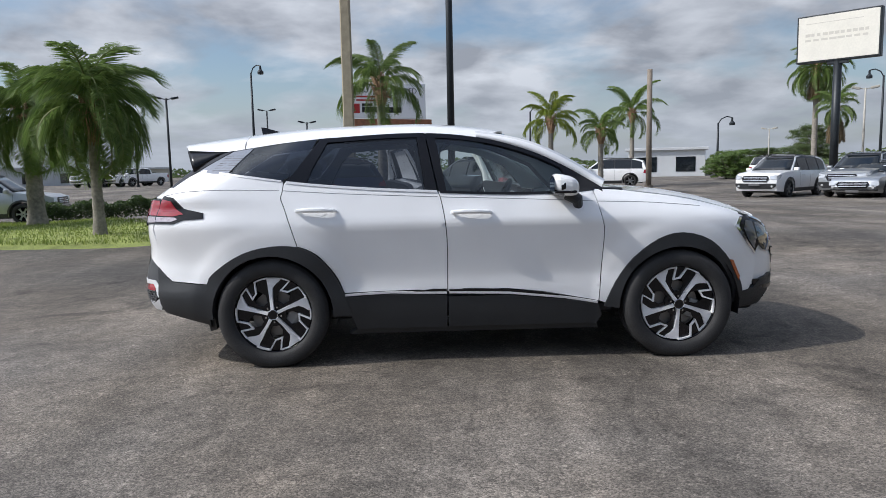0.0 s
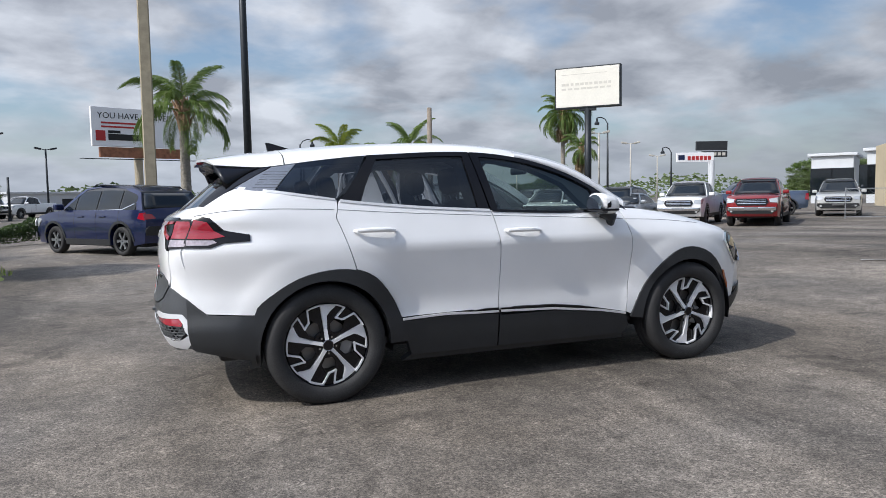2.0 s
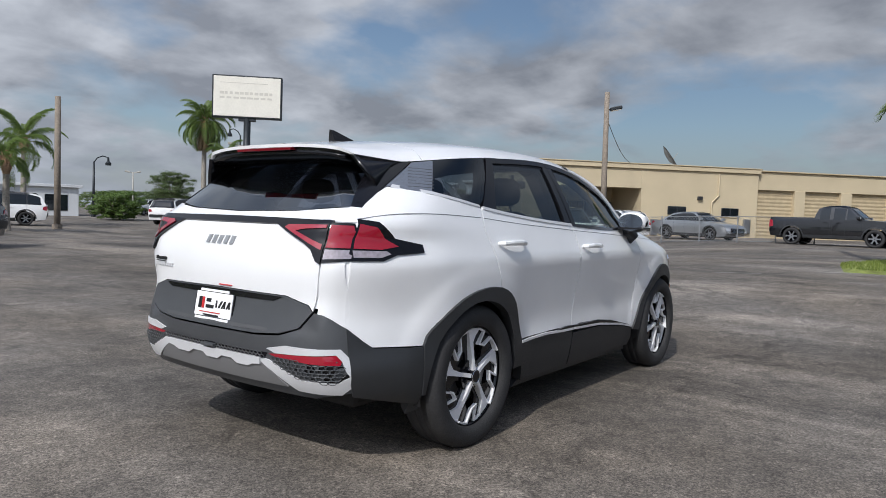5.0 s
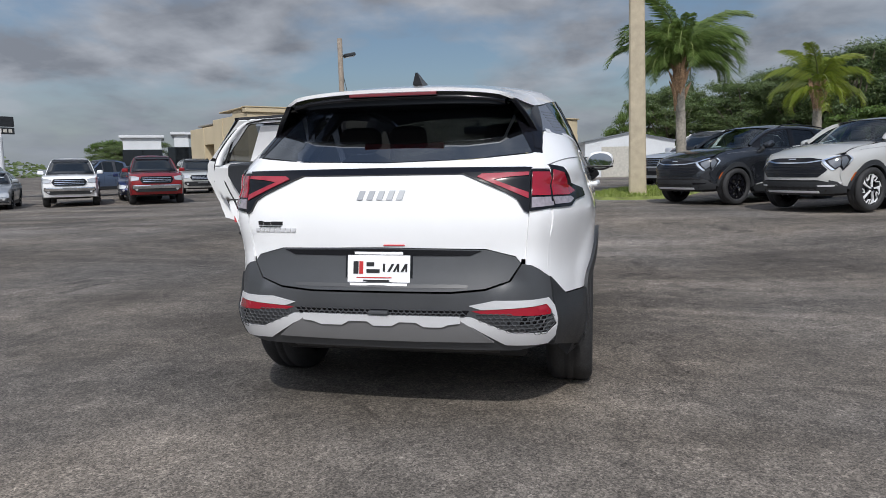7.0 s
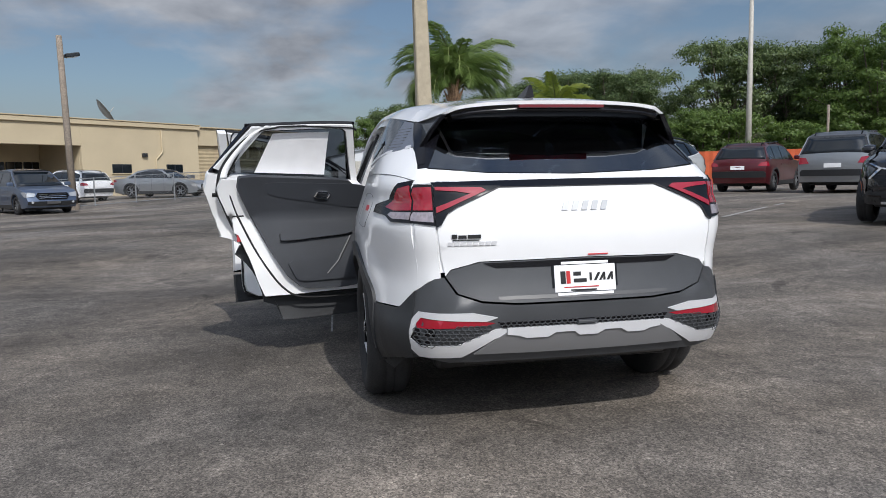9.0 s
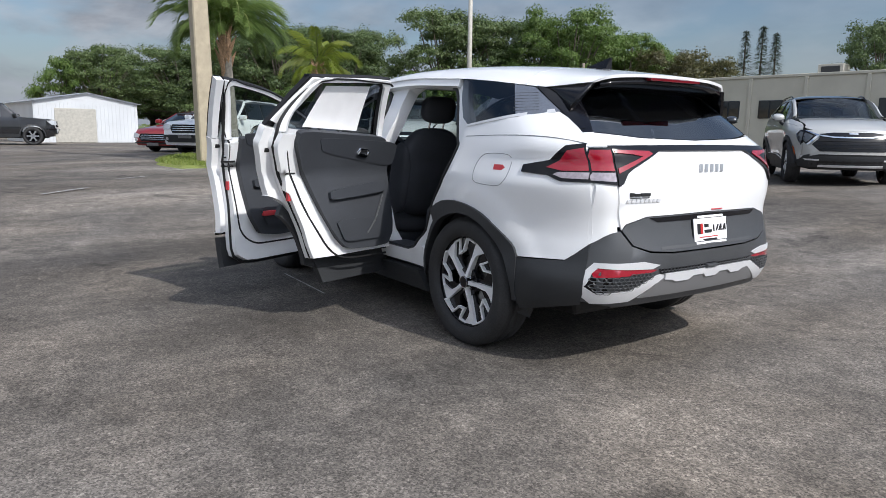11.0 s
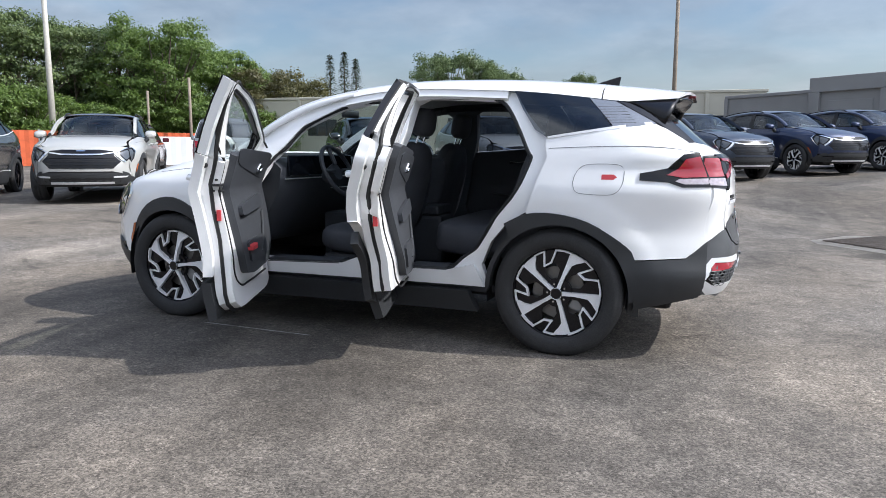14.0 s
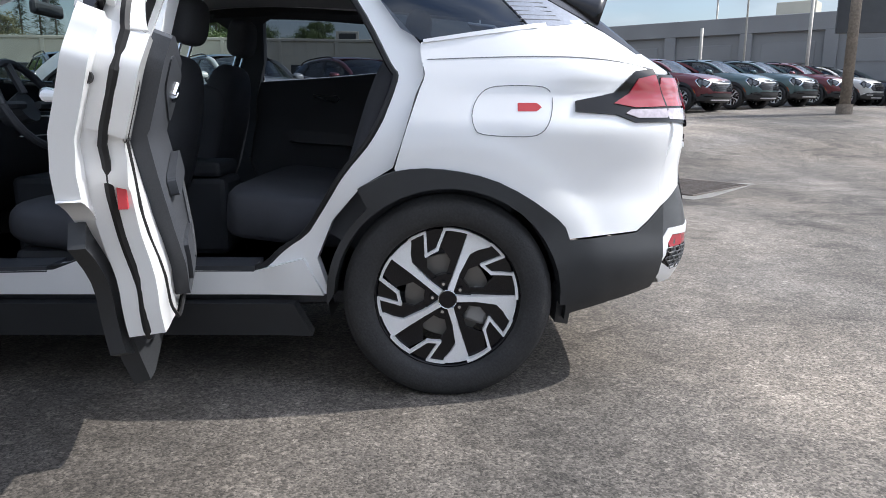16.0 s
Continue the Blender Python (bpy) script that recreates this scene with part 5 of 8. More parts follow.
    for i in range(4):
        bm.faces.new((a[i], b[i], b[(i + 1) % 4], a[(i + 1) % 4]))
    bmesh.ops.recalc_face_normals(bm, faces=bm.faces[:])
    p("roof_antenna", bm, M_GLOSS)
    # windscreen
    bm = bmesh.new()
    rows = []
    for k in range(9):
        t = k / 8
        rows.append([bm.verts.new((1.63 + .72 * t - .14 * abs(r) ** 2.5 * (1 - .0 * t) - .1 * abs(r) ** 4 * t, r * (.53 + .20 * t), 1.585 - .415 * t - .10 * t * (1 - t) * -1 - .02 * r * r)) for r in [-1 + .25 * j for j in range(9)]])
    for a, b in zip(rows, rows[1:]):
        for j in range(8):
            bm.faces.new((a[j], a[j + 1], b[j + 1], b[j])).smooth = True
    bmesh.ops.recalc_face_normals(bm, faces=bm.faces[:])
    if sum(f.normal.z for f in bm.faces) < 0:
        bmesh.ops.reverse_faces(bm, faces=bm.faces[:])
    p("windscreen", bm, M_GLASS)
    # bonnet
    bm = shell([(2.30, -.86), (2.75, -.97), (3.2, -.98), (3.42, -.86), (3.50, -.5), (3.52, 0), (3.50, .5), (3.42, .86), (3.2, .98), (2.75, .97), (2.30, .86), (2.36, .4), (2.38, 0), (2.36, -.4)], on_hood(), .012, .1)
    p("bonnet", bm, colour)
    bm = bmesh.new()
    box(bm, (2.2, -.72, 1.10), (2.42, .72, 1.165), .02)
    p("scuttle", bm, M_CLAD)
    # front end
    nose = [(-.80, .60), (-.78, .79), (-.66, .93), (-.4, .95), (.4, .95), (.66, .93), (.78, .79), (.80, .60), (.78, .42), (.5, .36), (-.5, .36), (-.78, .42)]
    p("front_bumper", shell(nose, on_front(-.005), .02, .12), colour)
    grille = [(-.52, .80), (-.5, .88), (-.3, .905), (.3, .905), (.5, .88), (.52, .80), (.62, .70), (.5, .58), (-.5, .58), (-.62, .70)]
    gr = p("grille", shell(grille, on_front(.004), .02, .12), M_GLOSS, None, "black mesh grille")
    for z in (.64, .70, .76):
        p("grille_bar", strip([(-.55 + .11 * k, z) for k in range(11)], on_front(.010), .006, .008), M_SEAL, gr)
    p("grille_trim", strip([(-.5, .855), (-.3, .825), (0, .82), (.3, .825), (.5, .855)], on_front(.018), .022, .012), M_CHROME, gr)
    p("front_valance", shell([(-.74, .30), (-.80, .44), (-.6, .505), (.6, .505), (.80, .44), (.74, .30)], on_front(.004), .02, .08), M_CLAD)
    lower = [(-.6, .35), (-.62, .50), (-.5, .53), (.5, .53), (.62, .50), (.6, .35), (.5, .27), (-.5, .27)]
    p("lower_grille", shell(lower, on_front(.006), .02, .12), M_SEAL)
    p("skid_plate", strip([(-.5 + .1 * k, .325) for k in range(11)], on_front(.012), .035, .012), M_SATIN)
    p("bonnet_badge", shell([(-.07, .875), (.07, .875), (.07, .895), (-.07, .895)], on_front(.012), .006, .05), M_CHROME)
    # tailgate
    gate = [(-.60, 1.163), (-.3, 1.172), (0, 1.175), (.3, 1.172), (.60, 1.163), (.64, 1.152), (.645, .965), (.633, .85), (.615, .755), (.593, .782), (.468, .815), (0, .822), (-.468, .815), (-.593, .782), (-.615, .755), (-.633, .85), (-.645, .965), (-.64, 1.152)]
    tg = p("tailgate", shell(gate, on_rear(), .012, .04), colour, None, "white tailgate panel" if hero else "")
    ledge = [(-.66, 1.222), (-.4, 1.198), (0, 1.188), (.4, 1.198), (.66, 1.222), (.70, 1.165), (.3, 1.166), (0, 1.168), (-.3, 1.166), (-.70, 1.165)]
    p("tailgate_ledge", shell(ledge, on_rear(.003), .01, st), colour, tg)
    glass = [(-.655, 1.228), (-.4, 1.202), (0, 1.192), (.4, 1.202), (.655, 1.228), (.60, 1.32), (.555, 1.41), (.50, 1.485), (0, 1.50), (-.50, 1.485), (-.555, 1.41), (-.60, 1.32)]
    p("rear_window", shell(glass, on_rear(-.004), 0, .09), M_REARGLASS, tg)
    bar = [(-.66, 1.162), (-.3, 1.166), (0, 1.168), (.3, 1.166), (.66, 1.162), (.645, 1.140), (.39, 1.138), (0, 1.138), (-.39, 1.138), (-.645, 1.140)]
    p("light_bar", shell(bar, on_rear(.008), .012, .025), M_GLOSS, tg)
    for s in (-1, 1):
        r_ = [(s * y, z) for y, z in ((.652, .967), (.63, .98), (.60, 1.03), (.56, 1.055), (.36, 1.143), (.652, 1.148))]
        lp = p("inner_lamp", shell(r_, on_rear(.013), .016, .02), M_GLOSS, tg)
        r_ = [(s * y, z) for y, z in ((.45, 1.138), (.648, 1.142), (.648, 1.128), (.56, 1.122), (.50, 1.112), (.648, 1.055), (.648, 1.03), (.57, 1.065), (.43, 1.125))]
        p("red_lens", shell(r_, on_rear(.019), .008, .02), M_REDLENS, lp)
    low = [(-.615, .752), (-.593, .779), (-.468, .811), (0, .818), (.468, .811), (.593, .779), (.615, .752), (.567, .68), (.467, .648), (.318, .635), (-.318, .635), (-.467, .648), (-.567, .68)]
    p("tailgate_cladding", shell(low, on_rear(.004), .012, st), M_CLADG, tg)
    p("number_recess", shell([(-.44, .80), (-.392, .65), (.392, .65), (.44, .80)], lambda y, z: Vector((rear_x(y, z) - .0055 + .02 * (z - .65) / .15, y, z)), .004, .06), mat("recess_grey_plastic", (.075, .076, .078), .4) if hero else M_CLADG, tg)
    # bumper
    bump = [(-.762, .642), (-.735, .678), (-.69, .720), (-.66, .738), (-.622, .748), (-.575, .675), (-.467, .638), (-.318, .625), (.318, .625), (.467, .638), (.575, .675), (.622, .748), (.66, .738), (.69, .720), (.735, .678), (.762, .642), (.775, .60), (.785, .5), (.75, .39), (.6, .36), (0, .36), (-.6, .36), (-.75, .39), (-.785, .5), (-.775, .60)]
    bp = p("rear_bumper", shell(bump, on_rear(), .02, st), M_CLADG)
    p("under_valance", shell([(-.50, .31), (-.52, .375), (.52, .375), (.50, .31)], on_rear(-.06), .02, .15), M_CLAD, bp)
    if hero:
        rear_details(p, bp, tg)
    else:
        for s in (-1, 1):
            r_ = [(s * y, z) for y, z in ((.40, .565), (.71, .60), (.745, .5), (.70, .40), (.55, .38), (.38, .52))]
            p("bumper_blade", shell(r_, on_rear(.012), .012, .08), M_SATIN, bp)
            r_ = [(s * y, z) for y, z in ((.44, .555), (.68, .575), (.70, .5), (.66, .43), (.56, .42), (.46, .51))]
            p("bumper_grille", shell(r_, on_rear(.018), .008, .08), M_GLOSS, bp)
    # underside and cabin block
    bm = bmesh.new()
    box(bm, (-.62, -.62, .26), (3.4, .62, .36), .03)
    p("underbody", bm, M_SEAL)
    if hero:
        cabin(p)
    else:
        bm = bmesh.new()
        box(bm, (-.6, -.72, .5), (2.2, .72, 1.12), .05)
        for x in (.35, 1.35):
            for y in (-.38, .38):
                box(bm, (x - .09, y - .25, 1.1), (x + .06, y + .25, 1.24), .04)
                box(bm, (x - .10, y - .13, 1.25), (x + .0, y + .13, 1.42), .04)
        p("cabin", bm, M_TRIM)
    add_wheels(car, colour is P_GREY)
    return car

# ---- the white car in the middle ----
hero = build_suv(pose(0, 0, 0), P_WHITE, True)
tagged(hero, "white crossover with black cladding and two open doors", "car")

# ---- other vehicles: one builder, several body forms ----
M_TINT = mat("smoked_glass", (0.010, 0.014, 0.018), 0.05, coat=0.15)
M_WHITELENS = mat("white_lamp_lens", (0.6, 0.62, 0.64), 0.1, 0.4, coat=1.0)
M_DIM = mat("grey_wheel_metal", (0.32, 0.33, 0.35), 0.35, 0.8)
FORMS = {
    # outline of the body above the wheels, then of the cabin, as (x, z), front at +x
    "suv": dict(w=1.98, axle=(-1.45, 1.42), r=.38, low=.27,
                body=[(-2.42, .50), (-2.48, .80), (-2.44, 1.12), (1.02, 1.16), (1.6, 1.10), (2.2, 1.03), (2.38, .92), (2.45, .62), (2.40, .40)],
                cabin=[(-2.40, 1.10), (-2.16, 1.62), (-1.7, 1.74), (-.2, 1.78), (.35, 1.73), (1.12, 1.15)], posts=(-1.5, -.5, .45), rails=True),
    "crossover": dict(w=1.84, axle=(-1.32, 1.30), r=.34, low=.24,
                      body=[(-2.12, .48), (-2.18, .78), (-2.10, 1.06), (.95, 1.06), (1.5, 1.01), (2.0, .92), (2.14, .80), (2.18, .55), (2.12, .38)],
                      cabin=[(-2.06, 1.04), (-1.82, 1.46), (-1.4, 1.57), (-.2, 1.62), (.3, 1.57), (1.08, 1.05)], posts=(-1.25, -.4, .45), rails=True),
    "pickup": dict(w=1.98, axle=(-1.75, 1.75), r=.41, low=.36,
                   body=[(-2.78, .62), (-2.80, .90), (-2.76, 1.30), (-.72, 1.30), (-.66, 1.24), (1.15, 1.24), (1.8, 1.21), (2.45, 1.16), (2.62, 1.04), (2.68, .70), (2.62, .50)],
                   cabin=[(-.80, 1.22), (-.62, 1.74), (-.3, 1.83), (.30, 1.86), (.62, 1.80), (1.24, 1.23)], posts=(-.1, .0, .55), rails=False),
    "minivan": dict(w=1.98, axle=(-1.5, 1.5), r=.345, low=.22,
                    body=[(-2.48, .46), (-2.55, .8), (-2.50, 1.08), (1.25, 1.08), (1.75, 1.0), (2.25, .90), (2.45, .75), (2.52, .5), (2.45, .33)],
                    cabin=[(-2.46, 1.06), (-2.28, 1.56), (-1.95, 1.70), (-.2, 1.74), (.45, 1.68), (1.42, 1.06)], posts=(-1.4, -.35, .7), rails=False),
    "sedan": dict(w=1.84, axle=(-1.4, 1.38), r=.33, low=.20,
                  body=[(-2.38, .5), (-2.42, .75), (-2.32, .98), (-1.7, 1.02), (.9, 1.0), (1.5, .92), (2.15, .80), (2.32, .66), (2.38, .45), (2.3, .3)],
                  cabin=[(-1.75, 1.0), (-1.15, 1.36), (-.7, 1.44), (.0, 1.46), (.3, 1.41), (1.02, .99)], posts=(-.9, -.2, .5), rails=False),
}


def loft(outline, half, crown=0.0, nose=0.0, step=.2):
    """A closed body: a side outline swept across its width, rounded towards the flanks."""
    out = []
    for (a, b), (c, d) in zip(outline, list(outline[1:]) + [outline[0]]):
        n = max(1, int(math.hypot(c - a, d - b) / step))
        out += [(a + (c - a) * k / n, b + (d - b) * k / n) for k in range(n)]
    if sum(a[0] * b[1] - b[0] * a[1] for a, b in zip(out, out[1:] + out[:1])) < 0:
        out.reverse()
    nb, pts = len(out), list(out)
    xs, zs = [p[0] for p in out], [p[1] for p in out]
    xm, zt = max(abs(min(xs)), max(xs)), max(zs)
    ob = np.array(out)
    for i in range(1, int((max(xs) - min(xs)) / step) + 1):
        for j in range(1, int((max(zs) - min(zs)) / step) + 1):
            q = (min(xs) + i * step, min(zs) + j * step)
            if inside(q, out) and np.min(np.hypot(ob[:, 0] - q[0], ob[:, 1] - q[1])) > step * .45:
                pts.append(q)
    v2, e2, f2, *_ = delaunay_2d_cdt([Vector(q) for q in pts], [(k, (k + 1) % nb) for k in range(nb)], [], 1, 1e-6)
    bm = bmesh.new()
    tops = sorted(set(round(z, 3) for z in zs))
    def put(x, z, r, edge):
        lift = crown * (1 - abs(r) ** 2.2) * max(0.0, min(1.0, (z - (zt - .45)) / .25)) if edge else 0
        push = nose * (1 - abs(r) ** 2.4) * math.copysign(max(0, abs(x) / xm - .75) / .25, x) if edge else 0
        return Vector((x + push, r * half(x, z), z + lift))
    rs = (-1, -.93, -.75, -.4, 0, .4, .75, .93, 1)
    cols = {}
    for k, q in enumerate(v2):
        for r in (-1, 1):
            cols[(k, r)] = bm.verts.new(put(q.x, q.y, r, False))
    for k in range(nb):
        for r in rs[1:-1]:
            x, z = out[k]
            inx = .035 * (1 if abs(r) > .9 else 0)
            cols[(k, r)] = bm.verts.new(put(x, z, r, True))
    for f in f2:
        bm.faces.new([cols[(i, 1)] for i in reversed(f)]).smooth = True
        bm.faces.new([cols[(i, -1)] for i in f]).smooth = True
    for k in range(nb):
        j = (k + 1) % nb
        for r0, r1 in zip(rs, rs[1:]):
            bm.faces.new((cols[(k, r0)], cols[(j, r0)], cols[(j, r1)], cols[(k, r1)])).smooth = True
    bmesh.ops.recalc_face_normals(bm, faces=bm.faces[:])
    for e in bm.edges:
        if len(e.link_faces) == 2 and e.calc_face_angle(0) > .6:
            e.smooth = False
    return bm


ROAD_WHEEL = {}


def road_wheel():
    """A plain road wheel of radius 1: tyre, rim with spokes, hub; face towards -y."""
    if ROAD_WHEEL:
        return ROAD_WHEEL
    n = 32
    for name, prof, m in (("tyre", [(.68, -.24), (.72, -.30), (.86, -.32), (.95, -.28), (.99, -.2), (1, 0), (.99, .2), (.95, .28), (.86, .32), (.68, .28)], M_RUBBER),
                          ("rim", [(.60, -.24), (.70, -.27), (.70, -.22), (.60, -.10), (.58, .2), (.02, .2)], M_GLOSS)):
        bm = bmesh.new()
        rg = [[bm.verts.new((r * math.cos(2 * math.pi * k / n), y, r * math.sin(2 * math.pi * k / n))) for r, y in prof] for k in range(n)]
        for k in range(n):
            for i in range(len(prof) - 1):
                bm.faces.new((rg[k][i], rg[k][i + 1], rg[(k + 1) % n][i + 1], rg[(k + 1) % n][i])).smooth = True
        bmesh.ops.recalc_face_normals(bm, faces=bm.faces[:])
        me = bpy.data.meshes.new(name)
        bm.to_mesh(me)
        me.materials.append(m)
        ROAD_WHEEL[name] = me
    bm = bmesh.new()
    for k in range(6):
        a = k * math.pi / 3
        c, s = math.cos(a), math.sin(a)
        q = [(.05, .12), (.4, .055), (.68, .13), (.68, -.13), (.4, -.055), (.05, -.12)]
        lo = [bm.verts.new((x * c - z * s, -.22 - .03 * x, x * s + z * c)) for x, z in q]
        hi = [bm.verts.new((x * c - z * s, -.12, x * s + z * c)) for x, z in q]
        bm.faces.new(lo)
        for i in range(6):
            bm.faces.new((lo[(i + 1) % 6], lo[i], hi[i], hi[(i + 1) % 6]))
    bmesh.ops.remove_doubles(bm, verts=bm.verts[:], dist=1e-4)
    bmesh.ops.recalc_face_normals(bm, faces=bm.faces[:])
    me = bpy.data.meshes.new("spokes")
    bm.to_mesh(me)
    me.materials.append(M_DIM)
    ROAD_WHEEL["spokes"] = me
    return ROAD_WHEEL


def vehicle(form, colour, name, trim=M_CLAD, bright=M_CHROME):
    f = FORMS[form]
    W, low, R = f["w"] / 2, f["low"], f["r"]
    car = thing(name)

    def p(n, bm, m, parent=None, label=""):
        return part(n, bm, m, parent or car, label)
    body, cab = f["body"], f["cabin"]
    xr, xf = body[0][0], body[-1][0]
    zb = cab[0][1]
    plan = lambda x: 1 - .10 * max(0, (x - xf + .55) / .6) ** 2 - .07 * max(0, (xr + .4 - x) / .45) ** 2
    half = lambda x, z: W * plan(x) * float(np.interp(z, (.2, .5, .8, zb, zb + .12), (.93, .985, 1, .955, .9)))
    roof = max(z for _, z in cab)
    ghalf = lambda x, z: W * float(np.interp(z, (zb, zb + .1, roof - .1, roof), (.93, .90, .73, .62))) * (1 - .04 * max(0, (x - .4)))
    # wheel openings in the lower edge
    bottom = []
    for ax in (f["axle"][1], f["axle"][0]):
        ra = R + .075
        bottom += [(ax + ra, low)] + [(ax + ra * math.cos(a), R + ra * math.sin(a)) for a in [math.pi * k / 8 for k in range(9)]] + [(ax - ra, low)]
    shape = body + [(xf - .04, low + .04)] + bottom + [(xr + .04, low + .06)]
    p("body", loft(shape, half, .035, .10), colour)
    p("cabin", loft(cab, lambda x, z: ghalf(x, z) - .012, .02, .0, .15), M_TRIM)
    # roof skin and pillars
    top = [q for q in cab[1:-1]]
    x0, x1 = cab[1][0], cab[-2][0]
    rz = lambda x: float(np.interp(x, [a for a, _ in cab], [b for _, b in cab]))
    bm = bmesh.new()
    rows = []
    for k in range(13):
        x = x0 - .04 + (x1 - x0 + .05) * k / 12
        z = rz(x)
        rows.append([bm.verts.new((x, r * (ghalf(x, z) + .012), z + .025 + .03 * (1 - r * r) - (.05 if abs(r) == 1 else 0))) for r in (-1, -.94, -.6, 0, .6, .94, 1)])
    for a, b in zip(rows, rows[1:]):
        for i in range(6):
            bm.faces.new((a[i], a[i + 1], b[i + 1], b[i])).smooth = True
    bmesh.ops.solidify(bm, geom=bm.faces[:], thickness=-.02)
    p("roof", bm, colour)
    gs = lambda s, off: (lambda x, z: Vector((x, s * (ghalf(x, z) + off), z)))
    posts = f["posts"]
    for s in (-1, 1):
        # screen pillar, side posts and rear pillar
        line = [cab[-1], cab[-2], cab[-3]]
        p("pillar", shell([(a + .03, b) for a, b in line] + [(a - .07, b - .02) for a, b in line[::-1]], gs(s, .004), .02, .2), colour)
        line = [cab[0], cab[1], cab[2]]
        p("pillar", shell([(a - .02, b) for a, b in line] + [(a + .16, b - .03) for a, b in line[::-1]], gs(s, .004), .02, .2), colour)
        edges = [cab[0][0] + .22] + list(posts) + [cab[-1][0] - .12]
        for a, b in zip(edges, edges[1:]):
            if b - a < .3:
                continue
            n = 5
            up = [(a + (b - a) * k / n, max(zb + .04, min(rz(a + (b - a) * k / n) - .075, roof - .10))) for k in range(n + 1)]
            q = [(a + .03, zb + .02)] + [(x + (.03 if k == 0 else -.03 if k == n else 0), z) for k, (x, z) in enumerate(up)] + [(b - .03, zb + .02)]
            p("side_window", shell(q, gs(s, .008), .012, .2), M_TINT)
        if form == "crossover":
            p("belt_strip", strip([(-1.75, zb + .16), (-1.35, zb + .03), (-.5, zb + .012), (.9, zb + .006)], gs(s, .014), .022, .012), bright)
        # handles, mirror, sill
        for x in posts[1:]:
            bm = bmesh.new()
            y = half(x - .3, zb - .14)
            box(bm, (x - .38, s * y - .02, zb - .15), (x - .18, s * y + .025 * s + (.0 if s > 0 else 0), zb - .115), .008)
            p("door_handle", bm, colour)
        for x in list(posts) + [cab[-1][0] + .02]:
            zz = (low + .1, zb - .01)
            y = lambda z: half(x, z) + .002
            bm = bmesh.new()
            q = [[bm.verts.new((x + dx, s * (y(z)), z)) for dx in (-.005, .005)] for z in [zz[0] + (zz[1] - zz[0]) * k / 6 for k in range(7)]]
            for r0, r1 in zip(q, q[1:]):
                bm.faces.new((r0[0], r0[1], r1[1], r1[0]))
            p("door_gap", bm, M_SEAL)
        bm = bmesh.new()
        box(bm, (cab[-1][0] - .22, s * (W + .06) - .11, zb + .03), (cab[-1][0] - .06, s * (W + .06) + .11, zb + .18), .04, 3)
        p("side_mirror", bm, colour)
        p("sill", shell([(f["axle"][0] + R + .1, low), (f["axle"][0] + R + .1, low + .14), (f["axle"][1] - R - .1, low + .14), (f["axle"][1] - R - .1, low)], lambda x, z: Vector((x, s * (half(x, z) + .012), z)), .03, .4), trim)
        for ax in f["axle"]:
            ra = R + .075
            arc = [(ax + (ra + .055) * math.cos(a), R + (ra + .055) * math.sin(a)) for a in [math.pi * k / 10 for k in range(11)]]
            arc += [(ax + ra * math.cos(a), R + ra * math.sin(a)) for a in [math.pi * k / 10 for k in range(10, -1, -1)]]
            p("wheel_arch", shell(arc, lambda x, z: Vector((x, s * (half(x, z) + .012), z)), .06, .2), trim)
        # lamps at the corners
        zt = body[-4][1] if form != "sedan" else .74
        hl = [(xf - .30, zt - .06), (xf - .10, zt - .04), (xf + .04, zt - .10), (xf + .03, zt - .26), (xf - .10, zt - .24)]
        p("headlamp", shell(hl, lambda x, z: Vector((x, s * (half(x, z) + .006), z)), .03, .1), M_WHITELENS)
        tl = [(xr - .02, .82), (xr + .18, .86), (xr + .14, zb - .06), (xr - .02, zb - .04)]
        p("tail_lamp", shell(tl, lambda x, z: Vector((x, s * (half(x, z) + .008), z)), .03, .1), M_REDLENS)
        if f["rails"]:
            bm = bmesh.new()
            tube(bm, [(x0 + .1, s * W * .60, rz(x0 + .1) + .01), (x0 + .2, s * W * .60, rz(x0 + .2) + .07), (x1 - .3, s * W * .60, rz(x1 - .3) + .07), (x1 - .15, s * W * .60, rz(x1 - .15) + .02)], .018, 6)
            p("roof_rail", bm, M_GLOSS)
    # front: screens, grille, bumper, lamps, plate bar
    def screen(pa, pb, off):
        bm = bmesh.new()
        rows = []
        for k in range(5):
            t = .06 + .86 * k / 4
            x, z = pa[0] + (pb[0] - pa[0]) * t, pa[1] + (pb[1] - pa[1]) * t
            rows.append([bm.verts.new((x + off * (1 - abs(r) ** 2.5 * .6), r * (ghalf(x, z) - .07), z + .012)) for r in (-1, -.6, 0, .6, 1)])
        for a, b in zip(rows, rows[1:]):
            for i in range(4):
                bm.faces.new((a[i], a[i + 1], b[i + 1], b[i])).smooth = True
        bmesh.ops.recalc_face_normals(bm, faces=bm.faces[:])
        bmesh.ops.solidify(bm, geom=bm.faces[:], thickness=.01)
        return bm
    p("windscreen", screen(cab[-1], cab[-2], .035), M_TINT)
    p("rear_window", screen(cab[0], cab[1], -.035), M_TINT)
    bx = lambda z: float(np.interp(z, [q[1] for q in body[:-4:-1]], [q[0] for q in body[:-4:-1]]))
    fy = lambda y, z, off: Vector((bx(z) + .10 * (1 - (abs(y) / W) ** 2.4) + off, y, z))
    zt = body[-4][1] if form != "sedan" else .74
    gr = [(-.52, zt - .08), (.52, zt - .08), (.60, zt - .2), (.5, zt - .34), (-.5, zt - .34), (-.60, zt - .2)]
    g = p("grille", shell(gr, lambda y, z: fy(y, z, .02), .03, .15), M_GLOSS)
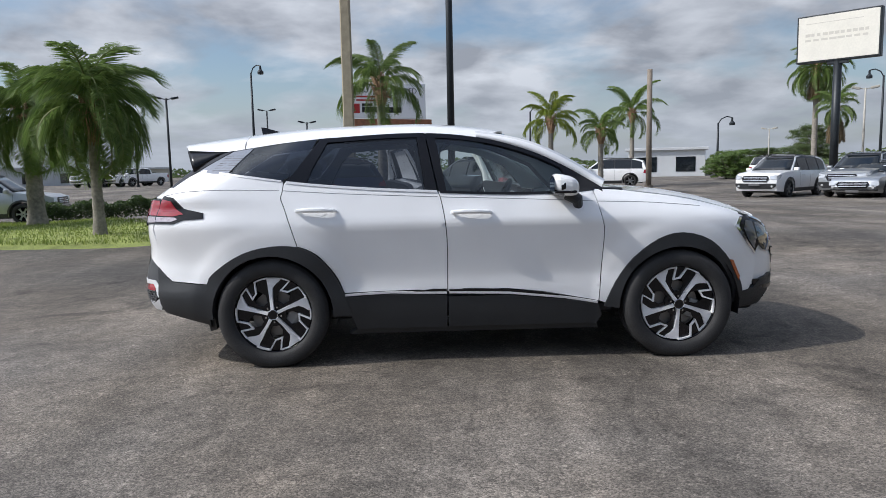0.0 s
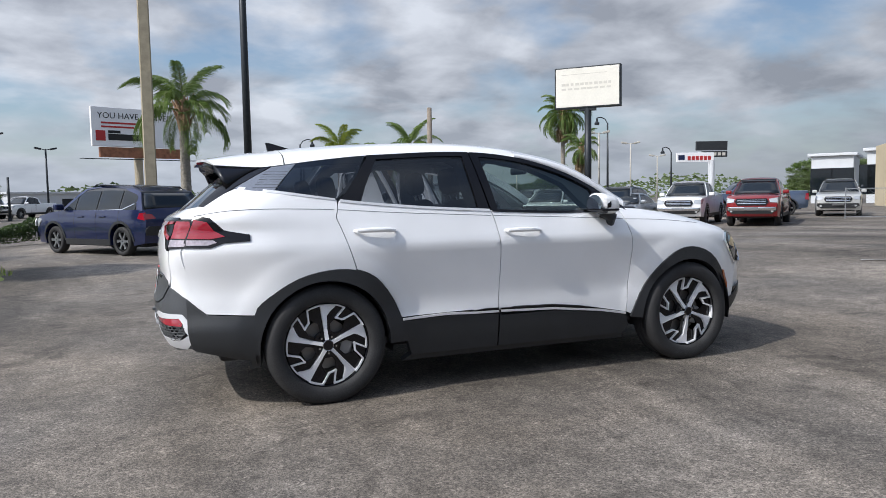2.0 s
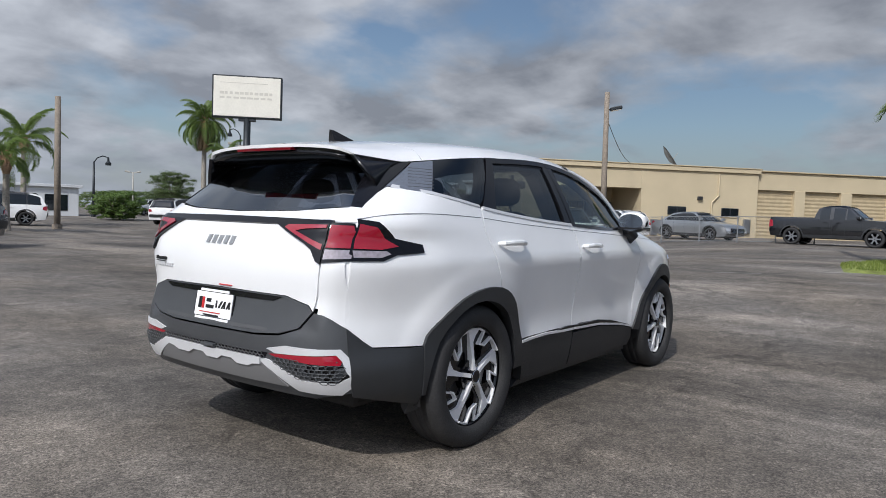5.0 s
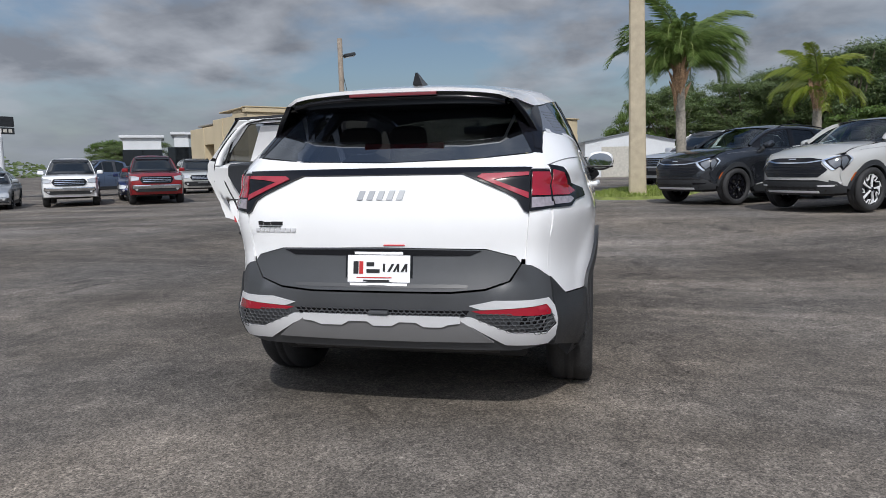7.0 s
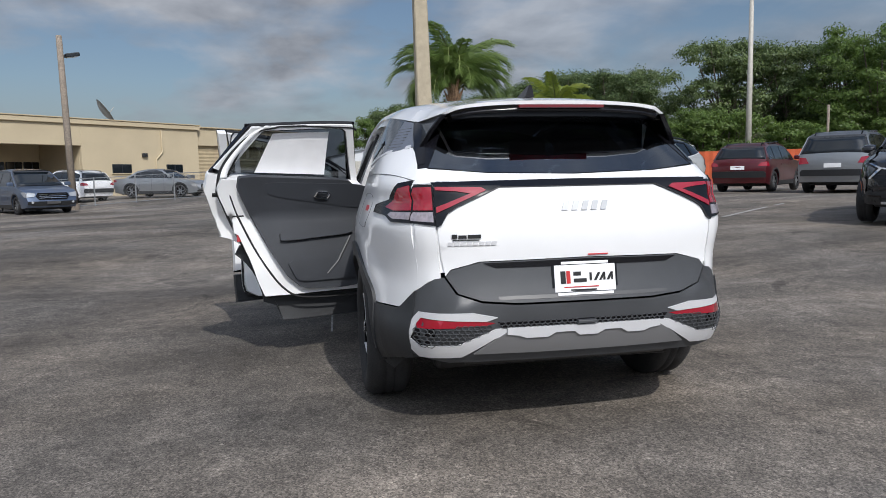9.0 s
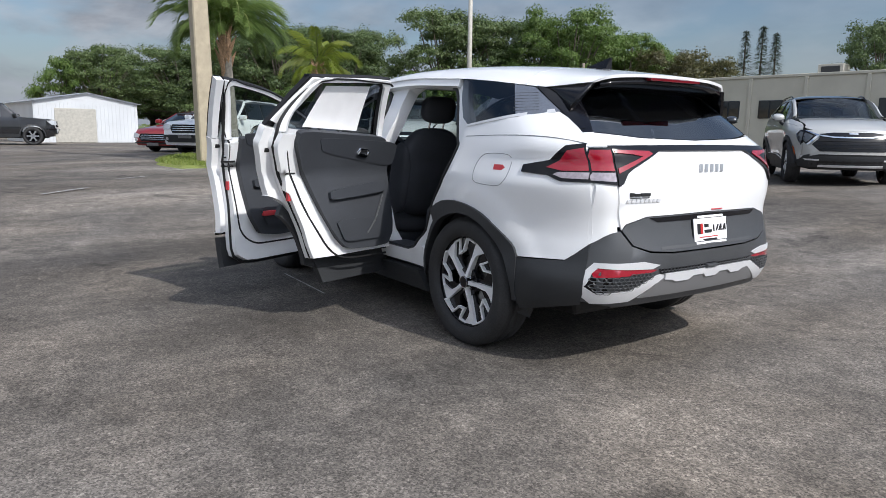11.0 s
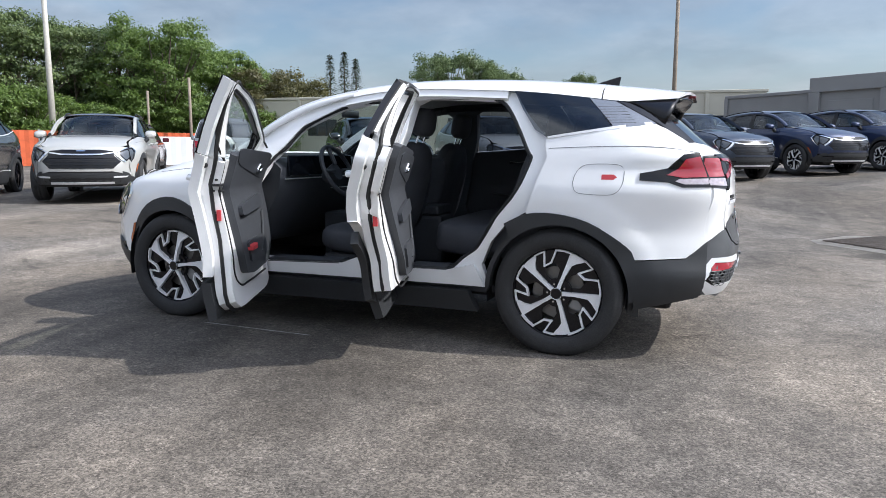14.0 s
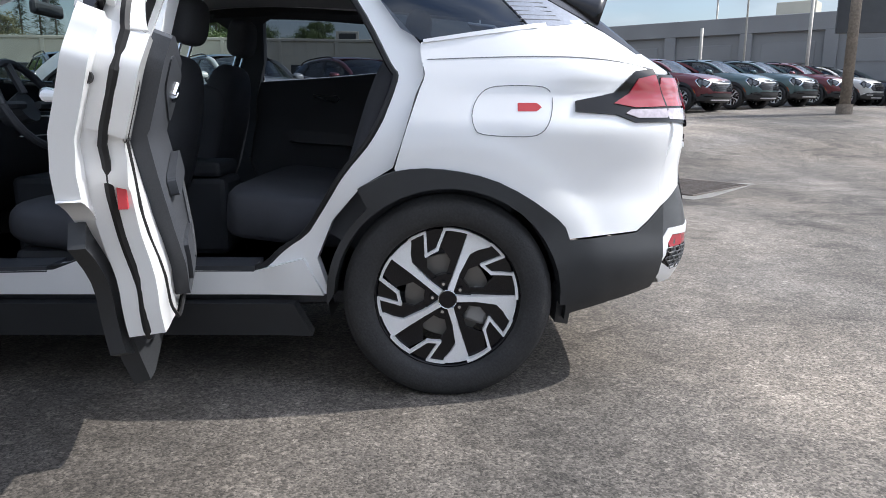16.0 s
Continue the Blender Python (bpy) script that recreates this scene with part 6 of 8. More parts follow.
    for z in (zt - .14, zt - .205, zt - .27):
        p("grille_bar", strip([(-.5 + .25 * k, z) for k in range(5)], lambda y, zz: fy(y, zz, .034), .012, .015), bright, g)
    for s in (-1, 1):
        hl = [(s * .60, zt - .10), (s * .86, zt - .05), (s * .90, zt - .14), (s * .88, zt - .24), (s * .64, zt - .22)]
        p("headlamp", shell(hl, lambda y, z: fy(y, z, .012 - .10 * max(0, abs(y) / W - .8)), .03, .12), M_WHITELENS)
        bm = bmesh.new()
        tube(bm, [fy(s * .72, low + .24, -.02), fy(s * .72, low + .24, .03)], .05, 10)
        p("fog_lamp", bm, M_WHITELENS)
    bz = zt - .40
    lo_ = [(-.86, bz), (.86, bz), (.88, bz - .12), (.7, low + .12), (.5, low + .05), (-.5, low + .05), (-.7, low + .12), (-.88, bz - .12)]
    b = p("front_bumper", shell(lo_, lambda y, z: fy(y, max(z, body[-1][1]), .015), .05, .15), trim)
    if form == "pickup":
        p("bumper_bar", strip([(-.85 + .17 * k, bz - .07) for k in range(11)], lambda y, z: fy(y, z, .035), .13, .05), bright, b)
    p("number_bar", shell([(-.24, bz - .10), (.24, bz - .10), (.24, bz - .01), (-.24, bz - .01)], lambda y, z: fy(y, z, .07), .012, .1), M_DIM, b)
    rx = lambda z: float(np.interp(z, [q[1] for q in body[:3]], [q[0] for q in body[:3]]))
    ry = lambda y, z, off: Vector((rx(z) - .10 * (1 - (abs(y) / W) ** 2.4) - off, y, z))
    p("rear_bumper", shell([(-.85, .46), (.85, .46), (.86, .62), (.8, .68), (-.8, .68), (-.86, .62)], lambda y, z: ry(y, max(z, body[0][1]), .02), .05, .15), trim)
    p("number_bar", shell([(-.22, .74), (.22, .74), (.22, .86), (-.22, .86)], lambda y, z: ry(y, z, .012), .012, .1), M_PAPER)
    for s in (-1, 1):
        p("tail_lamp", shell([(s * .62, .86), (s * .88, .84), (s * .88, zb - .06), (s * .7, zb - .08)], lambda y, z: ry(y, z, .008 - .07 * max(0, abs(y) / W - .8)), .02, .12), M_REDLENS)
    if form == "pickup":  # load bed with its dark liner
        bm = bmesh.new()
        box(bm, (-2.68, -.80, 1.27), (-.86, .80, 1.315), .01)
        p("bed_cover", bm, M_CLAD)
    bm = bmesh.new()
    box(bm, (xr + .25, -W * .7, low - .04), (xf - .25, W * .7, low + .2), .03)
    p("underbody", bm, M_SEAL)
    wm = road_wheel()
    for ax in f["axle"]:
        for s in (-1, 1):
            w = new("wheel", wm["rim"])
            w.parent = car
            w.matrix_local = pose(ax, s * (W - .13), R, 0, 0, 0 if s < 0 else 180) @ Matrix.Diagonal((R, R * .95, R, 1))
            for k in ("tyre", "spokes"):
                o = new(k, wm[k])
                o.parent = w
    return car


def park(ob, x, y, yaw, label, category, group=""):
    ob.matrix_world = pose(x, y, lot(x, y), 0, 0, yaw)
    return tagged(ob, label, category, group)


def parked_vehicles():
    v = lambda *a, **k: vehicle(*a, **k)
    white_suv = park(v("suv", P_WHITE, "parked_suv"), 17.1, 25.3, 217.7, "white family SUV with black lower trim, parked on asphalt", "car", "SUVs for sale")
    park(v("suv", P_SILVER, "parked_suv"), 19.6, 23.3, 217.7, "pale silver family SUV with chrome grille, parked", "car", "SUVs for sale")
    white_truck = park(v("pickup", P_WHITE, "pickup_truck"), 21.3, 20.2, 217.7, "white crew-cab pickup truck with dark grille, parked", "truck", "pickups for sale")
    park(v("pickup", P_RED, "pickup_truck"), 22.0, 16.95, 217.7, "red crew-cab pickup truck with steel bumper, parked", "truck", "pickups for sale")
    park(v("sedan", P_BLUE, "sedan_car"), 25.2, 19.9, 217.7, "bright blue sedan parked between two pickups", "car")
    park(v("pickup", P_STEEL, "pickup_truck"), 29.0, 24.5, 150, "dark grey pickup truck seen side on, parked", "truck", "pickups for sale")
    park(v("suv", P_PEARL, "parked_suv"), 30.6, 20.2, 217.7, "pearl white luxury SUV behind a thin fence", "car", "SUVs for sale")
    park(v("minivan", P_STEEL, "minivan"), 27.5, 12.3, 217.7, "blue-grey minivan with chrome grille, parked", "car")
    park(v("pickup", P_BLACK, "pickup_truck"), 34.6, 1.7, 262, "black crew-cab pickup with chrome bumper, parked by a building", "truck", "pickups for sale")
    park(v("crossover", P_WHITE, "parked_crossover"), 35.9, 13.2, 52, "white crossover with red tail lamps, seen from behind", "car")
    silver = park(v("sedan", P_SILVER, "sedan_car"), 36.0, 8.6, 250, "silver sedan parked before the beige building", "car")
    park(v("crossover", P_BLUE, "parked_crossover"), -1.95, 14.1, 127.7, "deep blue small crossover with silver roof rails", "car")
    park(v("crossover", P_GREY, "parked_crossover"), 2.9, 18.3, 127.7, "dark grey crossover parked beside the drive", "car")
    park(v("suv", P_SILVER, "parked_suv"), -14.7, 20.3, 10, "silver-grey SUV standing beyond the grass island", "car")
    park(v("suv", P_WHITE, "parked_suv"), 20.9, -4.8, 127.7, "white SUV with crosshair grille behind a palm", "car", "SUVs for sale")
    park(v("sedan", P_RED, "sedan_car"), 24.6, -4.6, 127.7, "dark red sedan parked beside a white SUV", "car")
    park(v("minivan", P_WHITE, "minivan"), 27.2, -8.2, 127.7, "white van parked behind the dark crossover", "car")
    park(v("suv", P_SILVER, "parked_suv"), 15.0, -15.4, -52.3, "silver three-row SUV, its tail to the lane", "car", "SUVs for sale")
    park(v("crossover", P_MAROON, "parked_crossover"), 18.1, -14.4, -52.3, "maroon crossover, its tail to the lane", "car")
    park(copy_thing(silver, Matrix()), 19.6, 22.6, 217.7, "silver sedan parked between a pickup and an SUV", "car")
    # far rows beyond the grass island and across the street
    for k, q in enumerate(((-17.32, 58.54), (-16.10, 61.93), (-14.93, 65.26), (-12.25, 65.75), (-30.98, 67.78), (-29.71, 68.32), (-28.42, 68.85), (-32.12, 67.27))):
        park(copy_thing(white_truck, Matrix()), q[0], q[1], 240 + 7 * (k % 3), "white pickup truck in a far row", "truck", "white pickups in a far row")
    park(copy_thing(white_suv, Matrix()), *(40.26, 70.57), 200, "white SUV far off by the street", "car")
    park(copy_thing(white_suv, Matrix()), *(25.34, 40.98), 30, "white SUV behind the first one", "car")
    park(copy_thing(white_suv, Matrix()), *(12.85, 38.91), 160, "white SUV beyond the white car", "car")


parked_vehicles()


# ---- the row of new crossovers, all of one kind ----
def crossover_row():
    ex, ey = Vector((-.61, .79, 0)).normalized(), Vector((-.79, -.61, 0)).normalized()
    names = {id(P_GREY): "dark graphite", id(P_PEARL): "pale pearl", id(P_BLACK): "black", id(P_MAROON): "maroon", id(P_NAVY): "navy blue", id(P_TEAL): "grey-green", id(P_SLATE): "slate blue"}
    first = {}
    for j, c in ((0, P_GREY), (1, P_PEARL), (3, P_BLACK), (4, P_PEARL), (5, P_MAROON), (6, P_SLATE), (7, P_NAVY), (8, P_NAVY), (9, P_MAROON), (10, P_TEAL), (11, P_TEAL), (12, P_MAROON), (13, P_PEARL), (14, P_GREY)):
        lf = Vector((11.8, -3.4, 0)) + (.52 + j * 2.79) * ey
        o = lf - 2.755 * ex - .82 * ey
        m = pose(o.x, o.y, (lot(lf.x, lf.y) + lot(o.x, o.y)) / 2, 0, 0, 127.7)
        if id(c) not in first:
            first[id(c)] = build_suv(m, c, roof=P_BLACK if c is P_PEARL else None)
            car = first[id(c)]
        else:
            car = copy_thing(first[id(c)], m)
        tagged(car, names[id(c)] + " crossover with black cladding, parked nose out in a row", "car", "new crossovers in a row")


crossover_row()

# ---- plants ----
def leaf_mat(name, a, b, back=0.42):
    """Leaves: each one its own green, with light passing through."""
    m = bpy.data.materials.new(name)
    m.use_nodes = True
    nt = m.node_tree
    n, l = nt.nodes.new, nt.links.new
    nt.nodes.clear()
    out, mx = n("ShaderNodeOutputMaterial"), n("ShaderNodeMixShader")
    pb, tr = n("ShaderNodeBsdfPrincipled"), n("ShaderNodeBsdfTranslucent")
    g, r, o = n("ShaderNodeNewGeometry"), n("ShaderNodeValToRGB"), n("ShaderNodeObjectInfo")
    r.color_ramp.elements[0].color, r.color_ramp.elements[1].color = (*a, 1), (*b, 1)
    ad = n("ShaderNodeMath")
    ad.operation = "MULTIPLY_ADD"
    ad.inputs[1].default_value = 0.7
    sc = n("ShaderNodeMath")
    sc.operation = "MULTIPLY"
    sc.inputs[1].default_value = 0.3
    l(o.outputs["Random"], sc.inputs[0])
    l(g.outputs["Random Per Island"], ad.inputs[0])
    l(sc.outputs[0], ad.inputs[2])
    l(ad.outputs[0], r.inputs[0])
    l(r.outputs[0], pb.inputs["Base Color"])
    l(r.outputs[0], tr.inputs["Color"])
    pb.inputs["Roughness"].default_value = 0.45
    mx.inputs[0].default_value = back
    l(pb.outputs[0], mx.inputs[1])
    l(tr.outputs[0], mx.inputs[2])
    l(mx.outputs[0], out.inputs["Surface"])
    return m


M_PALM = leaf_mat("palm_leaflets", (0.085, 0.15, 0.035), (0.23, 0.32, 0.09))
M_PALMY = leaf_mat("yellow_green_palm_leaflets", (0.14, 0.22, 0.03), (0.32, 0.36, 0.05))
M_DEADFROND = leaf_mat("dead_palm_leaflets", (0.20, 0.14, 0.08), (0.34, 0.26, 0.15))
M_OAK = leaf_mat("dark_tree_leaves", (0.050, 0.090, 0.032), (0.17, 0.225, 0.075), 0.3)
M_LIGHTLEAF = leaf_mat("mid_green_leaves", (0.075, 0.14, 0.03), (0.18, 0.26, 0.06))
M_BROWNLEAF = leaf_mat("olive_brown_leaves", (0.07, 0.08, 0.03), (0.16, 0.14, 0.055))
M_PINE = leaf_mat("pine_needles", (0.018, 0.04, 0.02), (0.04, 0.07, 0.03))
M_HEDGE = leaf_mat("hedge_leaves", (0.03, 0.055, 0.02), (0.09, 0.14, 0.04))
M_PALMTRUNK = mat("grey_palm_trunk", (0.27, 0.245, 0.21), 0.9, grain=(14, .3, 2, .2), bump=0.5)
M_BOOT = mat("fibrous_palm_boot", (0.33, 0.21, 0.13), 0.95, grain=(30, .4, 5, .3), bump=0.6)
M_BARK = mat("tree_bark", (0.11, 0.09, 0.07), 0.95, grain=(10, .4, 2, .2), bump=0.6)
M_STALK = mat("green_frond_stalk", (0.17, 0.20, 0.06), 0.6, grain=(6, .2))
M_DRYSTALK = mat("dry_frond_stalk", (0.27, 0.20, 0.12), 0.8, grain=(6, .2))


def frond_mesh(rnd, length, droop, leaf, material, stalk):
    """One feather leaf along +x: an arching stalk with hanging leaflets on both sides."""
    bm = bmesh.new()
    n = 11
    pts, a = [], radians(0)
    p = Vector((0, 0, 0))
    for k in range(n):
        pts.append(p.copy())
        p += Vector((math.cos(a), 0, math.sin(a))) * (length / (n - 1))
        a -= droop / (n - 1) * (.5 + k / n)
    tube(bm, pts, [.03 * (1 - .85 * k / (n - 1)) for k in range(n)], 5)
    for f in bm.faces:
        f.material_index = 1
    m = int(length * 58)
    for k in range(m):
        t = .16 + .84 * (k + .5) / m
        i = min(int(t * (n - 1)), n - 2)
        base = pts[i].lerp(pts[i + 1], t * (n - 1) - i)
        d = (pts[i + 1] - pts[i]).normalized()
        up = Vector((-d.z, 0, d.x))
        size = leaf * 1.12 * (.55 + .9 * math.sin(math.pi * min(1, .18 + .8 * t))) * rnd.uniform(.8, 1.15)
        for s in (-1, 1):
            side = Vector((0, s, 0))
            out = (side * rnd.uniform(.7, 1) + d * rnd.uniform(.35, .75) + up * rnd.uniform(-.15, .35)).normalized()
            hang = Vector((0, 0, -1))
            q1 = base + out * size * .32
            q2 = q1 + (out * .4 + hang * rnd.uniform(1.6, 3.2)).normalized() * size * .6
            w = (d * .5 + up * .3).normalized() * rnd.uniform(.009, .014)
            v = [bm.verts.new(c) for c in (base - w * .5, base + w * .5, q1 + w, q1 - w, q2)]
            bm.faces.new((v[0], v[1], v[2], v[3]))
            bm.faces.new((v[3], v[2], v[4]))
    me = bpy.data.meshes.new("frond")
    bm.to_mesh(me)
    bm.free()
    me.materials.append(material)
    me.materials.append(stalk)
    return me


FRONDS = {}


def palm(x, y, trunk, seed, label, colour=None, length=2.3, thick=.16, fronds=24, lean=(0, 0), skirt=0, low_droop=1.0, boot=.55, hang=0):
    """A feather palm: ringed trunk, boot of old leaf bases, and arching fronds, each one a part."""
    colour = colour or M_PALM
    rnd = random.Random(seed)
    tree = thing("palm_tree", pose(x, y, lot(x, y)), label, "palm tree")
    bm = bmesh.new()
    n = int(trunk / .10)
    pts = [(lean[0] * (k / n) ** 1.5, lean[1] * (k / n) ** 1.5, -.05 + (trunk + .05) * k / n) for k in range(n + 1)]
    tube(bm, pts, [thick * (1.35 - .35 * min(1, k / 5)) * (1 - .25 * k / n) * (1.06 if k % 2 else .98) for k in range(n + 1)], 12)
    for f in bm.faces:
        f.smooth = True
    part("trunk", bm, M_PALMTRUNK, tree)
    top = Vector(pts[-1])
    bm = bmesh.new()
    for k in range(14):
        a, h = k * 2.4, .62 * k / 14
        c = top + Vector((math.cos(a) * thick * .55, math.sin(a) * thick * .55, -boot + h * boot / .55))
        tube(bm, [c, c + Vector((math.cos(a) * thick * .8, math.sin(a) * thick * .8, .35)), c + Vector((math.cos(a) * thick * 1.5, math.sin(a) * thick * 1.5, .55))], [.06, .045, .012], 5)
    tube(bm, [top + Vector((0, 0, -boot - .05)), top + Vector((0, 0, -.2)), top + Vector((0, 0, .15)), top + Vector((0, 0, .5))], [thick * .8, thick * 1.15, thick * .95, thick * .3], 10)
    part("boot", bm, M_BOOT, tree, "brown boot of old leaf bases")
    key = (colour.name, length)
    if key not in FRONDS:
        r2 = random.Random(5)
        FRONDS[key] = [frond_mesh(r2, length * r2.uniform(.9, 1.08), dr, .44, colour, M_STALK) for dr in (1.5, 2.1, 2.6, 3.0, 3.3)]
    for k in range(fronds):
        u = (k + .5) / fronds
        tilt = 82 - 100 * u * low_droop + rnd.uniform(-8, 8)
        me = FRONDS[key][min(4, max(0, int(u * 3.2 + rnd.uniform(0, 1.6)) + hang))]
        o = new("frond", me)
        o.parent = tree
        o.matrix_local = Matrix.Translation(top + Vector((0, 0, .25 - .3 * u))) @ pose(0, 0, 0, 0, 0, k * 137.5 + rnd.uniform(-12, 12)) @ pose(0, 0, 0, rnd.uniform(-12, 12), -tilt, 0) @ Matrix.Scale(rnd.uniform(.82, 1.08), 4)
    if skirt:
        if "dead" not in FRONDS:
            r2 = random.Random(8)
            FRONDS["dead"] = [frond_mesh(r2, 2.0, dr, .36, M_DEADFROND, M_DRYSTALK) for dr in (.5, .8)]
        for k in range(skirt):
            o = new("dead_frond", FRONDS["dead"][k % 2])
            o.parent = tree
            o["label"] = "dry brown frond hanging along the trunk"
            o.matrix_local = Matrix.Translation(top + Vector((0, 0, -.1))) @ pose(0, 0, 0, 0, 0, k * 97 + rnd.uniform(-20, 20)) @ pose(0, 0, 0, 0, rnd.uniform(52, 78), 0)
    return tree


TALL = "queen palm with ringed trunk and drooping fronds"
palm(-9.0, 12.9, 2.75, 1, TALL + " on a grass island", thick=.22, length=2.0, fronds=40, hang=1)
palm(-5.45, 8.6, 2.45, 2, TALL + " on a grass island", thick=.115, length=1.8, fronds=44, hang=1)
palm(-10.9, 11.2, 2.7, 3, TALL + " at the lawn's edge", length=2.1, fronds=36, hang=1)
palm(-.25, 17.6, 3.95, 4, "queen palm with boot of old leaf bases and arching fronds", thick=.17, length=2.0, fronds=16, low_droop=.85)
q = (7.92, 31.83); palm(q[0], q[1], 3.7, 5, "small palm with open yellowish crown", colour=M_PALMY, length=2.0, fronds=15, low_droop=.9)
q = (10.45, 31.27); palm(q[0], q[1], 3.1, 6, "small palm with bright green crown", length=1.9, fronds=14, low_droop=.9)
q = (14.57, 39.46); palm(q[0], q[1], 4.6, 7, "palm with dark arching fronds and stout trunk", length=2.7, fronds=18, low_droop=.9)
palm(27.8, 41.8, 7.4, 9, "tall palm with a skirt of dead brown fronds", length=2.7, thick=.2, fronds=40, skirt=18, low_droop=1.15)
q = (26.71, 37.57); palm(q[0], q[1], 4.5, 10, "palm with a skirt of dead fronds beside the sign", length=1.7, thick=.14, fronds=16, skirt=10, low_droop=1.1)
palm(16.25, -3.25, 3.25, 11, "queen palm with brown boot and hanging green fronds", length=2.3, thick=.15, fronds=38, low_droop=.45, boot=1.0, hang=1, lean=(.15, .1))
palm(20.2, -7.7, 2.9, 12, "bright yellow-green palm with open fronds", colour=M_PALMY, length=1.7, fronds=18, low_droop=.66)


def crown_points(rnd, lobes, count):
    for _ in range(count):
        c, r = lobes[rnd.randrange(len(lobes))]
        d = Vector((rnd.gauss(0, 1), rnd.gauss(0, 1), rnd.gauss(0, 1))).normalized()
        if d.z < -.35:
            d.z *= -.4
        yield Vector(c) + Vector((d.x * r, d.y * r, d.z * r * .8)) * rnd.uniform(.35, 1.15), d


def tree_meshes(seed, height, width, material, count=14000, base=.14, leaf=.24, lobes=80):
    """Trunk with limbs, and a crown of small leaves in uneven lobes."""
    rnd = random.Random(seed)
    lb = []
    for k in range(lobes):
        a, u = k * 2.4 + rnd.uniform(-.4, .4), rnd.uniform(0, 1)
        z = height * (base + .12 + (.80 - base) * u)
        rr = width * .5 * math.sqrt(max(.06, 1 - ((z / height - .55) / .52) ** 2)) * rnd.uniform(.2, 1.0)
        lb.append(((math.cos(a) * rr, math.sin(a) * rr, z), width * rnd.uniform(.06, .125)))
    wood = bmesh.new()
    tube(wood, [(0, 0, -.1), (.1, 0, height * .2), (-.1, .1, height * .45), (0, 0, height * .75)], [height * .03, height * .022, height * .015, .03], 8)
    for c, r in lb[::3]:
        s = Vector((0, 0, height * rnd.uniform(.18, .4)))
        e = Vector(c)
        tube(wood, [s, s.lerp(e, .5) + Vector((0, 0, -.2)), e], [height * .012, height * .007, .02], 5)
    verts, faces = [], []
    for q, d in crown_points(rnd, lb, count):
        nn = (d + Vector((rnd.uniform(-1, 1), rnd.uniform(-1, 1), rnd.uniform(-.4, 1.0))) * .9).normalized()
        a = nn.orthogonal().normalized()
        a.rotate(Matrix.Rotation(rnd.uniform(0, 6.3), 3, nn))
        b = nn.cross(a)
        s = leaf * rnd.uniform(.6, 1.25)
        i = len(verts)
        verts += [q - a * s, q + b * s * .75, q + a * s]
        faces.append((i, i + 1, i + 2))
    me = bpy.data.meshes.new("crown")
    me.from_pydata([tuple(v) for v in verts], [], faces)
    me.materials.append(material)
    return wood, me


def tree(x, y, height, width, seed, material, label, **k):
    t = thing("tree", pose(x, y, lot(x, y) - .1), label, "tree", "trees behind the lot")
    wood, crown = tree_meshes(seed, height, width, material, **k)
    part("trunk", wood, M_BARK, t, smooth=True)
    o = new("crown", crown)
    o.parent = t
    return t


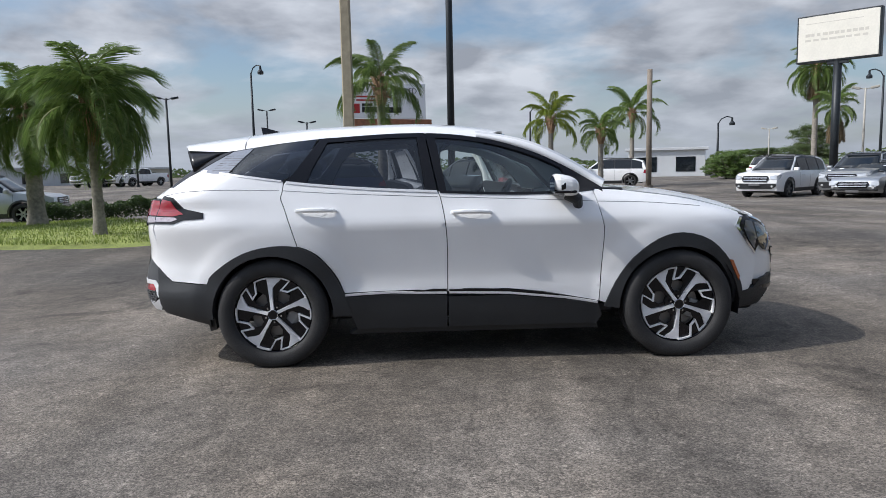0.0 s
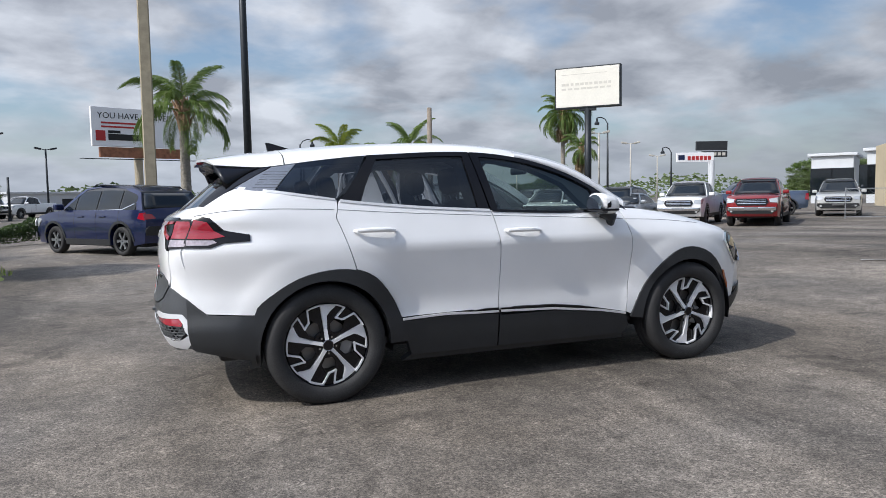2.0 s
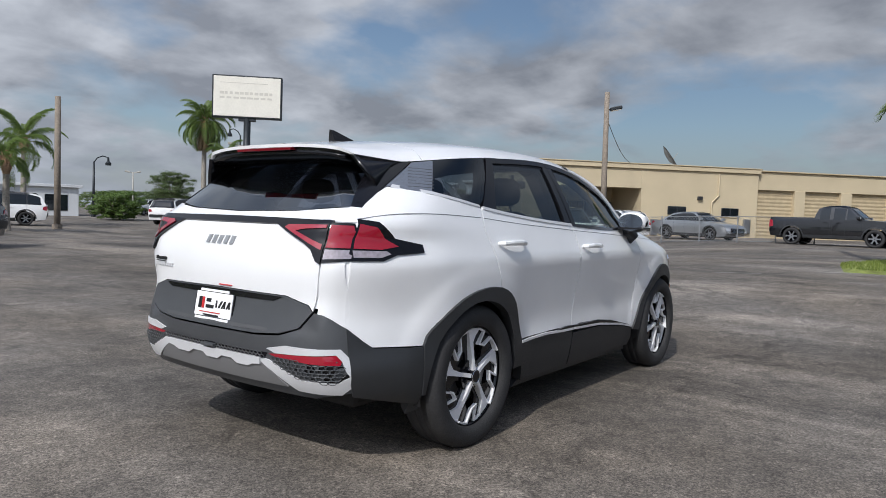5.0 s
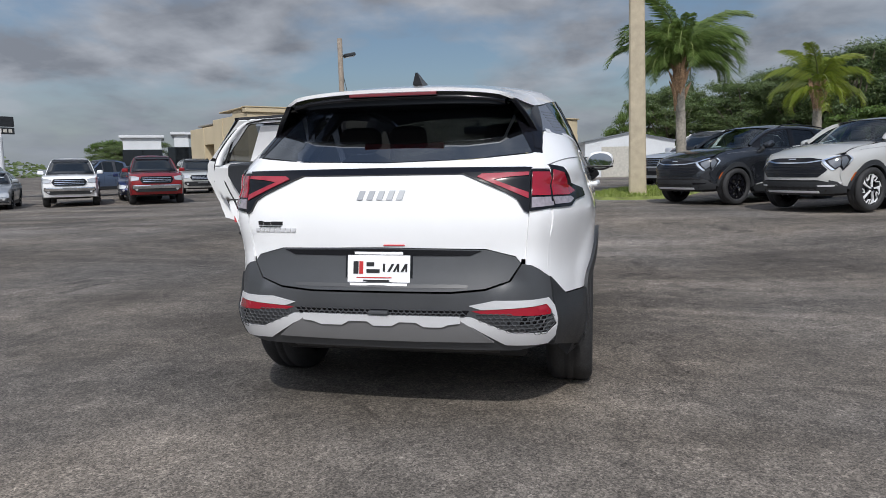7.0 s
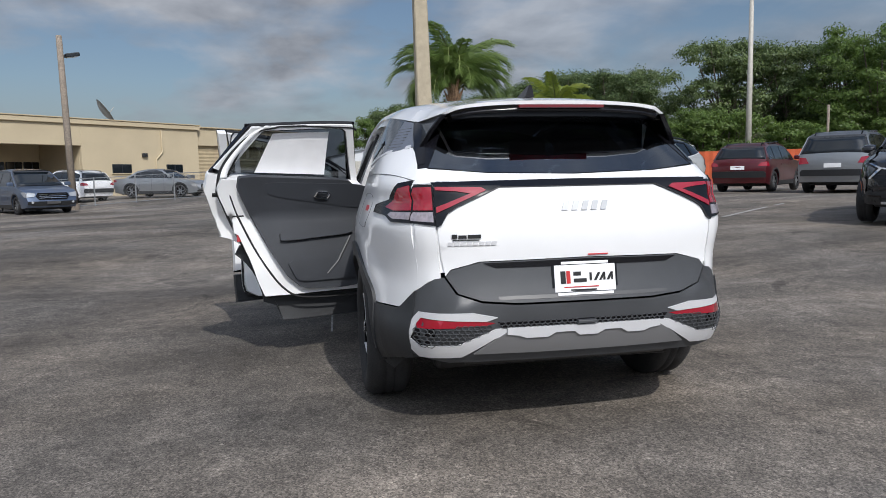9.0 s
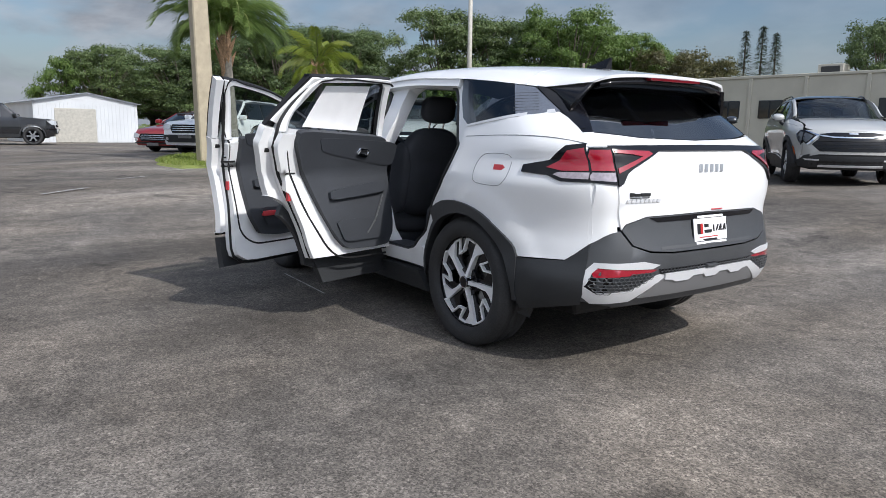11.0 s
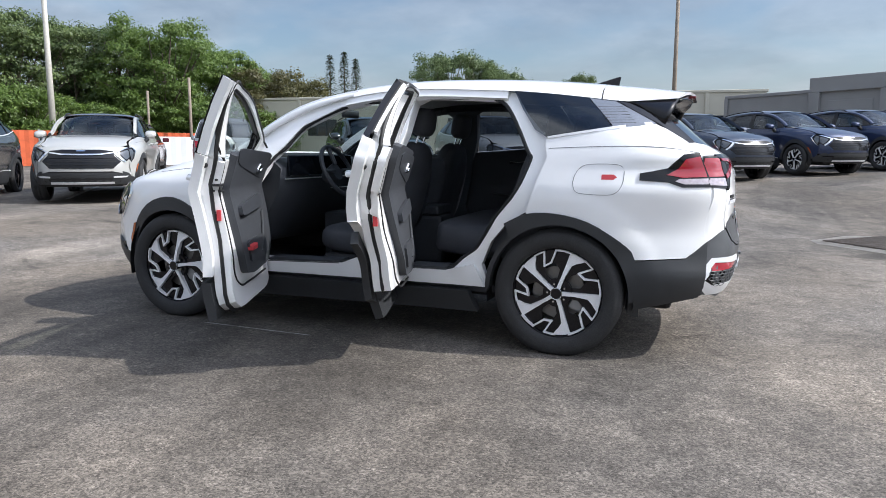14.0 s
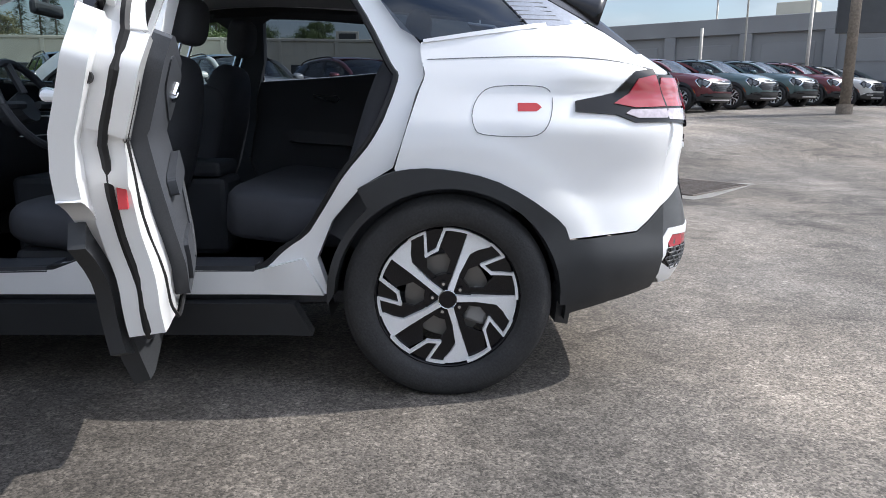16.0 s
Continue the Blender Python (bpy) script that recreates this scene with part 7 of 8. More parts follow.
def grove():
    rnd = random.Random(21)
    dark = "tall dense dark green tree behind the lot"
    oak = tree(*(44.33, -30.20), 11.0, 10.0, 31, M_OAK, dark, count=46000, leaf=.125, lobes=130)
    oak2 = tree(*(43.17, -34.89), 10.6, 10.0, 32, M_OAK, dark, count=46000, leaf=.125, lobes=130)
    mid = tree(*(36.44, -36.21), 10.6, 9.0, 33, M_LIGHTLEAF, "tall mid-green tree with pointed top", count=44000, leaf=.125, lobes=120)
    olive = tree(*(31.04, -45.70), 7.0, 8.0, 34, M_BROWNLEAF, "low olive-brown leafy tree", count=22000, leaf=.13)
    low = tree(*(38.43, -24.69), 5.0, 6.5, 35, M_LIGHTLEAF, "low bushy mid-green tree", count=22000, base=.0, leaf=.11)
    put = lambda src, q, size, label: tagged(copy_thing(src, pose(q[0], q[1], lot(q[0], q[1]) - .1, 0, 0, rnd.uniform(0, 360)) @ Matrix.Diagonal((size[0], size[0], size[1], 1))), label, "tree", "trees behind the lot")
    for src, q, size in ((oak2, (42.71, -38.39), (1, 1)), (mid, (37.28, -43.52), (.95, .88)), (olive, (33.36, -44.06), (1, 1.1)), (mid, (40.50, -43.37), (1, .95)),
                         (oak, (47.04, -22.09), (.9, .80)), (oak2, (47.06, -17.43), (.9, .80)), (oak, (52.00, -15.84), (1, .75)), (oak2, (60.68, -15.10), (1.1, .78)), (mid, (65.58, -12.34), (1.1, .7)),
                         (oak, (56.62, -12.96), (.9, .66)), (oak2, (59.45, -18.09), (.9, .80)), (oak, (55.96, -22.29), (1.0, .9)), (oak2, (54.15, -26.63), (.8, .95)), (mid, (44.35, -28.14), (.55, .5)),
                         (oak, (57.69, -6.98), (.75, .68)), (oak2, (55.06, -18.08), (.8, .80)), (oak2, (52.09, -25.35), (.7, .86)), (mid, (51.83, -21.03), (.8, .82)),
                         (oak, (17.22, -52.31), (.62, .80)), (oak2, (19.60, -49.57), (.68, .86)), (oak, (18.39, -66.94), (.55, .82)), (oak2, (15.51, -71.84), (.55, .74)), (olive, (17.88, -73.31), (.9, 1.1)), (oak, (12.61, -70.43), (.5, .84)), (oak2, (18.22, -64.55), (.4, .75)), (oak, (12.06, -68.02), (.4, .72)),
                         (low, (37.52, -25.94), (1, .95)), (low, (41.60, -23.53), (.8, .42)), (low, (37.08, -29.69), (1, .8)), (low, (32.81, -36.82), (1, .9)), (low, (36.28, -33.54), (1, .9)), (low, (39.69, -23.47), (.8, .5)), (low, (31.51, -40.45), (1, .8)), (low, (41.35, -25.33), (1, .8)), (low, (41.40, -19.93), (1.1, .8)), (low, (42.53, -17.71), (1.1, .8)), (low, (42.35, -18.65), (1, .8)),
                         (oak, (-15.13, 54.96), (.36, .34)), (oak2, (-13.71, 57.34), (.26, .30)), (oak, (71.82, 56.04), (.7, .44)), (oak2, (76.38, 55.18), (.7, .48)), (oak, (69.79, 53.40), (.6, .40)), (low, (26.49, 50.99), (.7, .48)), (low, (25.11, 49.41), (.6, .42)),
                         (oak, (49.95, 93.83), (1.0, .30)), (oak2, (55.34, 96.51), (1.0, .30)), (oak, (47.88, 77.62), (.6, .52)), (low, (71.54, 56.70), (1.0, 1.0)), (low, (56.66, -4.35), (.8, 1.2))):
        put(src, q, size, {oak: dark, oak2: dark, mid: "tall mid-green tree with pointed top", olive: "low olive-brown leafy tree", low: "low bushy mid-green tree"}[src])
    # narrow conifers
    for q, h in (((31.93, -52.26), 9.6), ((30.84, -52.91), 9.9), ((29.92, -53.44), 9.3)):
        t = thing("conifer", pose(q[0], q[1], lot(*q)), "narrow dark conifer above the other trees", "tree", "conifers")
        bm = bmesh.new()
        tube(bm, [(0, 0, 0), (0, 0, h)], [.16, .03], 6)
        part("trunk", bm, M_BARK, t)
        verts, faces = [], []
        for _ in range(1500):
            u = rnd.uniform(.2, 1)
            r = (1 - u) * 1.5 + .15
            a = rnd.uniform(0, 6.3)
            c = Vector((math.cos(a) * r * rnd.uniform(.3, 1), math.sin(a) * r * rnd.uniform(.3, 1), h * u - r * .3))
            d = Vector((math.cos(a), math.sin(a), -.3)) * rnd.uniform(.2, .4)
            s = Vector((-math.sin(a), math.cos(a), 0)) * .07
            i = len(verts)
            verts += [tuple(c - s), tuple(c + s), tuple(c + d)]
            faces.append((i, i + 1, i + 2))
        me = bpy.data.meshes.new("needles")
        me.from_pydata(verts, [], faces)
        me.materials.append(M_PINE)
        o = new("needles", me)
        o.parent = t


grove()


def far_woods():
    """The dark line of woods on the horizon."""
    rnd = random.Random(77)
    verts, faces = [], []
    for k in range(30000):
        a = rnd.uniform(0, 2 * math.pi)
        d = rnd.uniform(190, 260)
        h = 4.5 + 2.5 * math.sin(a * 9) + 1.5 * math.sin(a * 23 + 1)
        c = Vector((math.cos(a) * d, math.sin(a) * d, rnd.uniform(-1, max(1.5, h * .8))))
        s = rnd.uniform(.35, .95)
        t = Vector((-math.sin(a), math.cos(a), 0))
        u = Vector((0, 0, 1)) + Vector((math.cos(a), math.sin(a), 0)) * rnd.uniform(-.6, .6)
        i = len(verts)
        verts += [tuple(c - t * s), tuple(c + t * s * rnd.uniform(.6, 1)), tuple(c + u * s * rnd.uniform(.5, 1) + t * rnd.uniform(-.5, .5))]
        faces.append((i, i + 1, i + 2))
    me = bpy.data.meshes.new("far_woods")
    me.from_pydata(verts, [], faces)
    me.materials.append(M_OAK)
    tagged(new("far_woods", me), "dark line of far woods on the horizon", "woods", kind="stuff")


far_woods()


def hedge():
    rnd = random.Random(4)
    a, b = Vector((-12.5, 19.0, 0)), Vector((-3.4, 22.0, 0))
    verts, faces = [], []
    for _ in range(17000):
        u = rnd.uniform(0, 1)
        c = a.lerp(b, u)
        h = .72 + .10 * math.sin(u * 40) + .05 * math.sin(u * 93)
        w = Vector((-.31, .95, 0)) * rnd.uniform(-.38, .38)
        z = h * math.sqrt(rnd.uniform(.02, 1))
        c = c + w + Vector((0, 0, lot(c.x, c.y) + z))
        d = Vector((rnd.uniform(-1, 1), rnd.uniform(-1, 1), rnd.uniform(-.3, 1))).normalized()
        e = d.orthogonal().normalized() * .03
        i = len(verts)
        verts += [tuple(c - e), tuple(c + e), tuple(c + d * rnd.uniform(.06, .11))]
        faces.append((i, i + 1, i + 2))
    me = bpy.data.meshes.new("hedge")
    me.from_pydata(verts, [], faces)
    me.materials.append(M_HEDGE)
    tagged(new("hedge", me), "low clipped dark green hedge beside the drive", "hedge", kind="stuff")


hedge()


def grass_mat():
    return mat("lawn_soil_and_turf", (0.24, 0.28, 0.075), 0.95, grain=(3, .35, 45, .35), bump=.6)


M_TURF = grass_mat()
M_BLADE = leaf_mat("grass_blades", (0.14, 0.21, 0.04), (0.34, 0.38, 0.10))
M_KERB = mat("concrete_kerb", (0.36, 0.345, 0.32), 0.85, grain=(25, .15, 2, .15), bump=.3)


def island(name, outline, label, blades, seed, kerb=True, height=.10):
    """A grass island: a low mound of turf inside a concrete edge, with blades."""
    rnd = random.Random(seed)
    pts = curve(outline + [outline[0]], 6)[:-1]
    cx, cy = sum(q[0] for q in pts) / len(pts), sum(q[1] for q in pts) / len(pts)
    ob = thing(name, None, label, "grass", kind="structure")
    bm = bmesh.new()
    rings = []
    for k in range(6):
        f = 1 - k / 6
        rings.append([bm.verts.new((cx + (x - cx) * f, cy + (y - cy) * f, lot(cx + (x - cx) * f, cy + (y - cy) * f) + (-.015 if k == 0 else height))) for x, y in pts])
    for r0, r1 in zip(rings, rings[1:]):
        for i in range(len(pts)):
            bm.faces.new((r0[i], r0[(i + 1) % len(pts)], r1[(i + 1) % len(pts)], r1[i])).smooth = True
    bm.faces.new(rings[-1])
    part("turf", bm, M_TURF, ob)
    verts, faces = [], []
    xs, ys = [q[0] for q in pts], [q[1] for q in pts]
    while len(faces) < blades:
        x, y = rnd.uniform(min(xs), max(xs)), rnd.uniform(min(ys), max(ys))
        if not inside((x, y), pts):
            continue
        z, h, a = lot(x, y) + height * .8, rnd.uniform(.04, .10), rnd.uniform(0, 6.3)
        i = len(verts)
        verts += [(x - .012 * math.cos(a), y - .012 * math.sin(a), z), (x + .012 * math.cos(a), y + .012 * math.sin(a), z), (x + rnd.uniform(-.04, .04), y + rnd.uniform(-.04, .04), z + h)]
        faces.append((i, i + 1, i + 2))
    me = bpy.data.meshes.new("grass_blades")
    me.from_pydata(verts, [], faces)
    me.materials.append(M_BLADE)
    o = new("grass_blades", me)
    o.parent = ob
    tagged(o, "", "", kind="stuff")
    return ob


island("grass_island", [(-3.5, 7.4), (-3.3, 8.3), (-4.6, 11.2), (-6.5, 13.4), (-10.5, 17.6), (-15.5, 20.2), (-19, 17), (-17, 10), (-11.5, 7.2), (-7.0, 6.9), (-4.5, 6.8)], "sunlit lawn island with short patchy grass", 26000, 3)
island("grass_island", [(13.3, -1.0), (13.5, -2.3), (15.2, -3.4), (17.6, -4.0), (18.3, -3.2), (17.2, -1.9), (15.2, -.9)], "small grass island round a lamp post and a palm", 6000, 5)

# ---- poles, lamps and signs ----
M_TANPOLE = mat("tan_painted_concrete", (0.42, 0.36, 0.26), 0.8, grain=(5, .12, 60, .08), bump=.15)
M_DARKPOLE = mat("dark_painted_steel", (0.025, 0.03, 0.035), 0.45, .3, grain=(8, .2))
M_PALEPOLE = mat("pale_galvanised_steel", (0.46, 0.44, 0.39), 0.6, .1, grain=(9, .12))
M_WOODPOLE = mat("weathered_wood_pole", (0.24, 0.20, 0.16), 0.9, grain=(18, .25, 3, .15), bump=.4)
M_SIGNWHITE = mat("off_white_sign_face", (0.80, 0.77, 0.68), 0.5, grain=(1.5, .04, 12, .03))
M_SIGNGREY = mat("faded_sign_print", (0.62, 0.59, 0.52), 0.6)
M_RUST = mat("rusty_sign_steel", (0.30, 0.13, 0.07), 0.8, grain=(2, .3, 20, .2))
M_BEIGE = mat("beige_stucco", (0.55, 0.46, 0.31), 0.9, grain=(40, .05, .5, .06), bump=.15)
M_BEIGE2 = mat("tan_roller_door", (0.46, 0.37, 0.235), 0.8, grain=(3, .08))
M_PALEWALL = mat("pale_cream_wall", (0.52, 0.50, 0.42), 0.9, grain=(.6, .08, 30, .05))
M_GREYWALL = mat("grey_block_wall", (0.27, 0.275, 0.28), 0.9, grain=(.5, .10, 25, .08), bump=.2)
M_WHITEWALL = mat("white_sheet_metal", (0.62, 0.64, 0.66), 0.6, grain=(.8, .06, 20, .05))
M_ROOFING = mat("grey_flat_roofing", (0.25, 0.25, 0.25), 0.9, grain=(2, .15))
M_ORANGE = mat("orange_mesh_fence", (0.52, 0.10, 0.035), 0.8, grain=(3, .15, 60, .2))
M_WIRE = mat("galvanised_wire", (0.30, 0.31, 0.32), 0.5, .6)
M_REDPAINT = mat("red_sign_print", (0.45, 0.03, 0.03), 0.6)


def mast(x, y, height, r0, r1, material, name, label, category="lamp post", lean=(0, 0), sides=12, square=False):
    ob = thing(name, pose(x, y, lot(x, y)), label, category)
    bm = bmesh.new()
    if square:
        n = 4
        tube(bm, [(0, 0, -.1), (lean[0], lean[1], height)], [r0 * 1.3, r1 * 1.3], 4)
        bmesh.ops.bevel(bm, geom=[e for e in bm.edges if abs(e.verts[0].co.z - e.verts[1].co.z) > 1], offset=.03, segments=1, affect="EDGES")
    else:
        tube(bm, [(0, 0, -.1), (lean[0] * .5, lean[1] * .5, height * .5), (lean[0], lean[1], height)], [r0, (r0 + r1) / 2, r1], sides)
    part("pole", bm, material, ob, smooth=not square)
    if not square:
        bm = bmesh.new()
        tube(bm, [(0, 0, -.02), (0, 0, .25)], r0 * 1.5, sides)
        part("base_plate", bm, material, ob)
    return ob


def lamp_heads(ob, z, heads, material, lean=(0, 0)):
    """Flood lamps on short arms: (heading, reach)."""
    for deg, reach in heads:
        c, s = math.cos(radians(deg)), math.sin(radians(deg))
        bm = bmesh.new()
        tube(bm, [(lean[0], lean[1], z - .1), (lean[0] + c * reach, lean[1] + s * reach, z)], .035, 6)
        arm = part("arm", bm, material, ob)
        bm = bmesh.new()
        box(bm, (-.28, -.19, -.07), (.28, .19, .09), .03)
        bm.transform(Matrix.Translation((lean[0] + c * (reach + .2), lean[1] + s * (reach + .2), z + .02)) @ pose(0, 0, 0, 0, -12, deg))
        part("lamp_head", bm, material, ob)
        bm = bmesh.new()
        box(bm, (-.22, -.14, -.085), (.22, .14, -.07))
        bm.transform(Matrix.Translation((lean[0] + c * (reach + .2), lean[1] + s * (reach + .2), z + .02)) @ pose(0, 0, 0, 0, -12, deg))
        part("lamp_glass", bm, M_WHITELENS, ob)


def hook_lamp(x, y, height, deg, label):
    """A street lamp with a swan-neck arm and a bell-shaped head."""
    ob = mast(x, y, height, .13, .08, M_DARKPOLE, "street_lamp", label, "street lamp")
    c, s = math.cos(radians(deg)), math.sin(radians(deg))
    bm = bmesh.new()
    tube(bm, [(0, 0, height - .1), (c * .3, s * .3, height + .35), (c * .8, s * .8, height + .55), (c * 1.3, s * 1.3, height + .45)], .05, 6)
    part("arm", bm, M_DARKPOLE, ob)
    bm = bmesh.new()
    tube(bm, [(c * 1.3, s * 1.3, height + .45), (c * 1.3, s * 1.3, height + .15), (c * 1.3, s * 1.3, height - .05), (c * 1.3, s * 1.3, height - .25)], [.08, .10, .26, .24], 10)
    part("lamp_head", bm, M_DARKPOLE, ob)


def poles():
    mast(-1.22, 16.7, 12.0, .185, .15, M_TANPOLE, "concrete_pole", "tall square tan concrete pole", "pole", square=True)
    ob = mast(2.27, 23.6, 14.0, .16, .12, M_DARKPOLE, "light_pole", "tall dark steel light pole", lean=(.0, .0))
    ob = mast(14.56, -2.0, 12.0, .23, .14, M_TANPOLE, "concrete_pole", "tapered tan concrete pole on a grass island", "pole", lean=(.05, .22), square=True)
    hook_lamp(-13.2, 55.1, 9.6, -40, "dark street lamp with swan-neck arm by the street")
    ob = mast(-16, 73.6, 7.9, .10, .08, M_DARKPOLE, "flood_lamp", "dark pole with two flood lamps")
    lamp_heads(ob, 8.0, ((0, .5), (180, .5)), M_DARKPOLE)
    for q, h in (((-18.97, 51.03), 7.2), ((-26.81, 64.10), 5.7), ((-10.90, 69.00), 6.3), ((-11.70, 55.70), 3.3)):
        ob = mast(q[0], q[1], h, .10, .08, M_DARKPOLE, "flood_lamp", "dark pole with two flood lamps")
        if h > 4:
            lamp_heads(ob, h, ((20, .45), (200, .45)), M_DARKPOLE)
    mast(13.9, 34.0, 6.7, .16, .14, M_WOODPOLE, "utility_pole", "bare weathered wooden pole", "pole")
    for q, h, d in (((28.41, 58.88), 4.9, 0), ((42.13, 56.46), 8.6, 180), ((56.76, 64.20), 6.2, 180), ((16.48, 88.20), 7.5, 0), ((12.61, 69.13), 7.0, 0)):
        hook_lamp(q[0], q[1], h, d, "dark street lamp with swan-neck arm by the street")
    for q, h in (((32.96, 44.56), 6.4), ((41.02, 51.11), 6.1), ((49.24, 57.42), 5.3), ((41.56, 75.60), 5.0)):
        ob = mast(q[0], q[1], h, .09, .06, M_PALEPOLE, "flood_lamp", "pale steel pole with flood lamps")
        lamp_heads(ob, h, ((-30, .4), (150, .4)), M_PALEPOLE)
    # utility pole by the beige building
    ob = mast(28.8, 11.0, 7.4, .15, .12, M_WOODPOLE, "utility_pole", "wooden utility pole with a flood lamp and a cable", "pole", lean=(.45, .25))
    lamp_heads(ob, 6.6, ((-60, .25),), M_DARKPOLE, (.4, .22))
    bm = bmesh.new()
    a, b = Vector((.4, .22, 6.2)), Vector((17.2, 5.3, 5.3))
    tube(bm, [a.lerp(b, k / 10) + Vector((0, 0, -.55 * math.sin(math.pi * k / 10))) for k in range(11)], .018, 5)
    part("cable", bm, M_DARKPOLE, ob)
    # lamp posts behind the lot
    ob = mast(35.3, -25.8, 11.6, .2, .12, M_PALEPOLE, "light_pole", "pale lamp post with twin flood lamps")
    lamp_heads(ob, 11.7, ((20, .35), (200, .35)), M_PALEPOLE)
    q = (1.42, -38.88)
    ob = mast(q[0], q[1], 10.2, .15, .10, M_WOODPOLE, "light_pole", "tan lamp post with dark flood lamps behind the parked row")
    lamp_heads(ob, 10.3, ((40, .3), (220, .3)), M_DARKPOLE)
    q = (26.50, -24.06); mast(q[0], q[1], 3.9, .06, .06, M_WOODPOLE, "fence_post", "thin bare pole before the trees", "pole")
    q = (28.58, -29.65); mast(q[0], q[1], 5.2, .09, .08, M_WOODPOLE, "utility_pole", "thin bare pole before the trees", "pole")
    for q, h in (((-12.00, -30.15), 3.6), ((-14.74, -25.74), 4.2)):
        mast(q[0], q[1], h, .07, .07, M_PALEPOLE, "white_post", "white steel post before the grey building", "post")
    q = (-12.20, -25.79)
    ob = mast(q[0], q[1], 8.5, .045, .03, M_PALEPOLE, "flagpole", "thin white flagpole with a limp flag", "flagpole")
    bm = bmesh.new()
    g = [[bm.verts.new((.03 + .75 * i / 6, .08 * math.sin(i * 1.4), 6.05 + .55 * j / 3 - .03 * i)) for i in range(7)] for j in range(4)]
    for r0, r1 in zip(g, g[1:]):
        for i in range(6):
            bm.faces.new((r0[i], r0[i + 1], r1[i + 1], r1[i])).smooth = True
    part("flag", bm, M_DIM, ob)
    q = (-10.84, -15.83); mast(q[0], q[1], 6, .14, .13, M_WOODPOLE, "utility_pole", "brown wooden pole beside a dark board", "pole")
    q = (-12.02, -16.29)
    ob = thing("dark_board", pose(q[0], q[1], lot(*q), 0, 0, -10), "large dark sign board on posts", "sign")
    bm = bmesh.new()
    box(bm, (-1.3, -.06, 2.1), (1.3, .06, 5.0), .02)
    part("panel", bm, M_CLADG, ob)
    for x in (-.9, .9):
        bm = bmesh.new()
        box(bm, (x - .05, -.05, 0), (x + .05, .05, 2.2))
        part("post", bm, M_DARKPOLE, ob)
    q = (-16.81, -41.17)
    ob = mast(q[0], q[1], 7.1, .06, .06, M_PALEPOLE, "flood_lamp", "flood lamp behind the grey building")
    lamp_heads(ob, 7.1, ((0, .3), (180, .3)), M_DARKPOLE)


poles()


def blank_sign():
    """The white sign board on its dark pole."""
    a, b = Vector((19.9, 29.65, 0)), Vector((22.4, 27.1, 0))
    c = (a + b) / 2
    yaw = math.degrees(math.atan2((b - a).y, (b - a).x))
    w = (b - a).length / 2
    ob = thing("sign_board", pose(c.x, c.y, 0, 0, 0, yaw), "blank white roadside sign board on a dark pole", "sign")
    bm = bmesh.new()
    box(bm, (-w - .05, 0, 6.1), (w + .05, .42, 8.38), .03)
    part("cabinet", bm, M_DARKPOLE, ob)
    bm = bmesh.new()
    box(bm, (-w + .03, -.025, 6.18), (w - .03, .01, 8.30), .01)
    f = part("face", bm, M_SIGNWHITE, ob)
    rnd = random.Random(2)
    for z, n, h in ((7.95, 1, .03), (7.35, 11, .14), (7.12, 8, .10)):
        x = -w * .8
        for k in range(n):
            d = w * 1.6 / n
            bm = bmesh.new()
            box(bm, (x, -.03, z), (x + d * rnd.uniform(.55, .9), -.022, z + h))
            part("faded_bar", bm, M_SIGNGREY, f)
            x += d
    bm = bmesh.new()
    tube(bm, [(0, .2, -.3), (0, .2, 6.15)], .19, 14)
    part("pole", bm, M_DARKPOLE, ob, smooth=True)
    bm = bmesh.new()
    box(bm, (-.45, .05, 5.95), (.45, .35, 6.12), .02)
    part("bracket", bm, M_DARKPOLE, ob)


blank_sign()


def words(text, size, material, m, parent, name="lettering"):
    cu = bpy.data.curves.new(name, "FONT")
    cu.body, cu.size, cu.align_x, cu.extrude = text, size, "CENTER", .01
    o = new(name, cu)
    o.data.materials.append(material)
    dg = bpy.context.evaluated_depsgraph_get()
    me = bpy.data.meshes.new_from_object(o.evaluated_get(dg))
    bpy.data.objects.remove(o)
    ob = new(name, me)
    ob.parent = parent
    ob.matrix_local = m
    return ob


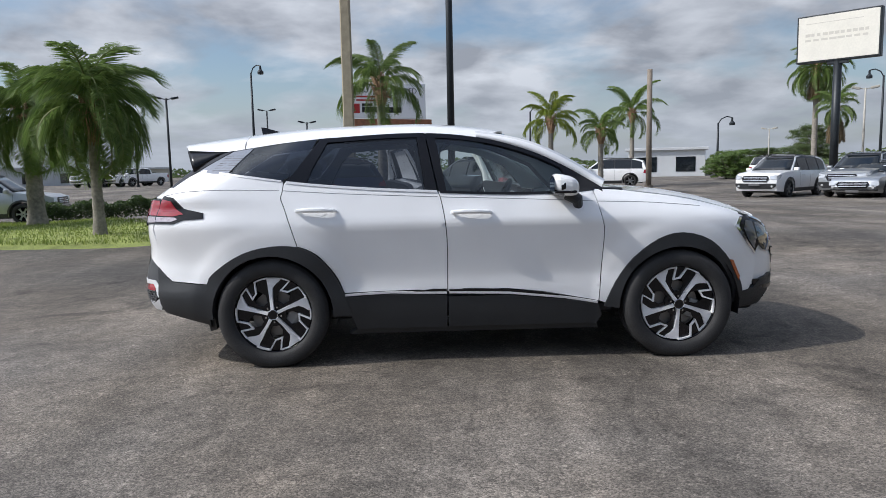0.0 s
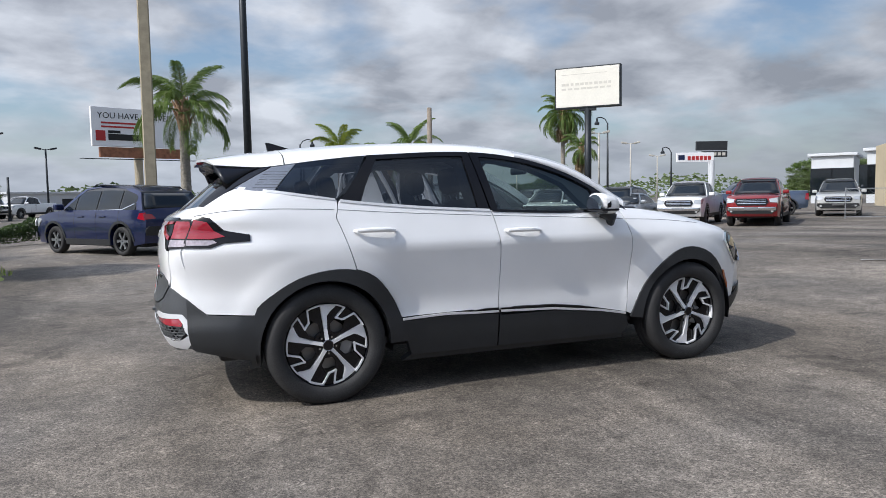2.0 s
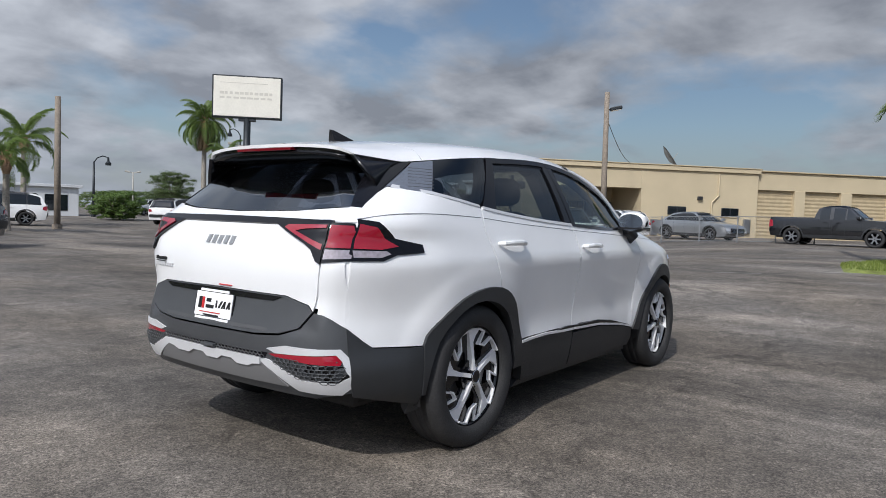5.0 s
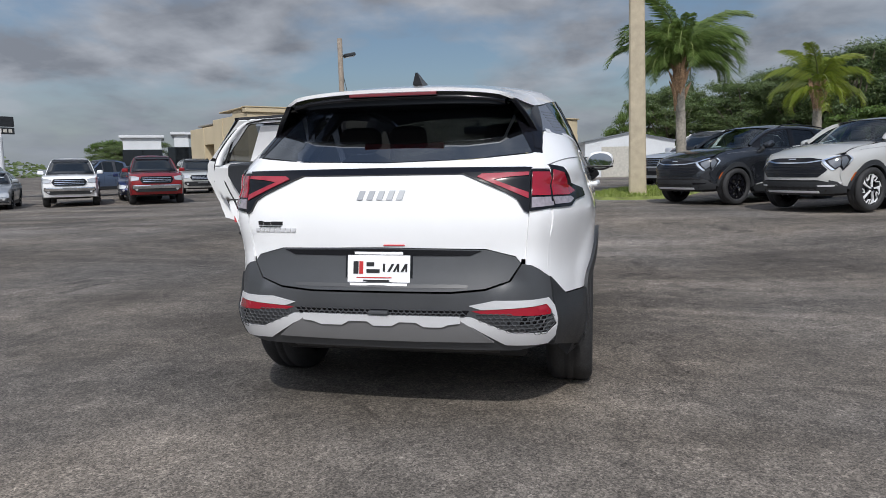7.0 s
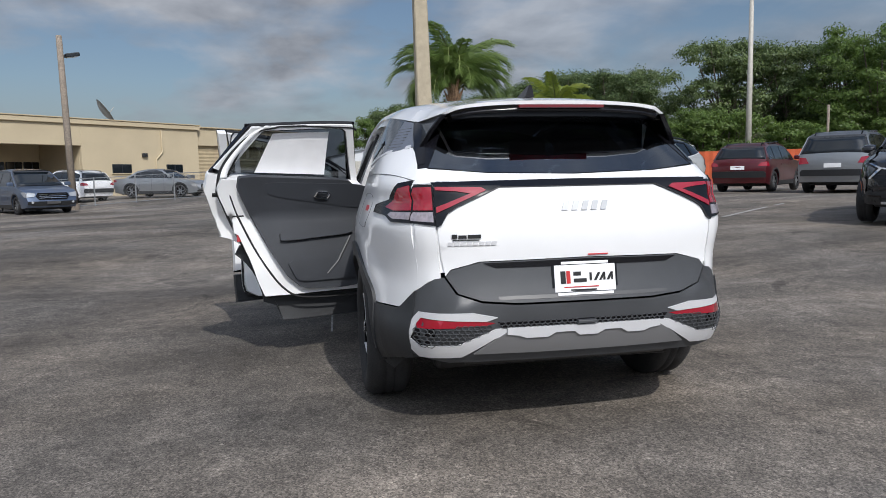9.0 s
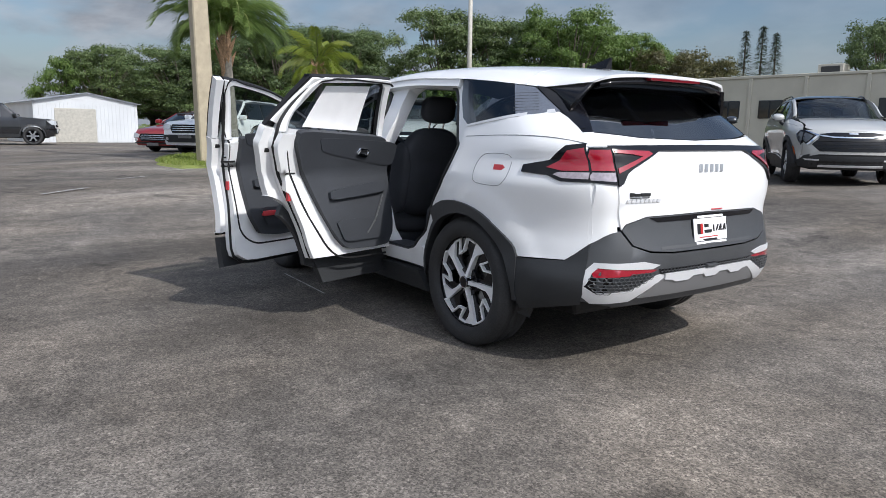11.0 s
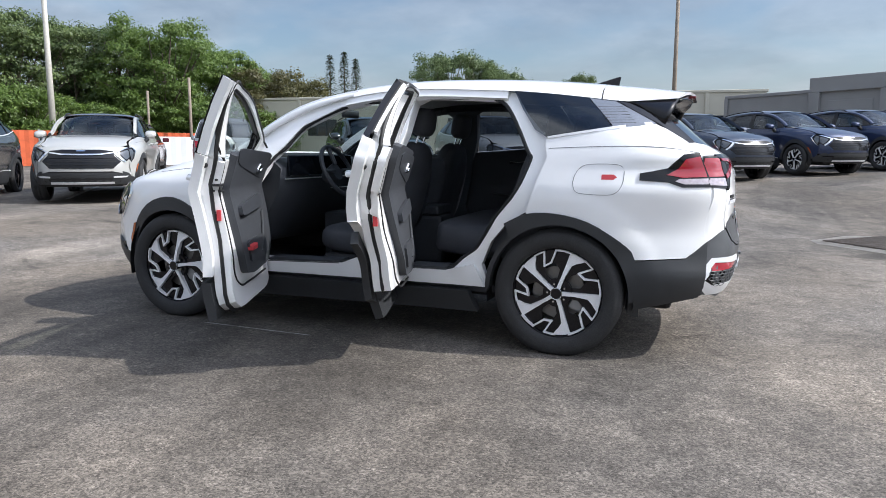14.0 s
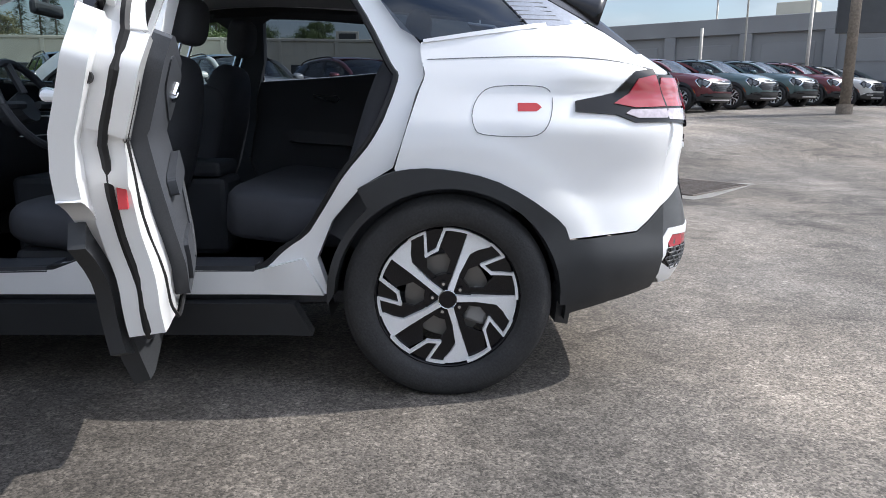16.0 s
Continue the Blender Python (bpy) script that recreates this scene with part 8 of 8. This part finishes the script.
def billboard():
    l, r = (-9.07, 94.35), (1.80, 98.70)
    a, b = Vector((*l, 0)), Vector((*r, 0))
    c, w = (a + b) / 2, (b - a).length / 2
    yaw = math.degrees(math.atan2((b - a).y, (b - a).x))
    ob = thing("billboard", pose(c.x, c.y, 0, 0, 0, yaw), "roadside billboard with white poster above a rust-brown board", "billboard")
    bm = bmesh.new()
    box(bm, (-w, 0, 8.6), (w, .5, 13.6), .04)
    board = part("board", bm, M_PAPER, ob)
    words("YOU HAVE ARRIVED", 1.05, M_INK, Matrix.Translation((-.3, -.03, 12.2)) @ pose(0, 0, 0, 90, 0, 0), board)
    for z, x0, x1, h, m in ((11.5, -.8, .1, .22, M_REDPAINT), (11.0, -.8, -.1, .22, M_REDPAINT), (9.3, -.92, -.72, 1.3, M_REDPAINT), (9.4, -.66, .35, .8, M_INK), (10.3, -.66, -.4, .35, M_INK)):
        bm = bmesh.new()
        box(bm, (x0 * w, -.05, z), (x1 * w, -.01, z + h))
        part("printed_bar", bm, m, board)
    bm = bmesh.new()
    box(bm, (-w * .85, -.1, 7.2), (w * 1.15, .5, 8.5), .04)
    part("lower_board", bm, M_RUST, ob)
    bm = bmesh.new()
    box(bm, (-w * 1.25, -1.2, 6.85), (w * 1.25, -1.1, 6.95))
    for k in range(11):
        box(bm, (-w * 1.25 + k * w * .25 - .04, -1.2, 6.9), (-w * 1.25 + k * w * .25 + .04, .2, 6.98))
    part("catwalk", bm, M_DARKPOLE, ob, smooth=False)
    bm = bmesh.new()
    tube(bm, [(0, .6, 0), (0, .6, 9)], .55, 14)
    part("pole", bm, M_TANPOLE, ob)


billboard()


def far_signs():
    q = (62.29, 66.06)
    ob = thing("street_sign", pose(q[0], q[1], 0, 0, 0, -20), "white street-side sign with a row of red blocks", "sign")
    bm = bmesh.new()
    box(bm, (-2.6, -.15, 5.2), (2.2, .15, 6.4), .03)
    part("panel", bm, M_PAPER, ob)
    for k in range(6):
        bm = bmesh.new()
        box(bm, (-1.2 + k * .52, -.19, 5.45), (-.82 + k * .52, -.15, 5.95))
        part("red_block", bm, M_REDPAINT, ob)
    bm = bmesh.new()
    box(bm, (-2.4, -.19, 5.5), (-1.6, -.15, 6.1))
    part("blue_block", bm, P_BLUE, ob)
    bm = bmesh.new()
    tube(bm, [(2.0, 0, 0), (2.0, 0, 5.4)], .3, 10)
    part("post", bm, M_WHITEWALL, ob)
    q = (66.92, 68.62)
    ob = thing("street_sign", pose(q[0], q[1], 0, 0, 0, -20), "black double street-side sign on a post", "sign")
    for z0, z1, x0, x1 in ((6.9, 8.1, -2.0, 2.2), (6.0, 6.8, -1.2, 2.2)):
        bm = bmesh.new()
        box(bm, (x0, -.15, z0), (x1, .15, z1), .03)
        part("panel", bm, M_CLAD, ob)
    for k in range(5):
        bm = bmesh.new()
        box(bm, (-.9 + k * .6, -.19, 6.2), (-.5 + k * .6, -.15, 6.6))
        part("pale_block", bm, M_SIGNGREY, ob)
    bm = bmesh.new()
    tube(bm, [(0, 0, 0), (0, 0, 6.2)], .3, 10)
    part("post", bm, M_WHITEWALL, ob)


far_signs()


# ---- buildings ----
def wall_box(ob, name, lo, hi, m, bevel=.02):
    bm = bmesh.new()
    box(bm, lo, hi, bevel, 1)
    return part(name, bm, m, ob)


def beige_building():
    """Beige stucco garage: +x runs along its long front, -y faces the lot."""
    yaw = math.degrees(math.atan2(-.691, .723))
    z0 = .05
    ob = thing("garage_building", pose(38, 20.9, z0, 0, 0, yaw), "beige flat-roofed stucco garage with deep porch and roller doors", "building")
    H, D = 5.15, 14.0
    # porch: corner pier, beam, recessed wall
    wall_box(ob, "wall", (0, 0, -.3), (1.5, 1.2, H - .3), M_BEIGE)
    wall_box(ob, "wall", (8.6, 0, -.3), (17.5, .3, H - .3), M_BEIGE)
    wall_box(ob, "wall", (1.5, 0, 3.5), (8.6, .6, H - .3), M_BEIGE)
    wall_box(ob, "porch_wall", (1.5, 5.0, -.3), (8.6, 5.3, H - .4), M_BEIGE)
    wall_box(ob, "porch_wall", (8.6, .3, -.3), (8.9, 5.3, H - .4), M_BEIGE)
    wall_box(ob, "porch_ceiling", (.2, .2, H - .9), (8.8, 5.2, H - .6), M_BEIGE)
    wall_box(ob, "porch_door", (2.0, 4.93, -.2), (3.4, 5.0, 2.6), M_WHITEWALL)
    for k in range(4):
        win = wall_box(ob, "porch_window", (4.2 + k * 1.1, 4.93, .3), (5.2 + k * 1.1, 5.0, 2.6), M_TINT)
        for x in (4.18 + k * 1.1, 4.70 + k * 1.1):
            wall_box(win, "window_bar", (x, 4.90, .3), (x + .05, 4.93, 2.6), M_DARKPOLE, 0)
    # parapet caps
    wall_box(ob, "parapet", (-.15, -.15, H - .3), (17.6, .45, H), M_BEIGE)
    wall_box(ob, "coping", (-.2, -.2, H), (17.65, .5, H + .08), M_BEIGE2)
    # side face with stepped towers and deep openings
    for y0, y1, h, x in ((1.2, 3.0, H, -.0), (5.4, 7.6, H - .35, -.0), (10.2, 13.9, H - .75, 0)):
        wall_box(ob, "side_pier", (x, y0, -.3), (x + 1.0, y1, h), M_BEIGE)
    for y0, y1, h in ((3.0, 5.4, H - .35), (7.6, 10.2, H - .75)):
        wall_box(ob, "side_beam", (.05, y0, 3.1), (1.0, y1, h), M_BEIGE)
        wall_box(ob, "side_recess", (.8, y0, -.3), (1.0, y1, 3.1), M_BEIGE2)
    wall_box(ob, "side_coping", (-.15, -.15, H - .02), (.6, 5.5, H + .07), M_BEIGE2)
    wall_box(ob, "core", (1.0, 5.3, -.3), (17.4, D, H - .5), M_BEIGE)
    # long front: windows, lamp, downpipe
    for x0, x1 in ((10.6, 12.0), (14.7, 16.05)):
        w = wall_box(ob, "window", (x0, -.03, 1.75), (x1, .02, 2.35), M_DARKPOLE)
        for k in range(2):
            wall_box(w, "pane", (x0 + .06 + k * (x1 - x0) / 2, -.045, 1.8), (x0 - .04 + (k + 1) * (x1 - x0) / 2, -.028, 2.3), M_TINT, 0)
        wall_box(w, "sill", (x0 - .06, -.08, 1.68), (x1 + .06, .02, 1.74), M_BEIGE)
    wall_box(ob, "wall_lamp", (12.8, -.2, 2.85), (13.15, .0, 3.1), M_CLAD)
    bm = bmesh.new()
    tube(bm, [(14.4, -.07, 4.75), (14.4, -.07, 3.2), (13.9, -.07, 2.7), (13.9, -.07, .1)], .06, 8)
    part("downpipe", bm, M_BEIGE, ob)
    for x, z0_, z1_ in ((16.4, .6, 1.6), (9.3, .3, 1.4)):
        wall_box(ob, "meter_box", (x, -.22, z0_), (x + .5, 0, z1_), M_DIM)
    # bays with roller doors
    wall_box(ob, "wall", (17.5, .25, 3.75), (29.7, .6, H - .1), M_BEIGE)
    wall_box(ob, "coping", (17.5, .1, H - .1), (29.8, .7, H + .0), M_BEIGE2)
    for x0, x1 in ((17.5, 17.6), (20.6, 21.45), (24.4, 25.3), (28.4, 29.7)):
        wall_box(ob, "pier", (x0, .2, -.3), (x1, .6, 3.76), M_BEIGE)
    for x0, x1 in ((17.6, 20.6), (21.45, 24.4), (25.3, 28.4)):
        bm = bmesh.new()
        n = 14
        rows = [[bm.verts.new((x, .48 + (.03 if k % 2 else 0), .0 + 3.75 * k / (2 * n))) for x in (x0, x1)] for k in range(2 * n + 1)]
        for a, b in zip(rows, rows[1:]):
            bm.faces.new((a[0], a[1], b[1], b[0]))
        part("roller_door", bm, M_BEIGE2, ob)
    wall_box(ob, "core", (17.4, .62, -.3), (29.6, D, H - .4), M_BEIGE)
    wall_box(ob, "roof", (.6, .45, H - .5), (29.5, D - .1, H - .38), M_ROOFING)
    # dish on the roof
    dish = thing("satellite_dish", ob.matrix_world @ pose(11.5, 2.2, H - .38, 0, 0, 335), "grey satellite dish on the flat roof", "dish")
    bm = bmesh.new()
    tube(bm, [(0, 0, -.02), (0, 0, .7)], .06, 8)
    part("mast", bm, M_PALEPOLE, dish)
    bm = bmesh.new()
    rg = [[bm.verts.new((r * r * .35, r * math.cos(a), r * math.sin(a))) for a in [2 * math.pi * k / 20 for k in range(20)]] for r in (.05, .3, .6, .9)]
    for a, b in zip(rg, rg[1:]):
        for k in range(20):
            bm.faces.new((a[k], a[(k + 1) % 20], b[(k + 1) % 20], b[k])).smooth = True
    bmesh.ops.solidify(bm, geom=bm.faces[:], thickness=.03)
    bm.transform(Matrix.Translation((0, 0, 1.1)) @ pose(0, 0, 0, 0, -35, 0))
    part("reflector", bm, M_PALEPOLE, dish)
    bm = bmesh.new()
    tube(bm, [(0, 0, .4), (.75, 0, 1.5)], .02, 5)
    part("feed_arm", bm, M_PALEPOLE, dish)


beige_building()


def fence():
    """Wire fence on thin posts before the garage."""
    a, b = Vector((27.0, 17.0, 0)), Vector((35.5, 2.8, 0))
    ob = thing("wire_fence", None, "thin galvanised wire fence on round posts", "fence", kind="structure")
    n = 9
    for k in range(n + 1):
        q = a.lerp(b, k / n)
        bm = bmesh.new()
        z = lot(q.x, q.y)
        tube(bm, [(q.x, q.y, z - .1), (q.x, q.y, z + 1.35)], .03, 6)
        part("post", bm, M_WIRE, ob)
    for h in (1.3, .08):
        bm = bmesh.new()
        tube(bm, [(q.x, q.y, lot(q.x, q.y) + h) for q in [a.lerp(b, k / n) for k in range(n + 1)]], .018, 5)
        part("rail", bm, M_WIRE, ob)
    verts, edges = [], []
    d = (b - a)
    bm = bmesh.new()
    m = 110
    for k in range(m):
        for s in (-1, 1):
            u0, u1 = k / m, min(1, max(0, k / m + s * 1.25 / d.length))
            p0, p1 = a.lerp(b, u0), a.lerp(b, u1)
            z0, z1 = lot(p0.x, p0.y), lot(p1.x, p1.y)
            w = .004
            v = [bm.verts.new(c) for c in ((p0.x, p0.y, z0 + .08), (p0.x, p0.y, z0 + .08 + 2 * w), (p1.x, p1.y, z1 + 1.3), (p1.x, p1.y, z1 + 1.3 - 2 * w))]
            bm.faces.new(v)
    tagged(part("mesh_wire", bm, M_WIRE, ob), "", "", kind="stuff")


fence()


def shed():
    q = Vector((38.2, -2.9, 0))
    z = lot(q.x, q.y)
    ob = thing("storage_shed", pose(q.x, q.y, z, 0, 0, -90 + 8), "small white ribbed shed with low gable roof", "shed")
    # +x along the front, -y faces the lot after the turn
    W, D, H = 2.55, 6.0, 2.05
    bm = bmesh.new()
    pts = [(-W, 0), (-W, H), (0, H + .5), (W, H), (W, 0)]
    a = [bm.verts.new((x, 0, h)) for x, h in pts]
    b = [bm.verts.new((x, D, h)) for x, h in pts]
    bm.faces.new(a)
    bm.faces.new(b[::-1])
    for k in range(5):
        bm.faces.new((a[(k + 1) % 5], a[k], b[k], b[(k + 1) % 5]))
    bmesh.ops.recalc_face_normals(bm, faces=bm.faces[:])
    part("wall", bm, M_WHITEWALL, ob)
    for k in range(26):
        wall_box(ob, "rib", (-W + .05 + k * .196, -.02, 0), (-W + .09 + k * .196, .0, H - .02), M_WHITEWALL, 0)
    for s in (-1, 1):
        bm = bmesh.new()
        v = [bm.verts.new(c) for c in ((0, -.2, H + .54), (s * (W + .2), -.2, H - .0), (s * (W + .2), D + .2, H - .0), (0, D + .2, H + .54))]
        bm.faces.new(v)
        bmesh.ops.solidify(bm, geom=bm.faces[:], thickness=.05)
        part("roof", bm, M_WHITEWALL, ob)
    wall_box(ob, "roller_door", (-1.6, -.04, 0), (.4, -.005, 1.75), M_PALEPOLE)


shed()


def long_building(name, a, b, base, height, depth, wall, label, bays, window, coping):
    """A plain long building from a to b, its front towards the lot."""
    a, b = Vector((*a, 0)), Vector((*b, 0))
    L = (b - a).length
    yaw = math.degrees(math.atan2((b - a).y, (b - a).x))
    ob = thing(name, pose(a.x, a.y, base, 0, 0, yaw), label, "building")
    wall_box(ob, "wall", (0, 0, -.5), (L, depth, height), wall)
    wall_box(ob, "parapet", (-.1, -.08, height), (L + .1, depth + .1, height + .18), coping)
    for k in range(bays):
        x = L * (k + .5) / bays
        w = L / bays * .32
        if window:
            win = wall_box(ob, "window", (x - w, -.05, height * window[0]), (x + w, .02, height * window[1]), M_DARKPOLE)
            for i in range(3):
                wall_box(win, "pane", (x - w + .05 + i * 2 * w / 3, -.07, height * window[0] + .05), (x - w - .05 + (i + 1) * 2 * w / 3, -.05, height * window[1] - .05), M_TINT, 0)
        wall_box(ob, "pilaster", (L * k / bays - .12, -.10, -.5), (L * k / bays + .12, 0, height), wall)
    return ob


pale = long_building("office_building", (-4, -46.5), (40, -41.0), .5, 4.7, 12, M_PALEWALL, "long low cream building with dark window strips", 12, (.42, .68), M_PALEWALL)
pale.matrix_world = pose(40, -41.0, .5, 0, 0, math.degrees(math.atan2(-5.5, -44)))
for k, x in enumerate((19, 27, 34)):
    u = thing("roof_unit", pale.matrix_world @ pose(x, 3, 4.88), "boxy grey rooftop cooling unit", "roof unit")
    wall_box(u, "casing", (-.8, -.6, 0), (.8, .6, .75), M_PALEPOLE)
    wall_box(u, "grille", (-.6, -.63, .15), (.6, -.6, .6), M_CLAD)
grey = long_building("warehouse_building", (-1.5, -40.6), (-26, -22.0), .8, 3.55, 15, M_GREYWALL, "grey block warehouse with flat parapet", 6, None, M_GREYWALL)
wall_box(grey, "upper_block", (5.2, -.12, -.4), (30.7, 14, 4.3), M_GREYWALL)
wall_box(grey, "beam", (5.2, -.32, 3.55), (30.7, -.12, 4.3), M_GREYWALL)
for k in range(8):
    x = 5.2 + 25.0 * k / 7
    wall_box(grey, "pilaster", (x, -.32, -.4), (x + .55, -.12, 3.55), M_GREYWALL)
    if k < 7:
        door = wall_box(grey, "bay_panel", (x + .95, -.16, -.3), (x + 3.2, -.12, 3.1), M_GREYWALL)
        for j in range(3):
            wall_box(door, "rib", (x + 1.0, -.19, .55 + j * .8), (x + 3.15, -.16, .61 + j * .8), M_GREYWALL, 0)
u = thing("roof_unit", grey.matrix_world @ pose(17.5, 4, 4.3), "boxy tan rooftop cooling unit", "roof unit")
wall_box(u, "casing", (-.9, -.7, 0), (.9, .7, 1.0), M_PALEWALL)


def far_buildings():
    for l, r, base, h, m, label in (((21.47, 63.50), (28.21, 61.13), .0, 2.6, M_WHITEWALL, "long white-roofed shed across the street"),
                                    ((-49.93, 74.64), (-41.69, 84.88), .0, 2.2, M_WHITEWALL, "long white canopy roof across the street"),
                                    ((-45.97, 93.92), (-36.44, 100.01), .0, 2.1, M_PALEWALL, "low pale shop building across the street"),
                                    ((-18.41, 93.10), (-10.27, 98.26), .0, 2.6, M_WHITEWALL, "low white building across the street"),
                                    ((54.42, 42.26), (56.31, 39.49), .0, 4.4, M_WHITEWALL, "pale grey building beyond the garage"),
                                    ((55.26, 37.42), (55.93, 36.35), .0, 4.6, M_WHITEWALL, "white panelled block beyond the garage"),
                                    ((6.53, 75.09), (11.46, 74.42), .0, 2.4, M_WHITEWALL, "low white building across the street")):
        a, b = Vector((*l, 0)), Vector((*r, 0))
        L = (b - a).length
        ob = thing("shop_building", pose(a.x, a.y, base, 0, 0, math.degrees(math.atan2((b - a).y, (b - a).x))), label, "building")
        wall_box(ob, "wall", (0, 0, -.3), (L, 8, h), m)
        wall_box(ob, "roof", (-.3, -.3, h), (L + .3, 8.3, h + .25), M_WHITEWALL)
        for k in range(max(2, int(L / 4))):
            x = L * (k + .5) / max(2, int(L / 4))
            wall_box(ob, "window", (x - .9, -.04, h * .2), (x + .9, .01, h * .75), M_TINT, 0)


far_buildings()


def back_fences():
    for l, r, h, m, label, name in (((35.18, -21.21), (28.03, -32.97), 2.0, M_ORANGE, "orange-red mesh fence below the trees", "orange_fence"),
                                    ((29.53, -27.61), (25.47, -33.40), 1.7, M_WHITEWALL, "white panel wall below the trees", "white_fence")):
        a, b = Vector((*l, 0)), Vector((*r, 0))
        L = (b - a).length
        ob = thing(name, pose(a.x, a.y, lot(a.x, a.y), 0, 0, math.degrees(math.atan2((b - a).y, (b - a).x))), label, "fence", kind="structure")
        n = int(L / 2.4)
        for k in range(n):
            bm = bmesh.new()
            x0, x1 = L * k / n + .04, L * (k + 1) / n - .04
            g = [[bm.verts.new((x0 + (x1 - x0) * i / 12, .03 * (i % 2), .05 + (h - .05) * j)) for i in range(13)] for j in (0, 1)]
            for i in range(12):
                bm.faces.new((g[0][i], g[0][i + 1], g[1][i + 1], g[1][i]))
            part("panel", bm, m, ob)
            wall_box(ob, "post", (L * k / n - .04, -.04, -.2), (L * k / n + .04, .04, h + .08), M_WIRE, 0)


back_fences()


# ---- small things on the asphalt ----
def drain():
    c = [Vector((-2.25, -5.5, 0)), Vector((-3.4, -6.7, 0)), Vector((-4.05, -6.0, 0)), Vector((-2.9, -4.8, 0))]
    o = sum(c, Vector()) / 4
    u, v = (c[1] - c[0]).normalized(), (c[3] - c[0]).normalized()
    L, W = (c[1] - c[0]).length, (c[3] - c[0]).length
    rise = lambda d, n: (lot(*(o + d * n / 2).xy) - lot(*(o - d * n / 2).xy)) / n
    a = Vector((u.x, u.y, rise(u, L))).normalized()
    b = Vector((v.x, v.y, rise(v, W)))
    n = a.cross(b).normalized()
    if n.z < 0:
        n = -n
    b = n.cross(a)
    m = Matrix.Translation((o.x, o.y, lot(o.x, o.y) + .006)) @ Matrix((a, b, n)).transposed().to_4x4()
    ob = thing("drain_grate", m, "dark iron drain grate in a concrete surround", "drain grate")
    bm = bmesh.new()
    for x0, x1, y0, y1 in ((-L / 2 - .28, L / 2 + .28, -W / 2 - .28, -W / 2), (-L / 2 - .28, L / 2 + .28, W / 2, W / 2 + .28), (-L / 2 - .28, -L / 2, -W / 2, W / 2), (L / 2, L / 2 + .28, -W / 2, W / 2)):
        q = [bm.verts.new(p_) for p_ in ((x0, y0, .006), (x1, y0, .006), (x1, y1, .006), (x0, y1, .006))]
        bm.faces.new(q)
    bmesh.ops.solidify(bm, geom=bm.faces[:], thickness=.02)
    part("surround", bm, M_KERB, ob)
    # no hole below: a flat black sheet stands in for the pit's darkness
    bm = bmesh.new()
    q = [bm.verts.new(p_) for p_ in ((-L / 2, -W / 2, .002), (L / 2, -W / 2, .002), (L / 2, W / 2, .002), (-L / 2, W / 2, .002))]
    bm.faces.new(q)
    part("pit", bm, M_SEAL, ob)
    iron = mat("rusted_cast_iron", (.15, .125, .105), .6, .3, grain=(20, .3, 150, .2))
    n = 30
    for k in range(n):
        wall_box(ob, "grate_bar", (-L / 2 + L * k / n + .012, -W / 2 + .01, .004), (-L / 2 + L * k / n + .032, W / 2 - .01, .022), iron, 0)
    for k in range(5):
        y = -W / 2 + W * k / 4
        wall_box(ob, "cross_bar", (-L / 2, y - .012, .004), (L / 2, y + .012, .019), iron, 0)


drain()


def stripe(x0, y0, x1, y1, w, label="worn white parking line on asphalt"):
    a, b = Vector((x0, y0, 0)), Vector((x1, y1, 0))
    d = (b - a).normalized()
    s = Vector((-d.y, d.x, 0)) * w / 2
    n = max(2, int((b - a).length / .25))
    rnd = random.Random(int(x0 * 100 + y0 * 7))
    bm = bmesh.new()
    rows = []
    for k in range(n + 1):
        p_ = a.lerp(b, k / n)
        e = rnd.uniform(.75, 1.05)
        rows.append([bm.verts.new((q.x, q.y, lot(q.x, q.y) + .005)) for q in (p_ - s * e, p_ + s * e)])
    for r0, r1 in zip(rows, rows[1:]):
        bm.faces.new((r0[0], r0[1], r1[1], r1[0]))
    bmesh.ops.recalc_face_normals(bm, faces=bm.faces[:])
    return tagged(part("parking_line", bm, M_OLDPAINT), label, "road marking", kind="structure")


stripe(1.55, 1.04, 2.42, 1.0, .018, "thin chalk-white line on asphalt")
ey = Vector((-.79, -.61, 0))
for j in range(-1, 15):
    q = Vector((11.2, -4.4, 0)) + (.85 + j * 2.79) * ey
    stripe(q.x - .61 * -.2, q.y + .79 * -.2, q.x + .61 * 4.2, q.y - .79 * 4.2, .09)
for j in range(3):
    q = Vector((9.2, 1.5, 0)) + j * Vector((2.1, -1.4, 0))
    stripe(q.x, q.y, q.x - .55, q.y + .7, .07)
